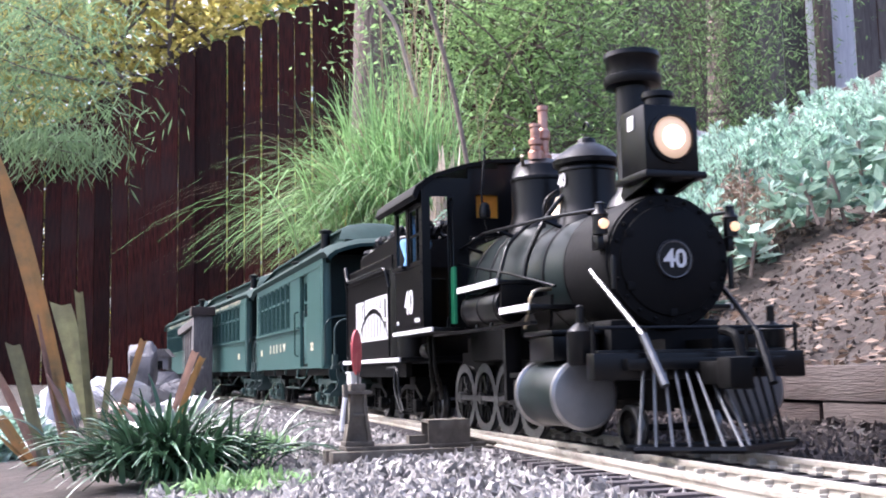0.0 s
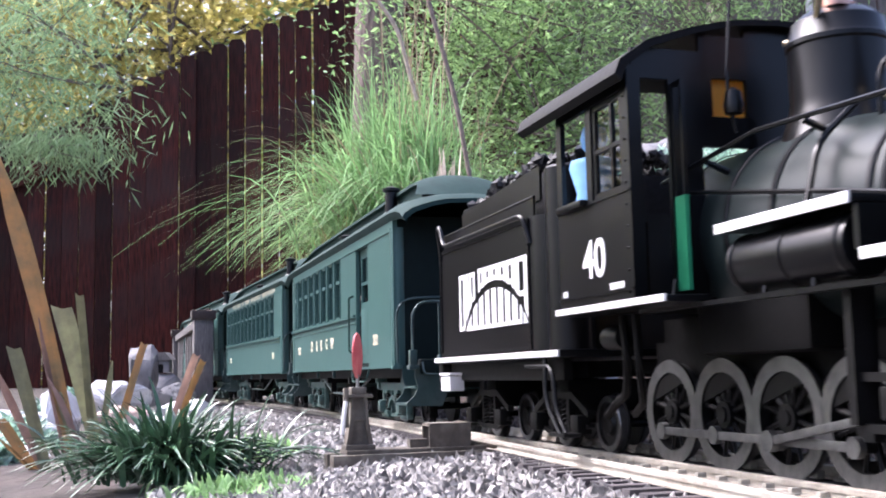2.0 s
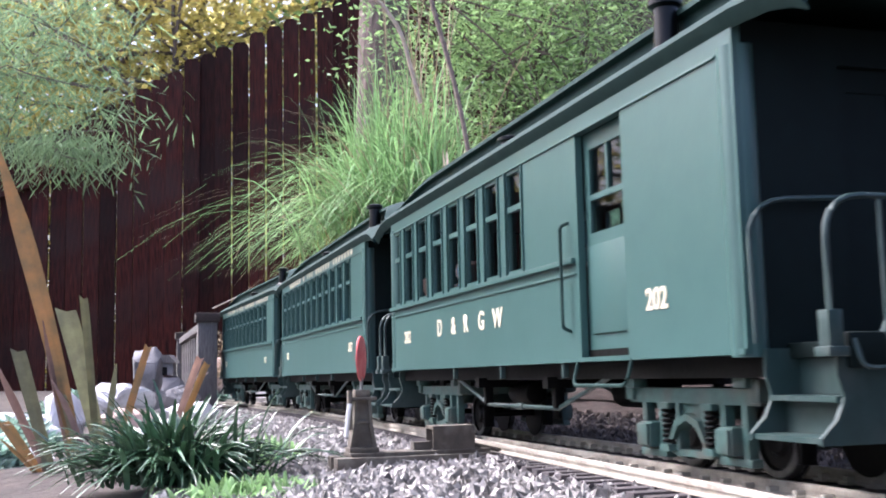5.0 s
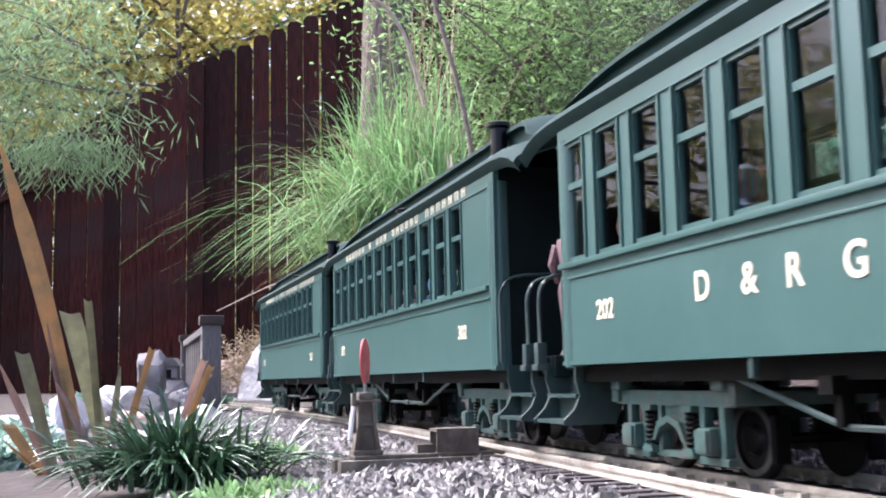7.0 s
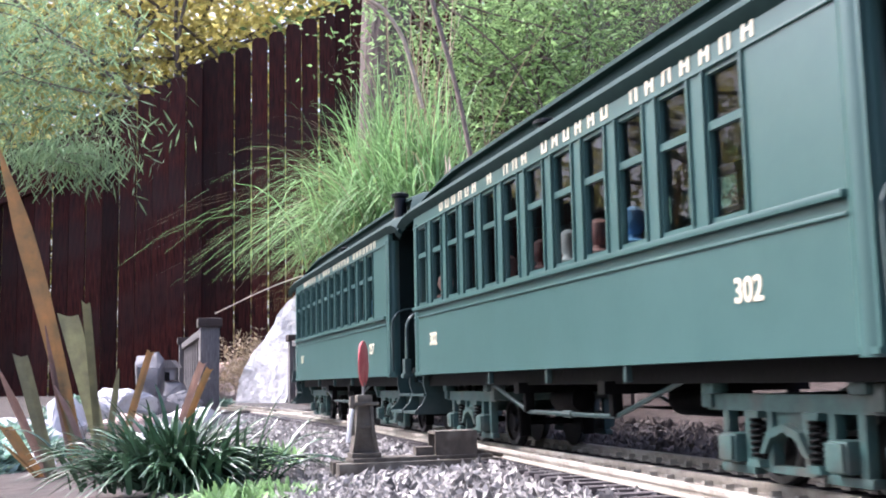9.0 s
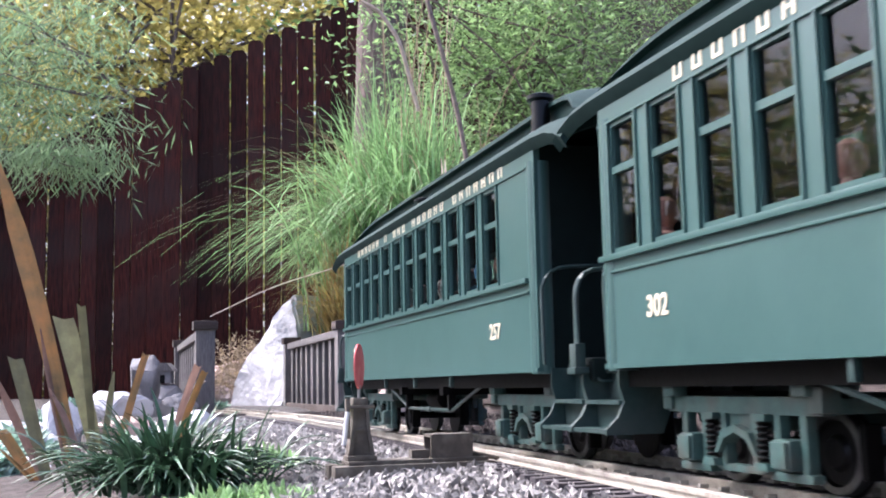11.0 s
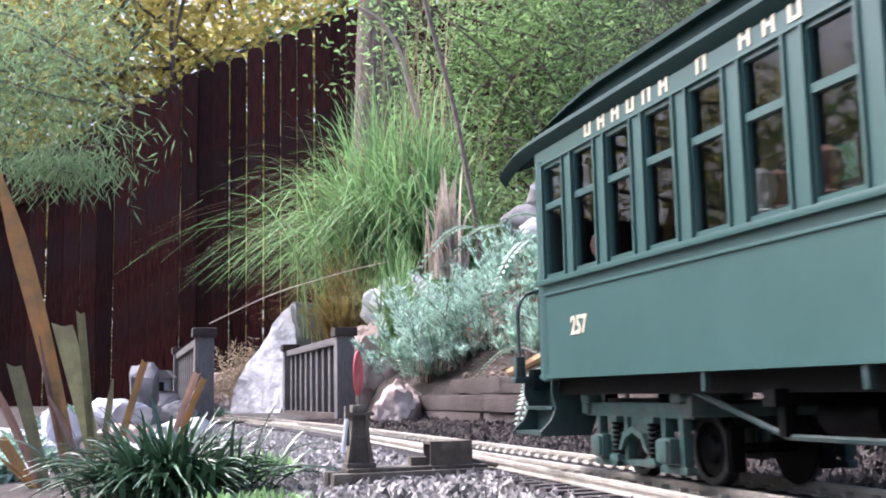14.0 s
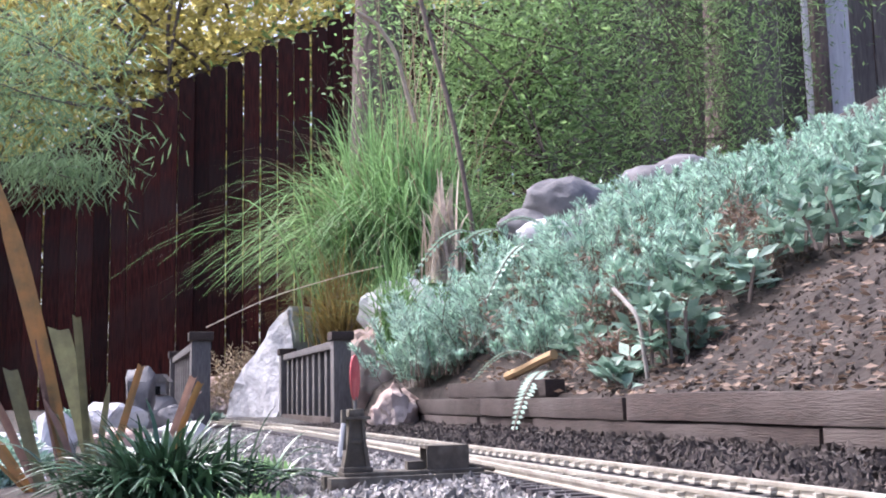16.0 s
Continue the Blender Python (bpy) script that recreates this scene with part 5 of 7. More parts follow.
    pil = part("cowcatcher", bx(box(0.156, 0.166, -0.046, 0.046, 0.044, 0.050, 0.0006), 0.160, 0.168, -0.050, 0.050, 0.004, 0.007, 0.0006), BLACK, t, "slatted black cowcatcher")
    for k in range(13):
        y = -0.042 + 0.007 * k
        fx = 0.194 - abs(y) * 0.65
        bm = bmesh.new()
        tube(bm, [(0.163, y * 0.86, 0.044), (fx, y, 0.005)], 0.0010, 6)
        # near slats bright, far ones dark: light and shade by material
        part("slat", bm, ROD if y < 0.012 else WHEEL, pil)
    bm = bmesh.new()
    tube(bm, [(0.1685, -0.046, 0.0045), (0.195, 0, 0.0045), (0.1685, 0.046, 0.0045)], 0.0020, 6)
    part("toe_bar", bm, BLACK, pil)
    bm = bmesh.new()
    bx(bm, 0.162, 0.192, -0.006, 0.006, 0.036, 0.048, 0.002)
    bx(bm, 0.186, 0.200, -0.009, 0.005, 0.034, 0.050, 0.003)
    part("coupler", bm, UNDER, t)
    bm = bmesh.new()
    tube(bm, bent([(0.160, 0.012, 0.064), (0.172, 0.013, 0.062), (0.176, 0.014, 0.046), (0.180, 0.015, 0.034)]), 0.0024, 8)
    part("brake_hose", bm, SOOT, t)
    # wheels and rods
    for x in (-0.026, -0.0755, -0.125, -0.1745):
        wheelset(t, x, 0.0245, spokes=12, name="driver_wheelset", throw=0.0095)
    wheelset(t, 0.122, 0.0125, name="pilot_wheelset")
    for s in (-1, 1):
        bm = bmesh.new()
        bx(bm, -0.077, 0.077, -0.0011, 0.0011, -0.0019, 0.0019, 0.0004)
        for x in (-0.07425, -0.02475, 0.02475, 0.07425):
            cyl(bm, (x, 0, 0), 0.0042, 0.0032, "y", 18)
        rod = part("side_rod", bm, ROD, t, "oily steel side rod")
        RODS.append((rod, -0.10025, s * 0.0290, 0.0245, 0.0095, 0))
        bm = bmesh.new()
        bx(bm, -0.092, 0.0, -0.0012, 0.0012, -0.0017, 0.0017, 0.0004)
        cyl(bm, (-0.092, 0, 0), 0.0045, 0.0034, "y", 18)
        rod = part("main_rod", bm, ROD, t, "oily steel main rod")
        RODS.append((rod, -0.0755, s * 0.0330, 0.0245, 0.0095, 0.092))
    return t


def tender():
    t = thing("tender", rolling(1.0, 0.13, 0), "black coal tender with large white herald and heaped coal", "tender")
    MOVERS.append((t, 1.0, 0.13))
    W = 0.064
    bm = bmesh.new()
    n = 8
    prof = [(-0.100, -W), (0.082, -W)] + [(0.100 - 0.018 + 0.018 * math.sin(a), -W + 0.018 - 0.018 * math.cos(a)) for a in np.linspace(0.2, math.pi / 2, n)]
    prof = prof + [(x, -y) for x, y in prof[::-1]]
    lo = [bm.verts.new((x, y, 0.058)) for x, y in prof]
    hi = [bm.verts.new((x, y, 0.136)) for x, y in prof]
    for k in range(len(prof)):
        bm.faces.new((lo[k], lo[(k + 1) % len(prof)], hi[(k + 1) % len(prof)], hi[k]))
    bm.faces.new(hi)
    part("tank", bm, BLACK, t)
    for s in (-1, 1):
        part("tank_leg", lathe(bmesh.new(), (0.1065, s * 0.050, 0), [(0.0130, 0.058), (0.0130, 0.160), (0.0115, 0.1615)], "z", 28), BLACK, t, "rounded black tank front", True)
    part("deck", box(-0.112, 0.124, -W - 0.001, W + 0.001, 0.0535, 0.0578, 0.0006), BLACK, t)
    for s in (-1, 1):
        part("white_edge", box(-0.112, 0.124, *sorted((s * (W + 0.0012), s * (W + 0.0026))), 0.0540, 0.0575, 0.0003), WHITE, t, "white painted deck edge")
        y = s * W
        r = bmesh.new()
        for z in (0.0600, 0.1340):
            bx(r, -0.099, 0.082, *sorted((y, y + s * 0.0009)), z - 0.0009, z + 0.0009)
        for x in (-0.098, 0.080):
            bx(r, x - 0.0016, x + 0.0016, *sorted((y, y + s * 0.0009)), 0.0609, 0.1331)
            for k in range(24):
                cyl(r, (x, y + s * 0.0010, 0.063 + 0.003 * k), 0.0005, 0.0008, "y", 5)
        part("rivet_strip", r, BLACK, t)
        bm = bmesh.new()
        tube(bm, bent([(-0.096, y, 0.128), (-0.096, y + s * 0.003, 0.152), (-0.088, y + s * 0.004, 0.153), (-0.078, y + s * 0.004, 0.137), (0.064, y + s * 0.004, 0.137), (0.078, y + s * 0.003, 0.137), (0.083, y, 0.120)]), 0.0016, 8)
        part("side_handrail", bm, BLACK, t, "black bent handrail")
        bm = bmesh.new()
        plate(bm, [(-0.099, 0.136), (0.082, 0.136), (0.082, 0.1475), (-0.099, 0.1465)], *sorted((s * 0.0600, s * 0.0612)))
        plate(bm, [(-0.072, 0.146), (0.078, 0.147), (0.078, 0.167), (0.066, 0.167), (-0.072, 0.160)], *sorted((s * 0.0540, s * 0.0552)))
        tube(bm, [(-0.099, s * 0.0606, 0.1468), (0.082, s * 0.0606, 0.1478)], 0.0011, 6)
        part("coal_board", bm, BLACK, t)
        # herald as plain white blocks round a dark arch
        L = bmesh.new()
        ya, yb = sorted((y, y + s * 0.0005))

        def arch_z(x):
            return 0.0755 + 0.0255 * max(0.0, 1 - ((x - 0.018) / 0.058) ** 2) ** 0.8
        def column(x0, x1, zs0, zs1, top):
            pts = [(x0, zs0), (x1, zs1), (x1, top), (x0, top)]
            plate(L, [(-x, z) for x, z in pts] if s > 0 else pts, ya, yb)
        for a, b in ((-0.054, -0.0405), (-0.0385, -0.0335), (-0.0315, -0.0195), (-0.0125, -0.001), (0.0005, 0.0125), (0.014, 0.0265), (0.028, 0.0405), (0.042, 0.0555), (0.057, 0.0785)):
            top = 0.1135 if a < -0.015 else 0.1145
            w = (b - a) * 0.31 if b - a > 0.006 else (b - a) / 2
            low = lambda x: 0.0750 if x < -0.044 or x > 0.072 else arch_z(x) + 0.0036
            column(a, a + w, low(a), low(a + w), top)
            column(b - w, b, low(b - w), low(b), top)
            if b - a > 0.006:
                m0, m1 = max(low(a + w), low(b - w)), top
                column(a + w, b - w, m0, m0, m0 + 0.0030)
                column(a + w, b - w, top - 0.0030, top - 0.0030, top)
        for k in range(8):
            a = -0.032 + k * 0.0126
            b = a + 0.0112
            t0, t1 = arch_z(a) - 0.0012, arch_z(b) - 0.0012
            if min(t0, t1) > 0.0775:
                for q0, q1 in ((a, a + 0.0034), (b - 0.0034, b)):
                    z0, z1 = arch_z(q0) - 0.0012, arch_z(q1) - 0.0012
                    pts = [(q0, 0.0745), (q1, 0.0745), (q1, z1), (q0, z0)]
                    plate(L, [(-x, z) for x, z in pts] if s > 0 else pts, ya, yb)
                column(a + 0.0034, b - 0.0034, 0.0745, 0.0745, 0.0770)
        for a, b in ((-0.0395, -0.0335), (0.0700, 0.0760)):
            z0, z1 = (0.0746, arch_z(b) - 0.001) if a < 0 else (arch_z(a) - 0.001, 0.0746)
            pts = [(a, 0.0745), (b, 0.0745), (b, max(z1, 0.0747)), (a, max(z0, 0.0747))]
            plate(L, [(-x, z) for x, z in pts] if s > 0 else pts, ya, yb)
        part("herald", L, WHITE, t, "large white painted herald with an arch")
        # underframe details
        part("frame_side", box(-0.10, 0.11, *sorted((s * 0.052, s * 0.057)), 0.041, 0.0532), UNDER, t)
        bm = bmesh.new()
        tube(bm, bent([(0.100, s * 0.064, 0.056), (0.103, s * 0.066, 0.030), (0.118, s * 0.064, 0.012)]), 0.0013, 7)
        tube(bm, bent([(0.070, s * 0.064, 0.049), (0.112, s * 0.065, 0.049), (0.115, s * 0.065, 0.026), (0.126, s * 0.064, 0.013)]), 0.0012, 7)
        bx(bm, 0.106, 0.128, *sorted((s * 0.056, s * 0.066)), 0.011, 0.013)
        part("grab_iron", bm, WHEEL, t, "thin bent steel grab iron")
        tool = part("tool_box", bx(box(-0.098, -0.076, *sorted((s * 0.055, s * 0.066)), 0.0335, 0.0445, 0.001), -0.099, -0.075, *sorted((s * 0.054, s * 0.067)), 0.0446, 0.0466, 0.0006), WHITE, t, "small white box under the deck")
    part("end_beam", box(-0.116, -0.106, -0.062, 0.062, 0.040, 0.0555, 0.001), UNDER, t)
    part("coupler", box(-0.135, -0.106, -0.005, 0.005, 0.031, 0.043, 0.002), UNDER, t)
    part("drawbar", box(0.10, 0.15, -0.005, 0.005, 0.044, 0.050, 0.001), UNDER, t)
    # heaped coal
    rnd = random.Random(8)
    V, F = [], []
    base = [(1, 0, 0), (-1, 0, 0), (0, 1, 0), (0, -1, 0), (0, 0, 1), (0, 0, -1)]
    fc = [(0, 2, 4), (2, 1, 4), (1, 3, 4), (3, 0, 4), (2, 0, 5), (1, 2, 5), (3, 1, 5), (0, 3, 5)]
    for _ in range(620):
        x, y = rnd.uniform(-0.068, 0.08), rnd.uniform(-0.052, 0.052)
        z = 0.164 + 0.008 * (x + 0.07) / 0.15 + 0.006 * (1 - (y / 0.055) ** 2) + rnd.uniform(-0.004, 0.002)
        s = rnd.uniform(0.003, 0.0062)
        k = len(V)
        q = Euler((rnd.uniform(0, 6), rnd.uniform(0, 6), rnd.uniform(0, 6))).to_matrix()
        for b in base:
            V.append(Vector((x, y, z)) + q @ (Vector(b) * s * rnd.uniform(0.6, 1.1)))
        F += [tuple(k + i for i in f) for f in fc]
    raw("coal", V, F, COAL, t)
    part("coal_bed", box(-0.072, 0.082, -0.054, 0.054, 0.136, 0.163), COAL, t)
    for x in (-0.062, 0.066):
        k = new("truck")
        k.parent = t
        k.matrix_basis = pose(x, 0, 0)
        for s in (-1, 1):
            y = s * 0.040
            bm = bmesh.new()
            plate(bm, [(-0.040, 0.020), (-0.018, 0.030), (0.018, 0.030), (0.040, 0.020), (0.040, 0.024), (0.018, 0.034), (-0.018, 0.034), (-0.040, 0.024)], y - 0.0022, y + 0.0022)
            plate(bm, [(-0.040, 0.0145), (-0.014, 0.0075), (0.014, 0.0075), (0.040, 0.0145), (0.040, 0.0165), (0.014, 0.0105), (-0.014, 0.0105), (-0.040, 0.0165)], y - 0.002, y + 0.002)
            for q in (-0.012, 0.012):
                bx(bm, q - 0.0018, q + 0.0018, y - 0.002, y + 0.002, 0.009, 0.033)
            part("side_frame", bm, UNDER, k)
            for q in (-0.031, 0.031):
                b = bmesh.new()
                bx(b, q - 0.0055, q + 0.0055, *sorted((y - s * 0.002, y + s * 0.007)), 0.0105, 0.0215, 0.0015)
                part("journal_box", b, UNDER, k)
            b = bmesh.new()
            for q in (-0.005, 0.005):
                tube(b, [(q + 0.0028 * math.cos(a), y + 0.0028 * math.sin(a), 0.0105 + 0.0185 * a / (2 * math.pi * 7)) for a in np.linspace(0, 2 * math.pi * 7, 63)], 0.0007, 5)
            part("coil_spring", b, UNDER, k)
        part("bolster", box(-0.009, 0.009, -0.040, 0.040, 0.022, 0.041, 0.0015), UNDER, k)
        for q in (-0.031, 0.031):
            wheelset(k, q, 0.0158)
    return t


# ---- plants and rocks ----
def blade(V, F, root, lean, height, width, droop, rnd, n=6, tip=0.15):
    """One narrow arching leaf: lean is a level direction, droop how far it bends over."""
    side = Vector((-lean.y, lean.x, 0)).normalized()
    k = len(V)
    for i in range(n + 1):
        f = i / n
        c = root + Vector((0, 0, height)) * (f - droop * f * f * f) + lean * (f * f)
        w = width * (1 - (1 - tip) * f ** 2) * 0.5
        V.append(c - side * w)
        V.append(c + side * w)
        if i:
            a = k + 2 * i
            F.append((a - 2, a - 1, a + 1, a))


def leaf(V, F, c, d, up, length, width):
    """One small pointed leaf with a fold."""
    s = d.cross(up).normalized() * width * 0.5
    k = len(V)
    V.extend([c, c + d * length * 0.45 + s + up * width * 0.12, c + d * length, c + d * length * 0.45 - s + up * width * 0.12, c + d * length * 0.5])
    F.extend([(k, k + 1, k + 4), (k + 1, k + 2, k + 4), (k + 2, k + 3, k + 4), (k + 3, k, k + 4)])


def away(rnd, flat=0.5):
    a, z = rnd.uniform(0, 2 * math.pi), rnd.uniform(-flat, flat)
    return Vector((math.cos(a), math.sin(a), z)).normalized()


def tuft(name, c, n, height, reach, width, material, label, category, seed, droop=0.5, base=0.06, low=0.5, dry=0, dry_mat=None, toward=None, blades_n=6, dry_reach=1.0):
    rnd = random.Random(seed)
    t = thing(name, Matrix.Translation(c), label, category)
    for part_name, count, m in (("foliage", n, material), ("dry_growth", dry, dry_mat)):
        if not count:
            continue
        V, F = [], []
        for _ in range(count):
            d = away(rnd, 0)
            if toward and rnd.random() < 0.30:
                d = (d + toward * 1.2).normalized()
            r = Vector((rnd.gauss(0, base), rnd.gauss(0, base), 0))
            k = rnd.uniform(low, 1.0)
            q = rnd.uniform(0.1, 1.0)
            blade(V, F, r, d * reach * q * k * (dry_reach if m is dry_mat else 1.0), height * k * (1.08 - 0.25 * q), width * rnd.uniform(0.6, 1.2) * (0.6 if m is dry_mat and m is not material else 1.0), droop * (0.25 + 1.0 * q), rnd, blades_n)
        raw(part_name, V, F, m, t, True)
    return t


def shrub(name, c, size, stems, per, leaf_len, leaf_w, material, label, category, seed, stem_mat=None, rise=1.0, parent=None, clump=0.35):
    """Leafy shoots rising from a base: thin stems with small leaves set round them."""
    rnd = random.Random(seed)
    t = thing(name, Matrix.Translation(c), label, category)
    V, F = [], []
    S = bmesh.new()
    for _ in range(stems):
        d = away(rnd, 0)
        r = Vector((rnd.gauss(0, size[0] * 0.42), rnd.gauss(0, size[1] * 0.42), 0))
        h = size[2] * rnd.uniform(0.35, 1.0) * math.exp(-((r.x / size[0]) ** 2 + (r.y / size[1]) ** 2) * 0.55)
        tip = r + d * size[0] * rnd.uniform(0.05, 0.35) + Vector((0, 0, h * rise))
        mid = r.lerp(tip, 0.5) + Vector((0, 0, h * 0.12))
        if rnd.random() < 0.5:
            tube(S, [r, mid, tip], leaf_w * 0.16, 4)
        for k in range(per):
            f = rnd.random() ** 0.6
            p = r.lerp(mid, f).lerp(mid.lerp(tip, f), f)
            q = (away(rnd, 0.6) + Vector((0, 0, 0.45))).normalized()
            leaf(V, F, p, q, (away(rnd, 0.3) + Vector((0, 0, 1.2))).normalized(), leaf_len * rnd.uniform(0.6, 1.2), leaf_w * rnd.uniform(0.7, 1.2))
    raw("foliage", V, F, material, t, False)
    part("stem_growth", S, stem_mat or TWIG, t)
    return t


def sprays(name, c, size, stems, per, leaf_len, leaf_w, material, label, category, seed):
    """A feathery shrub: leaning shoots whose slender leaves point along them and crowd towards the tips, with gaps between."""
    rnd = random.Random(seed)
    t = thing(name, Matrix.Translation(c), label, category)
    V, F = [], []
    S = bmesh.new()
    for _ in range(stems):
        r = Vector((rnd.gauss(0, size[0] * 0.45), rnd.gauss(0, size[1] * 0.45), 0))
        h = size[2] * rnd.uniform(0.30, 1.05) * math.exp(-((r.x / size[0]) ** 2 + (r.y / size[1]) ** 2) * 0.6)
        d = (away(rnd, 0) * 0.6 + Vector((r.x / size[0], r.y / size[1], 0)) * 0.6)
        tip = r + d * h * rnd.uniform(0.25, 0.75) + Vector((0, 0, h))
        mid = r.lerp(tip, 0.5) + Vector((0, 0, h * 0.14))
        if rnd.random() < 0.6:
            tube(S, [r, mid, tip], 0.0009, 4)
        ax = (tip - mid).normalized()
        big = rnd.uniform(0.7, 1.3)
        for k in range(per):
            f = 1 - 0.8 * rnd.random() ** 1.3
            p = r.lerp(mid, f).lerp(mid.lerp(tip, f), f)
            q = (away(rnd, 0.5) * rnd.uniform(0.5, 1.0) + ax * 0.75).normalized()
            leaf(V, F, p, q, (away(rnd, 0.3) + Vector((0, 0, 1.0))).normalized(), leaf_len * big * rnd.uniform(0.5, 1.2), leaf_w * rnd.uniform(0.7, 1.3))
    raw("foliage", V, F, material, t, False)
    part("stem_growth", S, TWIG, t)
    return t


def cloud(name, c, size, n, leaf_len, leaf_w, material, label, category, seed, hang=0.0, clumps=30, twigs=20, kind=""):
    """A loose crown of many small leaves gathered in clumps with gaps, on fine branches."""
    rnd = random.Random(seed)
    t = thing(name, Matrix.Translation(c), label, category, kind=kind)
    V, F = [], []
    C = [Vector((rnd.uniform(-1, 1) * size[0], rnd.uniform(-1, 1) * size[1], rnd.uniform(-1, 1) * size[2])) for _ in range(clumps)]
    S = bmesh.new()
    for i in range(n):
        k = rnd.randrange(clumps)
        w = 0.30
        p = C[k] + Vector((rnd.gauss(0, size[0] * w), rnd.gauss(0, size[1] * w), rnd.gauss(0, size[2] * w)))
        d = (away(rnd, 0.7) + Vector((0, 0, -hang))).normalized()
        leaf(V, F, p, d, (away(rnd, 0.5) + Vector((0, 0, 0.8))).normalized(), leaf_len * rnd.uniform(0.6, 1.3), leaf_w * rnd.uniform(0.7, 1.2))
    for i in range(twigs):
        a, b = C[rnd.randrange(clumps)], C[rnd.randrange(clumps)]
        m = a.lerp(b, 0.5) + away(rnd, 0.5) * size[0] * 0.2
        tube(S, bent([a, m, b]), leaf_w * 0.35, 5)
    raw("foliage", V, F, material, t)
    if twigs:
        part("branchwork", S, BARK, t)
    else:
        S.free()
    return t


def rock(name, c, size, material, label, seed, turn=0.0, rough=0.35, sharp=False, sub=4, group=""):
    bm = bmesh.new()
    bmesh.ops.create_icosphere(bm, subdivisions=sub, radius=1.0)
    o = Vector((seed * 3.1, seed * 1.7, seed * 0.9))
    for v in bm.verts:
        n = v.co.normalized()
        k = 1 + rough * noise.noise(n * 1.3 + o) + rough * 0.5 * noise.noise(n * 3.1 + o) + rough * 0.22 * noise.noise(n * 7 + o)
        if sharp:
            f = noise.cell_vector(n * 1.4 + o)
            k *= 0.92 + 0.22 * f.x
        v.co = Vector((n.x * size[0], n.y * size[1], n.z * size[2])) * k
    ob = part(name, bm, material, None, "", not sharp)
    ob.matrix_basis = Matrix.Translation(c) @ Matrix.Rotation(turn, 4, "Z")
    return tagged(ob, label, "rock", group)


def slab(name, c, size, material, label, seed, turn=0.0, n=18, group=""):
    """An angular broken stone: the hull of scattered corners, its faces roughened."""
    rnd = random.Random(seed)
    bm = bmesh.new()
    for _ in range(n):
        d = Vector((rnd.gauss(0, 1), rnd.gauss(0, 1), rnd.gauss(0, 1))).normalized()
        bm.verts.new((d.x * size[0], d.y * size[1], d.z * size[2]))
    r = bmesh.ops.convex_hull(bm, input=bm.verts[:])
    bmesh.ops.delete(bm, geom=list({v for v in r["geom_interior"] + r["geom_unused"] if isinstance(v, bmesh.types.BMVert)}), context="VERTS")
    bmesh.ops.bevel(bm, geom=bm.edges[:], offset=min(size) * 0.05, segments=2, affect="EDGES")
    bmesh.ops.triangulate(bm, faces=bm.faces[:])
    bmesh.ops.subdivide_edges(bm, edges=bm.edges[:], cuts=3, use_grid_fill=True)
    k = min(size)
    for v in bm.verts:
        v.co += v.co.normalized() * k * (0.10 * noise.noise(v.co / k * 2.3) + 0.05 * noise.noise(v.co / k * 6))
    ob = part(name, bm, material)
    ob.matrix_basis = Matrix.Translation(c) @ Matrix.Rotation(turn, 4, "Z")
    return tagged(ob, label, "rock", group)


def leaning_slab(c, label, seed):
    """A broken stone slab, broad below and drawn out to a leaning peak."""
    bm = bmesh.new()
    outline = [(-0.125, 0.0), (0.10, 0.0), (0.155, 0.10), (0.150, 0.215), (0.128, 0.345), (0.085, 0.305), (0.030, 0.245), (-0.045, 0.195), (-0.095, 0.095)]
    plate(bm, outline, -0.07, 0.07)
    bmesh.ops.bevel(bm, geom=bm.edges[:], offset=0.012, segments=2, affect="EDGES")
    bmesh.ops.triangulate(bm, faces=bm.faces[:])
    bmesh.ops.subdivide_edges(bm, edges=bm.edges[:], cuts=4, use_grid_fill=True)
    for v in bm.verts:
        q = v.co * 9 + Vector((seed, 0, 0))
        v.co += Vector((noise.noise(q), noise.noise(q + Vector((7, 0, 0))), noise.noise(q + Vector((0, 5, 0))))) * 0.016 + Vector((0, 0.10 * v.co.z, 0)) + Vector((0, 0.012 * noise.noise(v.co * 26), 0))
    ob = part("rock", bm, ROCK)
    ob.matrix_basis = pose(c.x, c.y, c.z, 0, 0, -34)
    return tagged(ob, label, "rock")


def trunk(name, c, r, h, lean, label, seed):
    bm = bmesh.new()
    rnd = random.Random(seed)
    rings = []
    for i in range(15):
        f = i / 14
        rr = r * (1.25 - 0.45 * f) * (1 + 0.4 * (1 - f) ** 6)
        rings.append([bm.verts.new((lean[0] * f + rr * (1 + 0.12 * noise.noise(Vector((math.cos(a) * 2, math.sin(a) * 2, f * 9 + seed)))) * math.cos(a), lean[1] * f + rr * math.sin(a), h * f)) for a in np.linspace(0, 2 * math.pi, 25)[:-1]])
    for a, b in zip(rings, rings[1:]):
        for k in range(24):
            bm.faces.new((a[k], a[(k + 1) % 24], b[(k + 1) % 24], b[k]))
    t = thing(name, Matrix.Translation(c), label, "tree")
    part("trunk", bm, BARK, t, "", True)
    bm = bmesh.new()
    for k in range(4):
        a = rnd.uniform(0, 6.3)
        z = h * rnd.uniform(0.6, 0.95)
        s = Vector((lean[0] * z / h, lean[1] * z / h, z))
        tube(bm, bent([s, s + Vector((math.cos(a), math.sin(a), 0.5)) * r * 4, s + Vector((math.cos(a), math.sin(a), 1.1)) * r * 8]), r * 0.22, 7)
    part("limb", bm, BARK, t)
    return t


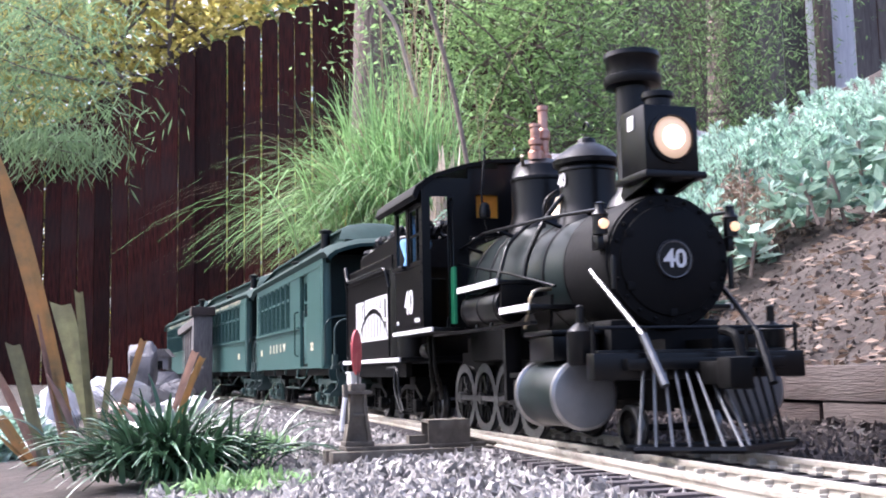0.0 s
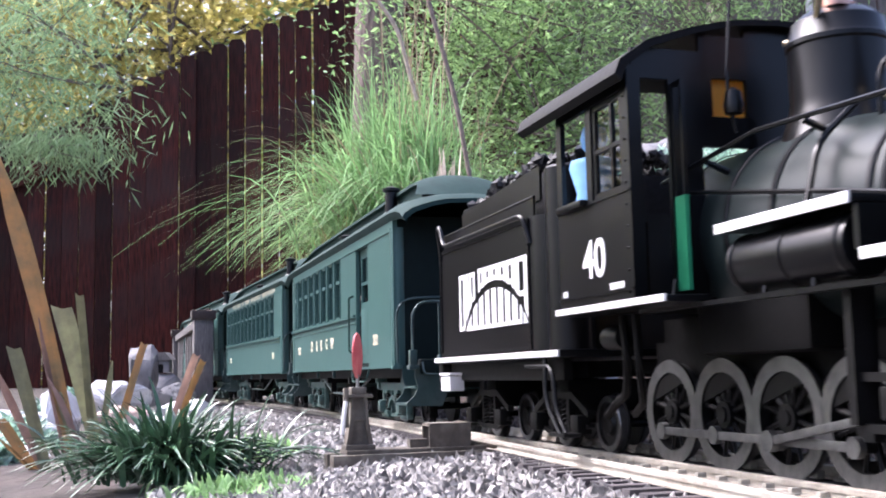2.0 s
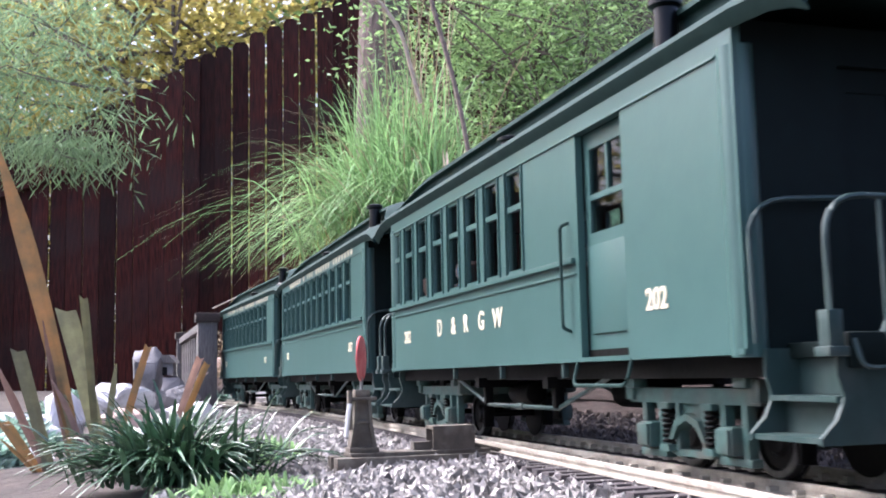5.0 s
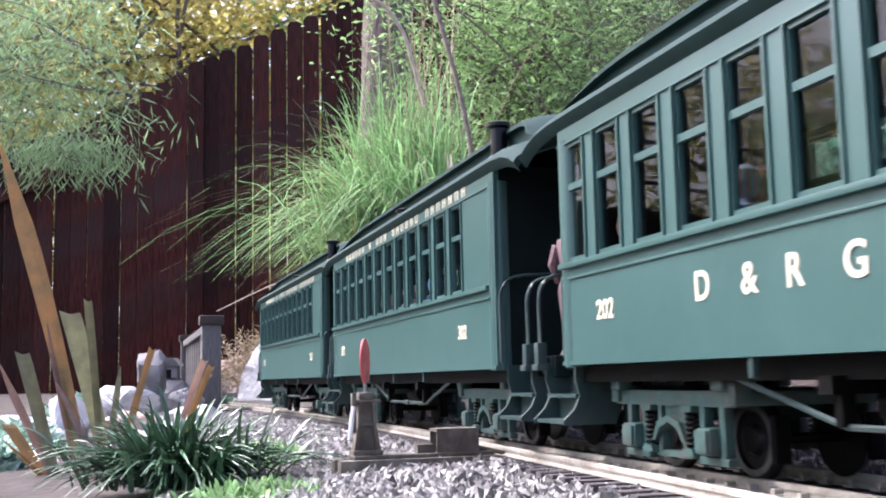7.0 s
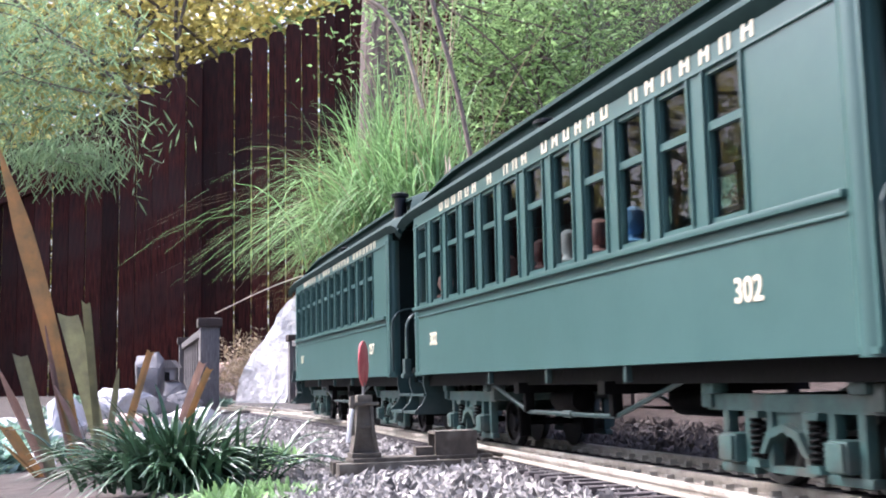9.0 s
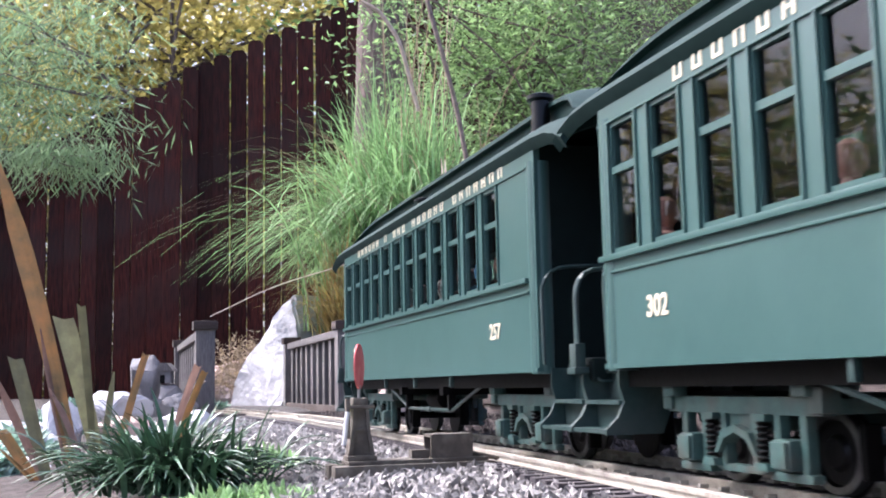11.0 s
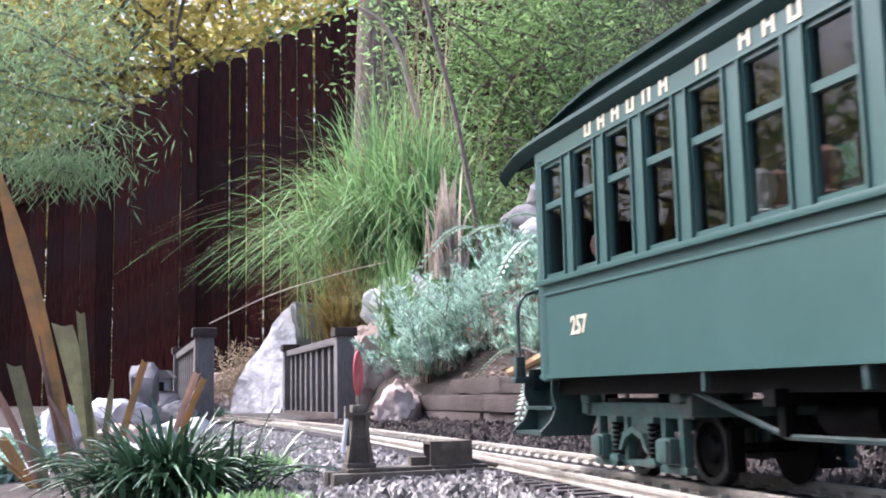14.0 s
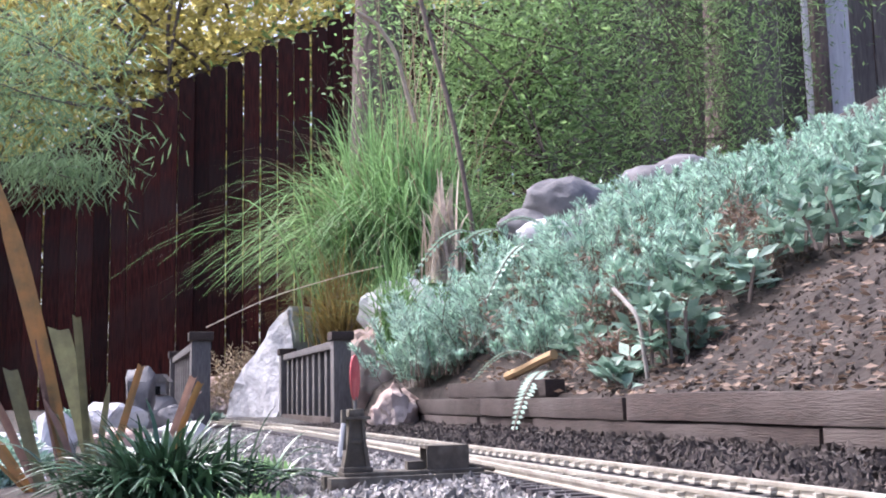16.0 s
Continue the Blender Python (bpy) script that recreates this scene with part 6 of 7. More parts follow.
def fern(c, d, length, rise, drop, material, label, seed, leaflet=0.02):
    """A single arching frond with paired leaflets."""
    t = thing("fern_frond", Matrix.Translation(c), label, "fern", "fern fronds")
    side = Vector((-d.y, d.x, 0)).normalized()
    pts, V, F = [], [], []
    n = 26
    for i in range(n + 1):
        f = i / n
        pts.append(d * length * f + Vector((0, 0, rise * math.sin(math.pi * min(1, f * 1.1)) - drop * f * f)))
    for i in range(2, n):
        f = i / n
        w = leaflet * math.sin(math.pi * min(1.0, 0.15 + 0.85 * f)) + 0.002
        ax = (pts[i + 1] - pts[i]).normalized()
        for s in (-1, 1):
            leaf(V, F, pts[i], (side * s + ax * 0.35).normalized(), side.cross(ax).normalized(), w, max(leaflet * 0.34, length / n * 1.05))
    raw("foliage", V, F, material, t)
    part("stalk", tube(bmesh.new(), pts, 0.0012, 5), TWIG, t)
    return t


def flax():
    """Upright sword leaves, several cut off square, growing from one base."""
    t = thing("flax_plant", pose(-0.31, 0.92, -0.03), "tall olive and bronze sword-leaved flax, some leaves cut square", "plant")
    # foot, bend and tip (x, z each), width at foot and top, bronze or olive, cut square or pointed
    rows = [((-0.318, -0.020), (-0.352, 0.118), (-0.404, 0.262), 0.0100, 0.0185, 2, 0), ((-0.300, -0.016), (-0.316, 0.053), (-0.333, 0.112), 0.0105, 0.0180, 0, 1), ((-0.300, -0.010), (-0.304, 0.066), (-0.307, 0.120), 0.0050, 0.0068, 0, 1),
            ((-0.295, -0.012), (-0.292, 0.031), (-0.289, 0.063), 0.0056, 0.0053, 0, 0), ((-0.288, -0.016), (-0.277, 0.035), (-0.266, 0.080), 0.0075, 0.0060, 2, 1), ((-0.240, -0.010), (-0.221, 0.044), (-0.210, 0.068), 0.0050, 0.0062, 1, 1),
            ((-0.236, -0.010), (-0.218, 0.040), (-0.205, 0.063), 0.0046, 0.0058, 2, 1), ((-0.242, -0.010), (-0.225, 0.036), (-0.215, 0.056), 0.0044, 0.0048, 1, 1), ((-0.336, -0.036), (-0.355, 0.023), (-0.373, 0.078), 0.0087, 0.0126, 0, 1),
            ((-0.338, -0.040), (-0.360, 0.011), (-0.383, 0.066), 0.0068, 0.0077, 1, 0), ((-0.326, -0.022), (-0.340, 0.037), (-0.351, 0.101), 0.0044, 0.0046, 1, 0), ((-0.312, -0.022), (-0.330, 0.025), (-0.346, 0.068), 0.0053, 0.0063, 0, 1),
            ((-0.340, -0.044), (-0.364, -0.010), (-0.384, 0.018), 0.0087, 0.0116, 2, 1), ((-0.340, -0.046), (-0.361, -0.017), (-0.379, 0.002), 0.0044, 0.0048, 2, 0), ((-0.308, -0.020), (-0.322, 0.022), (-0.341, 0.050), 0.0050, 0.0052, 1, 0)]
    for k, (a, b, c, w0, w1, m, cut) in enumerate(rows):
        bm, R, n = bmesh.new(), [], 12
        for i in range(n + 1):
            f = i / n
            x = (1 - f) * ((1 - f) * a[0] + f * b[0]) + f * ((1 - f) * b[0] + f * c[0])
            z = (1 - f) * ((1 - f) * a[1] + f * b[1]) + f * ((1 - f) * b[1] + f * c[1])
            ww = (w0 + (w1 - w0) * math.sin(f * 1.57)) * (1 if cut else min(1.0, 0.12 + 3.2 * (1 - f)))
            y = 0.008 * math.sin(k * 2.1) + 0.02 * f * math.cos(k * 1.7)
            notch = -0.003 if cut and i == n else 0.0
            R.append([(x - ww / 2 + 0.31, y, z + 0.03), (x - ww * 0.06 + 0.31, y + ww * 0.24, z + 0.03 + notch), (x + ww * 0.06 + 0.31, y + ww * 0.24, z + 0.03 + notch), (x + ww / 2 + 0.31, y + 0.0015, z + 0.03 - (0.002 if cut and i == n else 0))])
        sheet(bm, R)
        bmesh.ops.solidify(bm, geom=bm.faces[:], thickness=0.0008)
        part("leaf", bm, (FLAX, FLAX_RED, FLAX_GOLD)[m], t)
    return t


def strap_clump(c, n, seed):
    """A dense low clump of narrow glossy arching leaves, each its own piece."""
    rnd = random.Random(seed)
    t = thing("strap_leaf_clump", Matrix.Translation(c), "dark green strappy grass clump with pale highlights", "plant")
    shapes = []
    for j in range(9):
        V, F, m = [], [], 9
        reach, high, droop, w = 0.026 + 0.0045 * j, 0.066 - 0.0036 * j, 0.20 + 0.085 * j, 0.0046 + 0.0003 * (j % 3)
        for i in range(m + 1):
            f = i / m
            x, z = reach * f ** 1.5 * 1.25, high * (1.25 * f - droop * 1.2 * f ** 3)
            ww = w * (1 - 0.85 * f ** 3) * 0.5
            V += [(x, -ww, z), (x - 0.0002, 0, z - ww * 0.55), (x, ww, z)]
            if i:
                q = 3 * i
                F += [(q - 3, q - 2, q + 1, q), (q - 2, q - 1, q + 2, q + 1)]
        shapes.append((V, F))
    made = []
    for k in range(n):
        j = min(8, int(9 * rnd.random() ** 0.8))
        a, d = rnd.uniform(0, 360), abs(rnd.gauss(0, 0.020))
        ar = math.radians(a + rnd.uniform(-30, 30))
        m = pose(d * math.cos(ar) * 1.4, d * math.sin(ar), 0.0, rnd.uniform(-14, 14), rnd.uniform(-10, 8), a) @ Matrix.Scale(rnd.uniform(0.62, 0.95), 4)
        if len(made) <= j or k < 9:
            ob = raw("leaf", shapes[k % 9][0], shapes[k % 9][1], MONDO, t, True)
            made.append(ob)
            ob.matrix_basis = m
        else:
            again(made[j], m, t)
    V, F = [], []
    for k in range(420):
        W, G = shapes[rnd.randrange(9)]
        a, d = rnd.uniform(0, 360), abs(rnd.gauss(0, 0.018))
        ar = math.radians(a + rnd.uniform(-40, 40))
        m = pose(d * math.cos(ar) * 1.4, d * math.sin(ar), 0.0, rnd.uniform(-18, 18), rnd.uniform(-10, 14), a) @ Matrix.Scale(rnd.uniform(0.45, 0.82), 4)
        F += [tuple(i + len(V) for i in f) for f in G]
        V += [m @ Vector(v) for v in W]
    tagged(raw("leaf_mass", V, F, MONDO, t, True), kind="stuff")
    return t


def board_fence():
    t = thing("grey_fence", Matrix(), "weathered grey board fence with a few boards coloured sunlit, behind hanging vines", "fence")
    rnd = random.Random(9)
    b = None
    x = 0.7
    while x < 3.6:
        m = pose(x, 6.4 + rnd.uniform(-0.01, 0.01), 0.6, 0, 0, rnd.uniform(-2, 2))
        if b is None:
            b = [part("fence_board", box(-0.07, 0.07, -0.009, 0.009, 0, 2.5, 0.003), q, t) for q in (LIT_BOARD, DARK_BOARD)]
            b[0].matrix_basis, b[1].matrix_basis = pose(2.16, 6.425, 0.6), m
        else:
            # boards in this stretch take the sunlit colour
            again(b[0] if 2.18 < x < 2.52 else b[1], m)
        x += 0.147
    for px_ in (1.55, 2.32):
        part("fence_post", box(px_ - 0.04, px_ + 0.04, 6.28, 6.37, 0.5, 3.0, 0.004), BARK, t)
    return t


def ornament(c):
    """A small dark stone garden house with a pitched roof on a rock."""
    t = thing("garden_ornament", Matrix.Translation(c) @ Matrix.Scale(0.55, 4), "small grey stone house ornament among rocks", "ornament")
    part("body", box(-0.035, 0.035, -0.03, 0.03, 0, 0.055, 0.003), ROCK_GREY, t)
    bm = plate(bmesh.new(), [(-0.05, 0.052), (0.05, 0.052), (0.02, 0.085), (-0.02, 0.085)], -0.042, 0.042)
    part("roof", bm, GREY_WOOD, t)
    part("doorway", box(-0.012, 0.012, -0.0315, -0.029, 0.0, 0.035), SOOT, t)
    return t


def twig(name, pts, r, material, label, category):
    ob = part(name, tube(bmesh.new(), bent(pts), r, 7), material)
    return tagged(ob, label, category)


def litter(n, seed):
    """Fallen leaves lying on the bank."""
    rnd = random.Random(seed)
    V, F = [], []
    for _ in range(n):
        p, u = 0.58 + 0.45 * rnd.random() ** 1.5, rnd.uniform(0.6, 1.9)
        d = away(rnd, 0.3)
        leaf(V, F, spot(p, u, lumpy(p, u) + 0.006), d, (away(rnd, 0.4) + Vector((0, 0, 1))).normalized(), rnd.uniform(0.008, 0.018), rnd.uniform(0.004, 0.008))
    return tagged(raw("leaf_litter", V, F, LITTER), "scattered dry brown fallen leaves", "leaf litter", kind="stuff")


# ---- the place ----
ground()
track()
retaining_wall()
bridge_side(0.162, 2.2, 3.1, "weathered grey slatted wooden bridge side with capped posts")
bridge_side(0.449, 2.2, 2.98, "weathered grey slatted wooden bridge side beside a pale rock")
switch_stand()
fence()

coach(1.5205, "202", [-0.2465 + 0.0419 * k for k in range(8)], (0.1265, 0.1805), False, 0.19, "dark green wooden combine coach with baggage door and eight windows", 10, 1, 0.561)
coach(2.194, "302", [-LEN / 2 + 0.0115 + 0.0285 + 0.0414 * k for k in range(12)], None, True, 0.235, "dark green wooden passenger coach with twelve windows and cream lettering", 18, 2)
coach(2.8405, "257", [-0.55 / 2 + 0.0115 + 0.0285 + 0.0406 * k for k in range(12)], None, True, 0.235, "dark green wooden passenger coach, last of the train", 18, 3, 0.55)
locomotive()
tender()

# plants, rocks and ornaments, nearest first
for k, (x, y, q) in enumerate([(-0.425, 1.02, 0.022), (-0.455, 1.07, 0.026), (-0.495, 1.13, 0.028)]):
    shrub("low_shrub", (x, y, -0.035), (q, q, q * 1.2), 34, 26, 0.014, 0.006, SILVER, "low pale green plant among white rocks", "shrub", 110 + k)
strap_clump((-0.185, 0.72, -0.019), 290, 11)
tuft("ground_cover", (-0.122, 0.655, -0.026), 420, 0.022, 0.026, 0.0035, GRASS, "low bright green ground cover tuft", "plant", 14, 0.5, 0.02, 0.5)
tuft("ground_cover", (-0.158, 0.85, -0.022), 240, 0.034, 0.022, 0.004, GRASS, "low bright green ground cover tuft in gravel", "plant", 15, 0.5, 0.02, 0.5)
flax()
for k, (x, y, z, s, m, lab) in enumerate([(-0.540, 1.50, -0.012, (0.030, 0.05, 0.055), ROCK, "white-grey rock beside the flax"), (-0.497, 1.62, 0.020, (0.055, 0.05, 0.034), ROCK, "pale rock in a small pile"), (-0.435, 1.45, -0.020, (0.075, 0.05, 0.034), ROCK_PINK, "pinkish flat rock beside the gravel"),
                                         (-0.622, 2.2, 0.055, (0.036, 0.05, 0.075), ROCK_GREY, "dark upright rock behind the flax"), (-0.610, 1.60, -0.035, (0.06, 0.06, 0.04), ROCK, "pale rock in a small pile"), (-0.375, 1.55, 0.0, (0.045, 0.04, 0.022), ROCK, "pale flat rock beside the track bed"), (-0.53, 2.1, 0.010, (0.05, 0.04, 0.03), ROCK_GREY, "grey rock beside the track bed")]):
    slab("rock", (x, y, z), s, m, lab, 40 + k, k * 1.3, 20, "rocks behind the flax")
ornament((-0.662, 2.5, 0.062))
slab("rock", (-0.665, 2.5, 0.02), (0.06, 0.05, 0.05), ROCK_GREY, "dark rock under the small stone house", 61, 0.4)
for k, (x, y, z, q) in enumerate([(-0.445, 1.10, -0.040, 0.036), (-0.500, 1.20, -0.038, 0.040), (-0.39, 1.12, -0.046, 0.028), (-0.36, 1.36, -0.03, 0.04), (-0.315, 1.48, -0.028, 0.034), (-0.53, 1.36, -0.03, 0.045), (-0.585, 1.45, -0.02, 0.05)]):
    slab("rock", (x, y, z), (q * 1.3, q, q * 0.75), ROCK, "white-grey rock beside the flax", 64 + k, k * 0.9, 20, "rocks behind the flax")
for k, (x, y, s) in enumerate([(-0.80, 2.35, 0.05), (-1.05, 3.0, 0.07), (-0.70, 1.9, 0.05), (-0.50, 1.24, 0.04), (-0.56, 1.35, 0.05), (-0.47, 1.12, 0.03), (-0.62, 2.7, 0.045)]):
    shrub("low_shrub", (x, y, hill(NRM.x * x + NRM.y * y, ALONG.x * x + ALONG.y * y) - 0.01), (s, s, s * 0.8), 60, 40, 0.022 + s * 0.05, 0.008 + s * 0.02, BROAD, "low dark green shrub below the fence", "shrub", 50 + k)
shrub("dry_shrub", (-0.60, 3.25, 0.02), (0.16, 0.12, 0.20), 130, 30, 0.025, 0.004, STRAW, "dry brownish tangled shrub beside the bridge", "shrub", 58)
sill = timber("bridge_sill", None, 2.15, 2.19, -0.03, -0.004, 0.08, 0.40, 21)
tagged(sill, "dark timber sill under the end of the bridge", "timber")

leaning_slab(spot(0.418, 3.12, -0.03), "large pale grey angular rock leaning by the bridge", 3)
rock("rock", spot(0.40, 3.75, 0.04), (0.16, 0.10, 0.10), ROCK_PINK, "brown boulder behind the bridge", 7, 0.2)
rock("rock", spot(0.505, 1.99, 0.008), (0.046, 0.055, 0.055), ROCK_PINK, "pinkish brown rock at the end of the timbers", 5)
rock("rock", spot(0.60, 2.55, 0.12), (0.09, 0.08, 0.11), ROCK_PINK, "pinkish rock below the grass", 6)
rock("rock", spot(0.68, 2.6, 0.22), (0.10, 0.08, 0.12), ROCK, "pale grey rock behind the sedge", 12)
for k, (p, u, z, s) in enumerate([(0.94, 2.32, 0.46, 0.085), (1.02, 2.32, 0.515, 0.115), (1.12, 2.38, 0.52, 0.10), (1.22, 2.28, 0.565, 0.085), (1.30, 2.34, 0.58, 0.085), (0.92, 2.20, 0.415, 0.075), (1.05, 2.22, 0.45, 0.085), (1.13, 2.26, 0.50, 0.07), (1.40, 2.45, 0.63, 0.09)]):
    rock("boulder", spot(p, u, z - 0.025), (s * 1.05, s * 0.75, s * 0.55), ROCK_GREY if k != 5 else ROCK, "grey rounded boulder in a low stone row", 9 + k, k * 0.7, 0.15, False, 4, "row of boulders")

tuft("fountain_grass", spot(0.79, 3.02, 0.20), 2700, 1.02, 0.66, 0.0070, GRASS, "large bright green fountain grass clump with dry seed stalks", "grass", 13, 0.62, 0.085, 0.45, 260, STRAW, Vector((-1, -0.2, 0)), 9, 1.45)
tuft("seed_stalk_clump", spot(0.84, 3.05, 0.22), 26, 1.42, 0.45, 0.007, STRAW, "tall dry pale seed stalks in the grass", "grass", 16, 0.12, 0.05, 0.7, blades_n=9)
tuft("bronze_sedge", spot(0.555, 2.72, 0.11), 420, 0.44, 0.32, 0.0050, BRONZE, "bronze and yellow sedge tuft over the rock", "grass", 17, 0.5, 0.025, 0.4, 60, STRAW, Vector((-1, 0.3, 0)))
tuft("green_sedge", spot(0.62, 2.40, 0.13), 320, 0.36, 0.26, 0.0045, GRASS, "green sedge tuft with yellow tips", "grass", 18, 0.45, 0.02, 0.4)
tuft("dead_leaf_stub", spot(0.79, 2.58, 0.33), 90, 0.34, 0.07, 0.013, DEADLEAF, "pale curled dead leaf stub", "plant", 19, 0.3, 0.02, 0.3)
for k, (p, u, s, n) in enumerate([(0.64, 2.02, (0.12, 0.12, 0.22), 190), (0.60, 2.10, (0.07, 0.07, 0.16), 90), (0.71, 1.9, (0.13, 0.13, 0.17), 120), (0.80, 1.72, (0.15, 0.15, 0.17), 170), (0.90, 1.62, (0.17, 0.17, 0.19), 200),
                                 (1.04, 1.60, (0.18, 0.18, 0.20), 220), (1.18, 1.62, (0.19, 0.19, 0.20), 220), (1.34, 1.66, (0.2, 0.2, 0.20), 200), (0.80, 1.98, (0.15, 0.15, 0.19), 120), (1.0, 1.86, (0.16, 0.16, 0.14), 130), (1.2, 1.9, (0.2, 0.2, 0.15), 140), (1.5, 1.8, (0.22, 0.22, 0.22), 160), (0.68, 1.6, (0.09, 0.09, 0.11), 70), (0.76, 1.5, (0.1, 0.1, 0.12), 80), (0.86, 1.42, (0.11, 0.11, 0.13), 90)]):
    sprays("artemisia", spot(p, u, lumpy(p, u) - 0.01), (s[0], s[1], s[2] * ramp(p, [(0.6, 1.0), (0.8, 0.92), (1.05, 0.66), (1.5, 0.52)])), int(n * 0.95), 105, 0.0175, 0.0028, SILVER, "silvery grey-green feathery artemisia shrub on the bank", "shrub", 20 + k)
for k, (p, u, s, n) in enumerate([(0.70, 1.30, (0.07, 0.06, 0.06), 9), (0.80, 1.26, (0.09, 0.08, 0.09), 14), (0.92, 1.22, (0.1, 0.09, 0.10), 20), (1.05, 1.22, (0.12, 0.1, 0.12), 26), (1.18, 1.28, (0.12, 0.1, 0.13), 24), (0.98, 1.02, (0.06, 0.06, 0.07), 12), (0.62, 1.24, (0.04, 0.04, 0.05), 6), (0.78, 1.9, (0.1, 0.1, 0.15), 12), (0.66, 1.42, (0.06, 0.06, 0.06), 12), (0.74, 1.36, (0.07, 0.07, 0.08), 14), (1.12, 1.1, (0.08, 0.08, 0.1), 16), (0.68, 1.2, (0.05, 0.05, 0.09), 9)]):
    shrub("broad_leaf_plant", spot(p, u, lumpy(p, u) - 0.005), s, int(n * 0.9), 13, 0.034, 0.017, BROAD, "trailing plant with oval dull green leaves on the bank", "plant", 70 + k)
for k, (p, u, s) in enumerate([(0.68, 1.74, 0.1), (0.76, 1.66, 0.1), (0.72, 1.44, 0.08), (0.86, 1.3, 0.09), (0.64, 1.34, 0.05), (0.80, 1.56, 0.11), (0.92, 1.44, 0.09), (0.78, 1.84, 0.12), (0.70, 1.24, 0.06)]):
    shrub("dead_twig_tangle", spot(p, u, lumpy(p, u) - 0.004), (s, s, s * 1.4), 60, 8, 0.016, 0.005, LITTER, "tangle of dry brown twigs and dead leaves", "shrub", 90 + k)
fern(spot(0.60, 1.44, 0.075), (-NRM * 0.7 - ALONG * 0.4).normalized(), 0.10, 0.010, 0.095, FROND, "hanging pale green fern frond over the timbers", 1, 0.018)
fern(spot(0.62, 1.5, 0.085), (ALONG * 0.5 - NRM * 0.5).normalized(), 0.14, 0.03, 0.02, FROND, "arching pale fern frond above the timbers", 2, 0.016)
fern(spot(0.80, 2.05, 0.36), (ALONG * 0.75 - NRM * 0.6).normalized(), 0.22, 0.04, 0.05, FROND, "curling silvery fern frond", 3, 0.026)
fern(spot(0.70, 1.62, 0.17), (-NRM * 0.9 + ALONG * 0.5).normalized(), 0.16, 0.05, 0.05, FROND, "arching pale fern frond on the bank", 6, 0.022)
fern(spot(0.76, 1.78, 0.26), (-NRM * 0.8 - ALONG * 0.2).normalized(), 0.17, 0.06, 0.06, FROND, "arching pale fern frond on the bank", 7, 0.024)
fern(spot(0.78, 2.12, 0.34), (ALONG * 0.6 - NRM * 0.8).normalized(), 0.24, 0.07, 0.07, FROND, "arching pale fern frond on the bank", 8, 0.028)
fern(spot(0.86, 2.0, 0.36), (ALONG * 0.3 - NRM).normalized(), 0.2, 0.05, 0.04, BROAD, "dark green fern frond", 4, 0.026)
twig("flower_stalk", [spot(0.885, 2.60, 0.36), spot(0.879, 2.607, 0.466), spot(0.833, 2.621, 0.783), spot(0.764, 2.642, 1.063), spot(0.730, 2.65, 1.26)], 0.0065, TWIG, "tall leaning brown flower stalk in the grass", "stalk")
twig("grass_plume", [spot(0.78, 2.80, 0.80), spot(0.731, 2.809, 1.005), spot(0.679, 2.825, 1.088), spot(0.629, 2.840, 1.119)], 0.006, DEADLEAF, "pale arching grass plume", "grass plume")
twig("straw_blade", [spot(0.600, 2.44, 0.352), spot(0.521, 2.455, 0.335), spot(0.344, 2.509, 0.285), spot(0.199, 2.553, 0.215)], 0.0013, DEADLEAF, "single long pale straw bending over the bridge", "straw")
twig("dead_branch", [spot(0.637, 1.217, 0.045), spot(0.632, 1.218, 0.09), spot(0.628, 1.22, 0.14), spot(0.621, 1.274, 0.180)], 0.0030, DEADWOOD, "pale bare dead branch on the bank", "branch")
twig("dry_husk", [spot(0.612, 1.46, 0.103), spot(0.604, 1.49, 0.096), spot(0.594, 1.54, 0.083), spot(0.590, 1.60, 0.074)], 0.0075, OCHRE, "ochre dry husk lying on the timber", "husk")
litter(1900, 5)

# distance
trunk("tree_trunk", (-0.42, 6.5, 0.6), 0.14, 4.5, (0.1, 0.2), "thick grey-brown tree trunk behind the grass", 3)
trunk("tree_trunk", (1.52, 5.6, 0.8), 0.075, 3.5, (0.05, 0.2), "brown tree trunk among the vines", 5)
board_fence()
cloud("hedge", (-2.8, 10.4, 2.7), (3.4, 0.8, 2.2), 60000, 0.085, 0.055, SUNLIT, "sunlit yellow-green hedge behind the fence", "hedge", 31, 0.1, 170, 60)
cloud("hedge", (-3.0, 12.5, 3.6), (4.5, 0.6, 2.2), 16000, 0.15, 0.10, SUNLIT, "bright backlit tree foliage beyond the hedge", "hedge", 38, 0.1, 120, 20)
cloud("hedge", (2.5, 9.6, 3.2), (3.2, 0.6, 1.6), 16000, 0.10, 0.05, VINE, "dense green hedge behind the garden", "hedge", 36, 0.1, 80, 30)
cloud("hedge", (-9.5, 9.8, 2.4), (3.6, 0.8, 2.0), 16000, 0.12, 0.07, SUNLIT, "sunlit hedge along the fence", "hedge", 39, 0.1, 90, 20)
cloud("hedge", (-9.5, 2.0, 1.4), (1.0, 5.5, 1.5), 16000, 0.14, 0.07, VINE, "tall green hedge closing the garden", "hedge", 41, 0.1, 90, 20)
cloud("feathery_branch", (-1.98, 4.6, 1.50), (0.50, 0.3, 0.33), 5200, 0.080, 0.008, NEEDLE, "pale green feathery branch hanging over the fence", "branch", 32, 0.8, 70, 26)
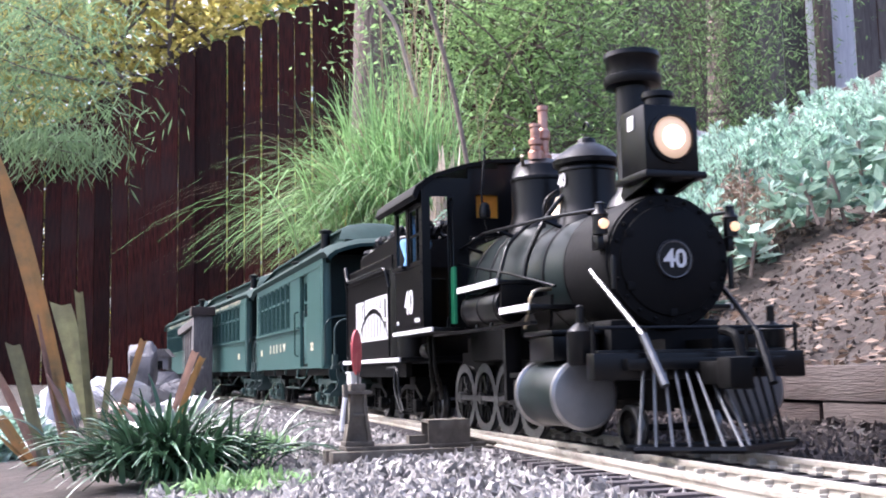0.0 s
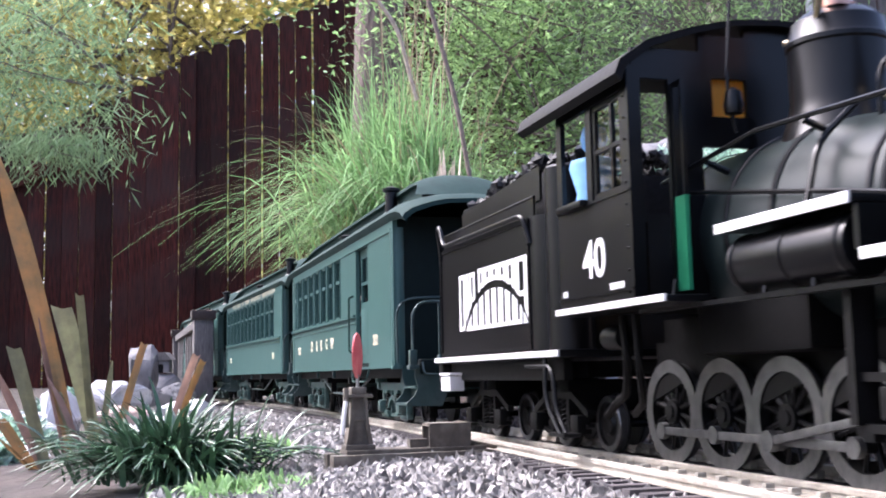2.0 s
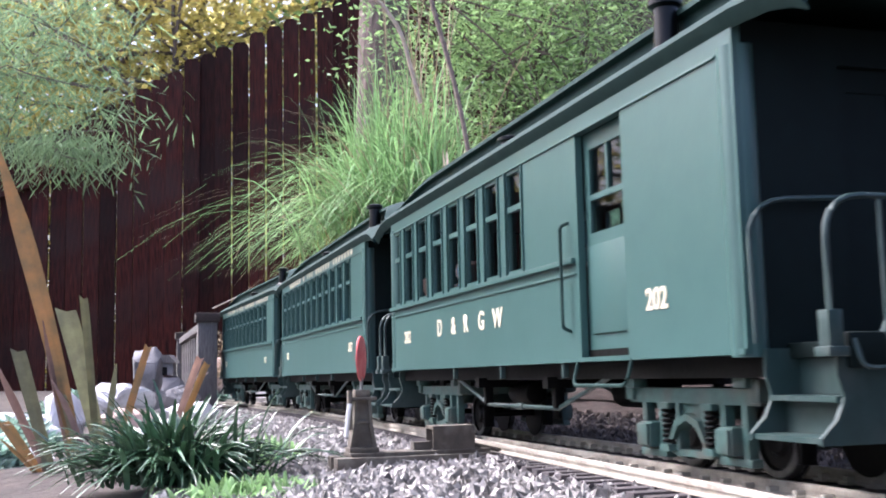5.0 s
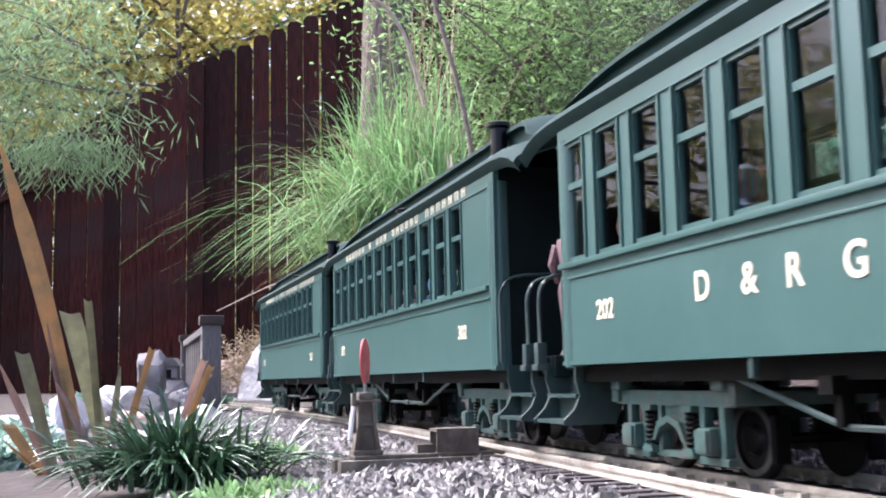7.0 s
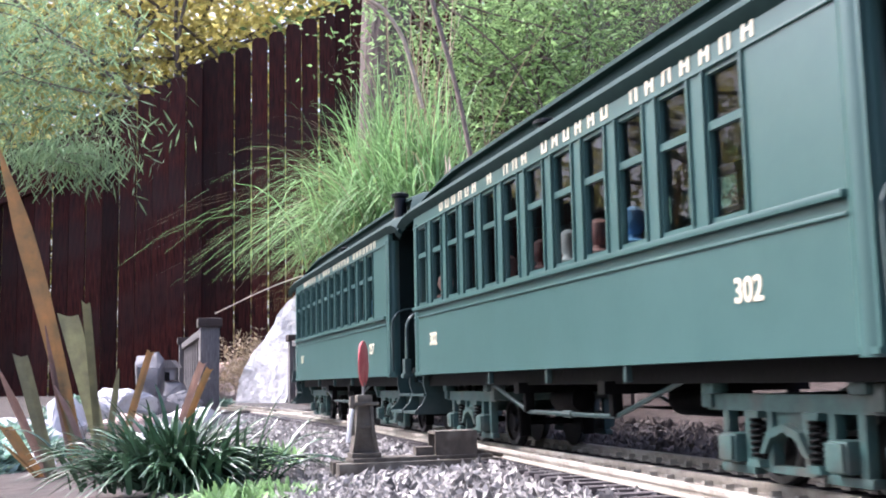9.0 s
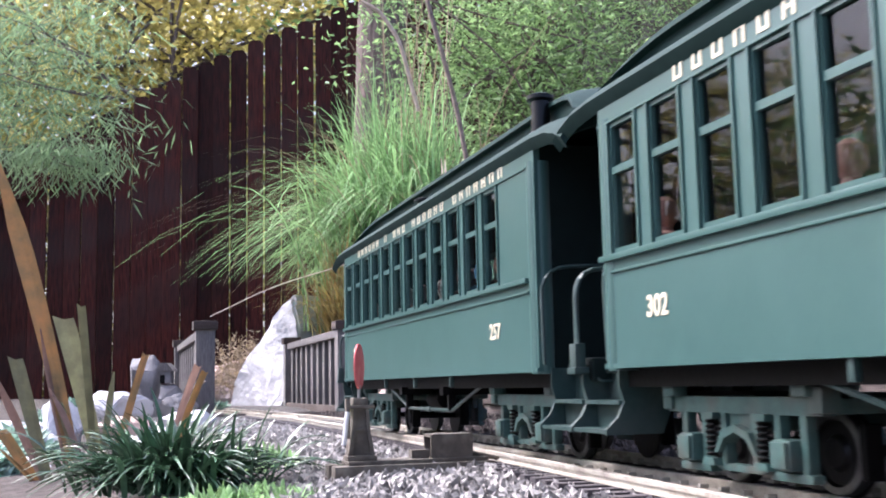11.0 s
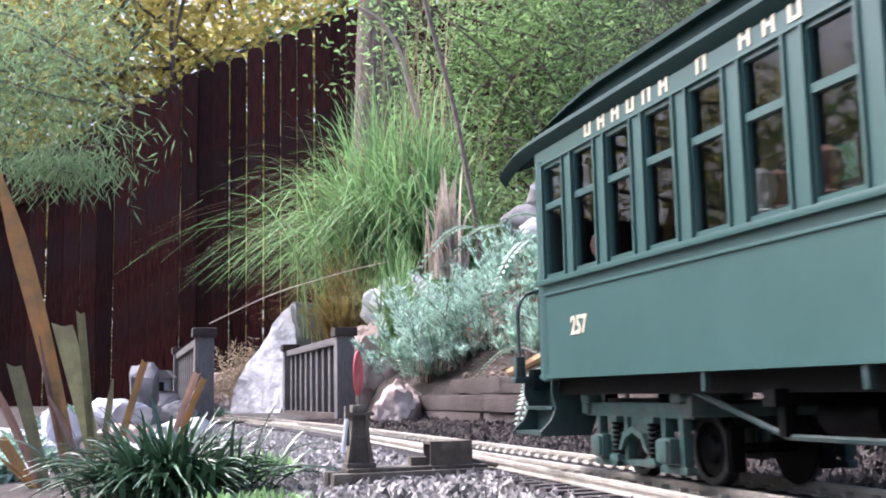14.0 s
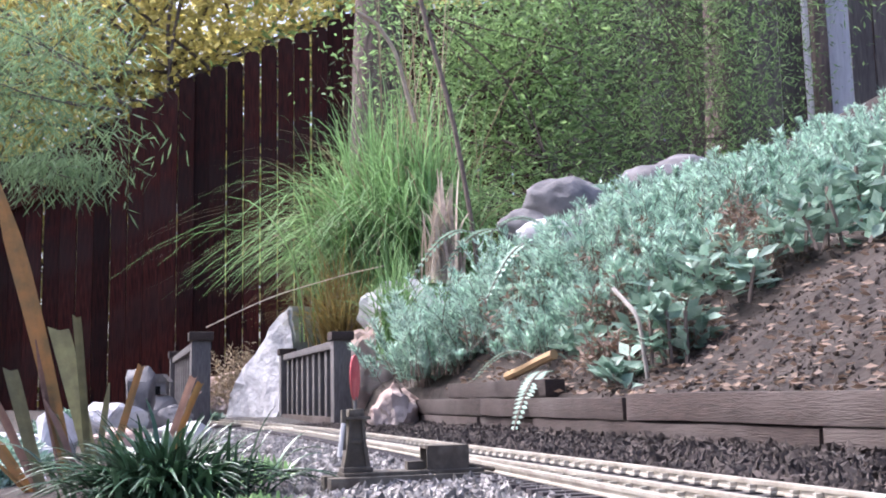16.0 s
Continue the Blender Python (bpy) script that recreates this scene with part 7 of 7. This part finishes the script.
cloud("feathery_branch", (-1.62, 4.4, 1.02), (0.22, 0.15, 0.09), 900, 0.08, 0.007, NEEDLE, "drooping feathery twig tips", "branch", 37, 1.2, 14, 8)
cloud("vine", (0.85, 4.9, 1.70), (0.75, 0.4, 0.7), 27000, 0.036, 0.0075, VINE, "hanging green vines and fine twigs", "vine", 33, 0.6, 90, 90)
cloud("vine", (1.75, 4.7, 2.05), (0.7, 0.3, 0.30), 2000, 0.05, 0.008, VINE, "thin green vine over the grey fence", "vine", 34, 0.7, 50, 90)
cloud("shrub_mass", (0.25, 4.6, 1.25), (0.5, 0.4, 0.5), 11000, 0.042, 0.013, VINE, "dark green leafy shrub behind the grass", "shrub", 35, 0.3, 50, 40)
pebbles("ballast", 62000, (0.02, 0.352, 0.15, 2.6), 0.0056, STONE, "loose grey broken ballast stones", 1)
pebbles("bark_mulch", 22000, (0.345, 0.545, 0.10, 2.3), 0.0066, CHIP, "dark brown bark chips and grit beside the timbers", 3, 0.3, 0.5)
pebbles("soil_crumbs", 9000, (0.58, 1.2, 0.3, 1.7), 0.0045, CLOD, "crumbly brown soil clods on the bank", 2)
pebbles("soil_clods", 600, (0.58, 1.2, 0.3, 1.7), 0.013, CLOD, "larger dry soil lumps on the bank", 4, 0.5)


def motions():
    """The train runs past; its wheels and rods turn with it."""
    slow = [0.5 * k for k in range(33)]
    fast = [0.1 * k for k in range(161)]
    for ob, o, base in MOVERS:
        walk(ob, [(t, rolling(o, base, t)) for t in slow])
    for ob, x, r in WHEELS:
        walk(ob, [(t, pose(x, 0, r, 0, math.degrees(run(t) / r), 0)) for t in fast])
    for ob, x, y, r, throw, back in RODS:
        rows = []
        for t in fast:
            a = run(t) / r
            px, pz = throw * math.cos(a), -throw * math.sin(a)
            if back:
                tilt = math.asin((0.0315 - r - pz) / back)
                rows.append((t, pose(x + px + back * math.cos(tilt), y, r + pz + back * math.sin(tilt), 0, -math.degrees(tilt), 0)))
            else:
                rows.append((t, pose(x + px, y, r + pz)))
        walk(ob, rows)


motions()
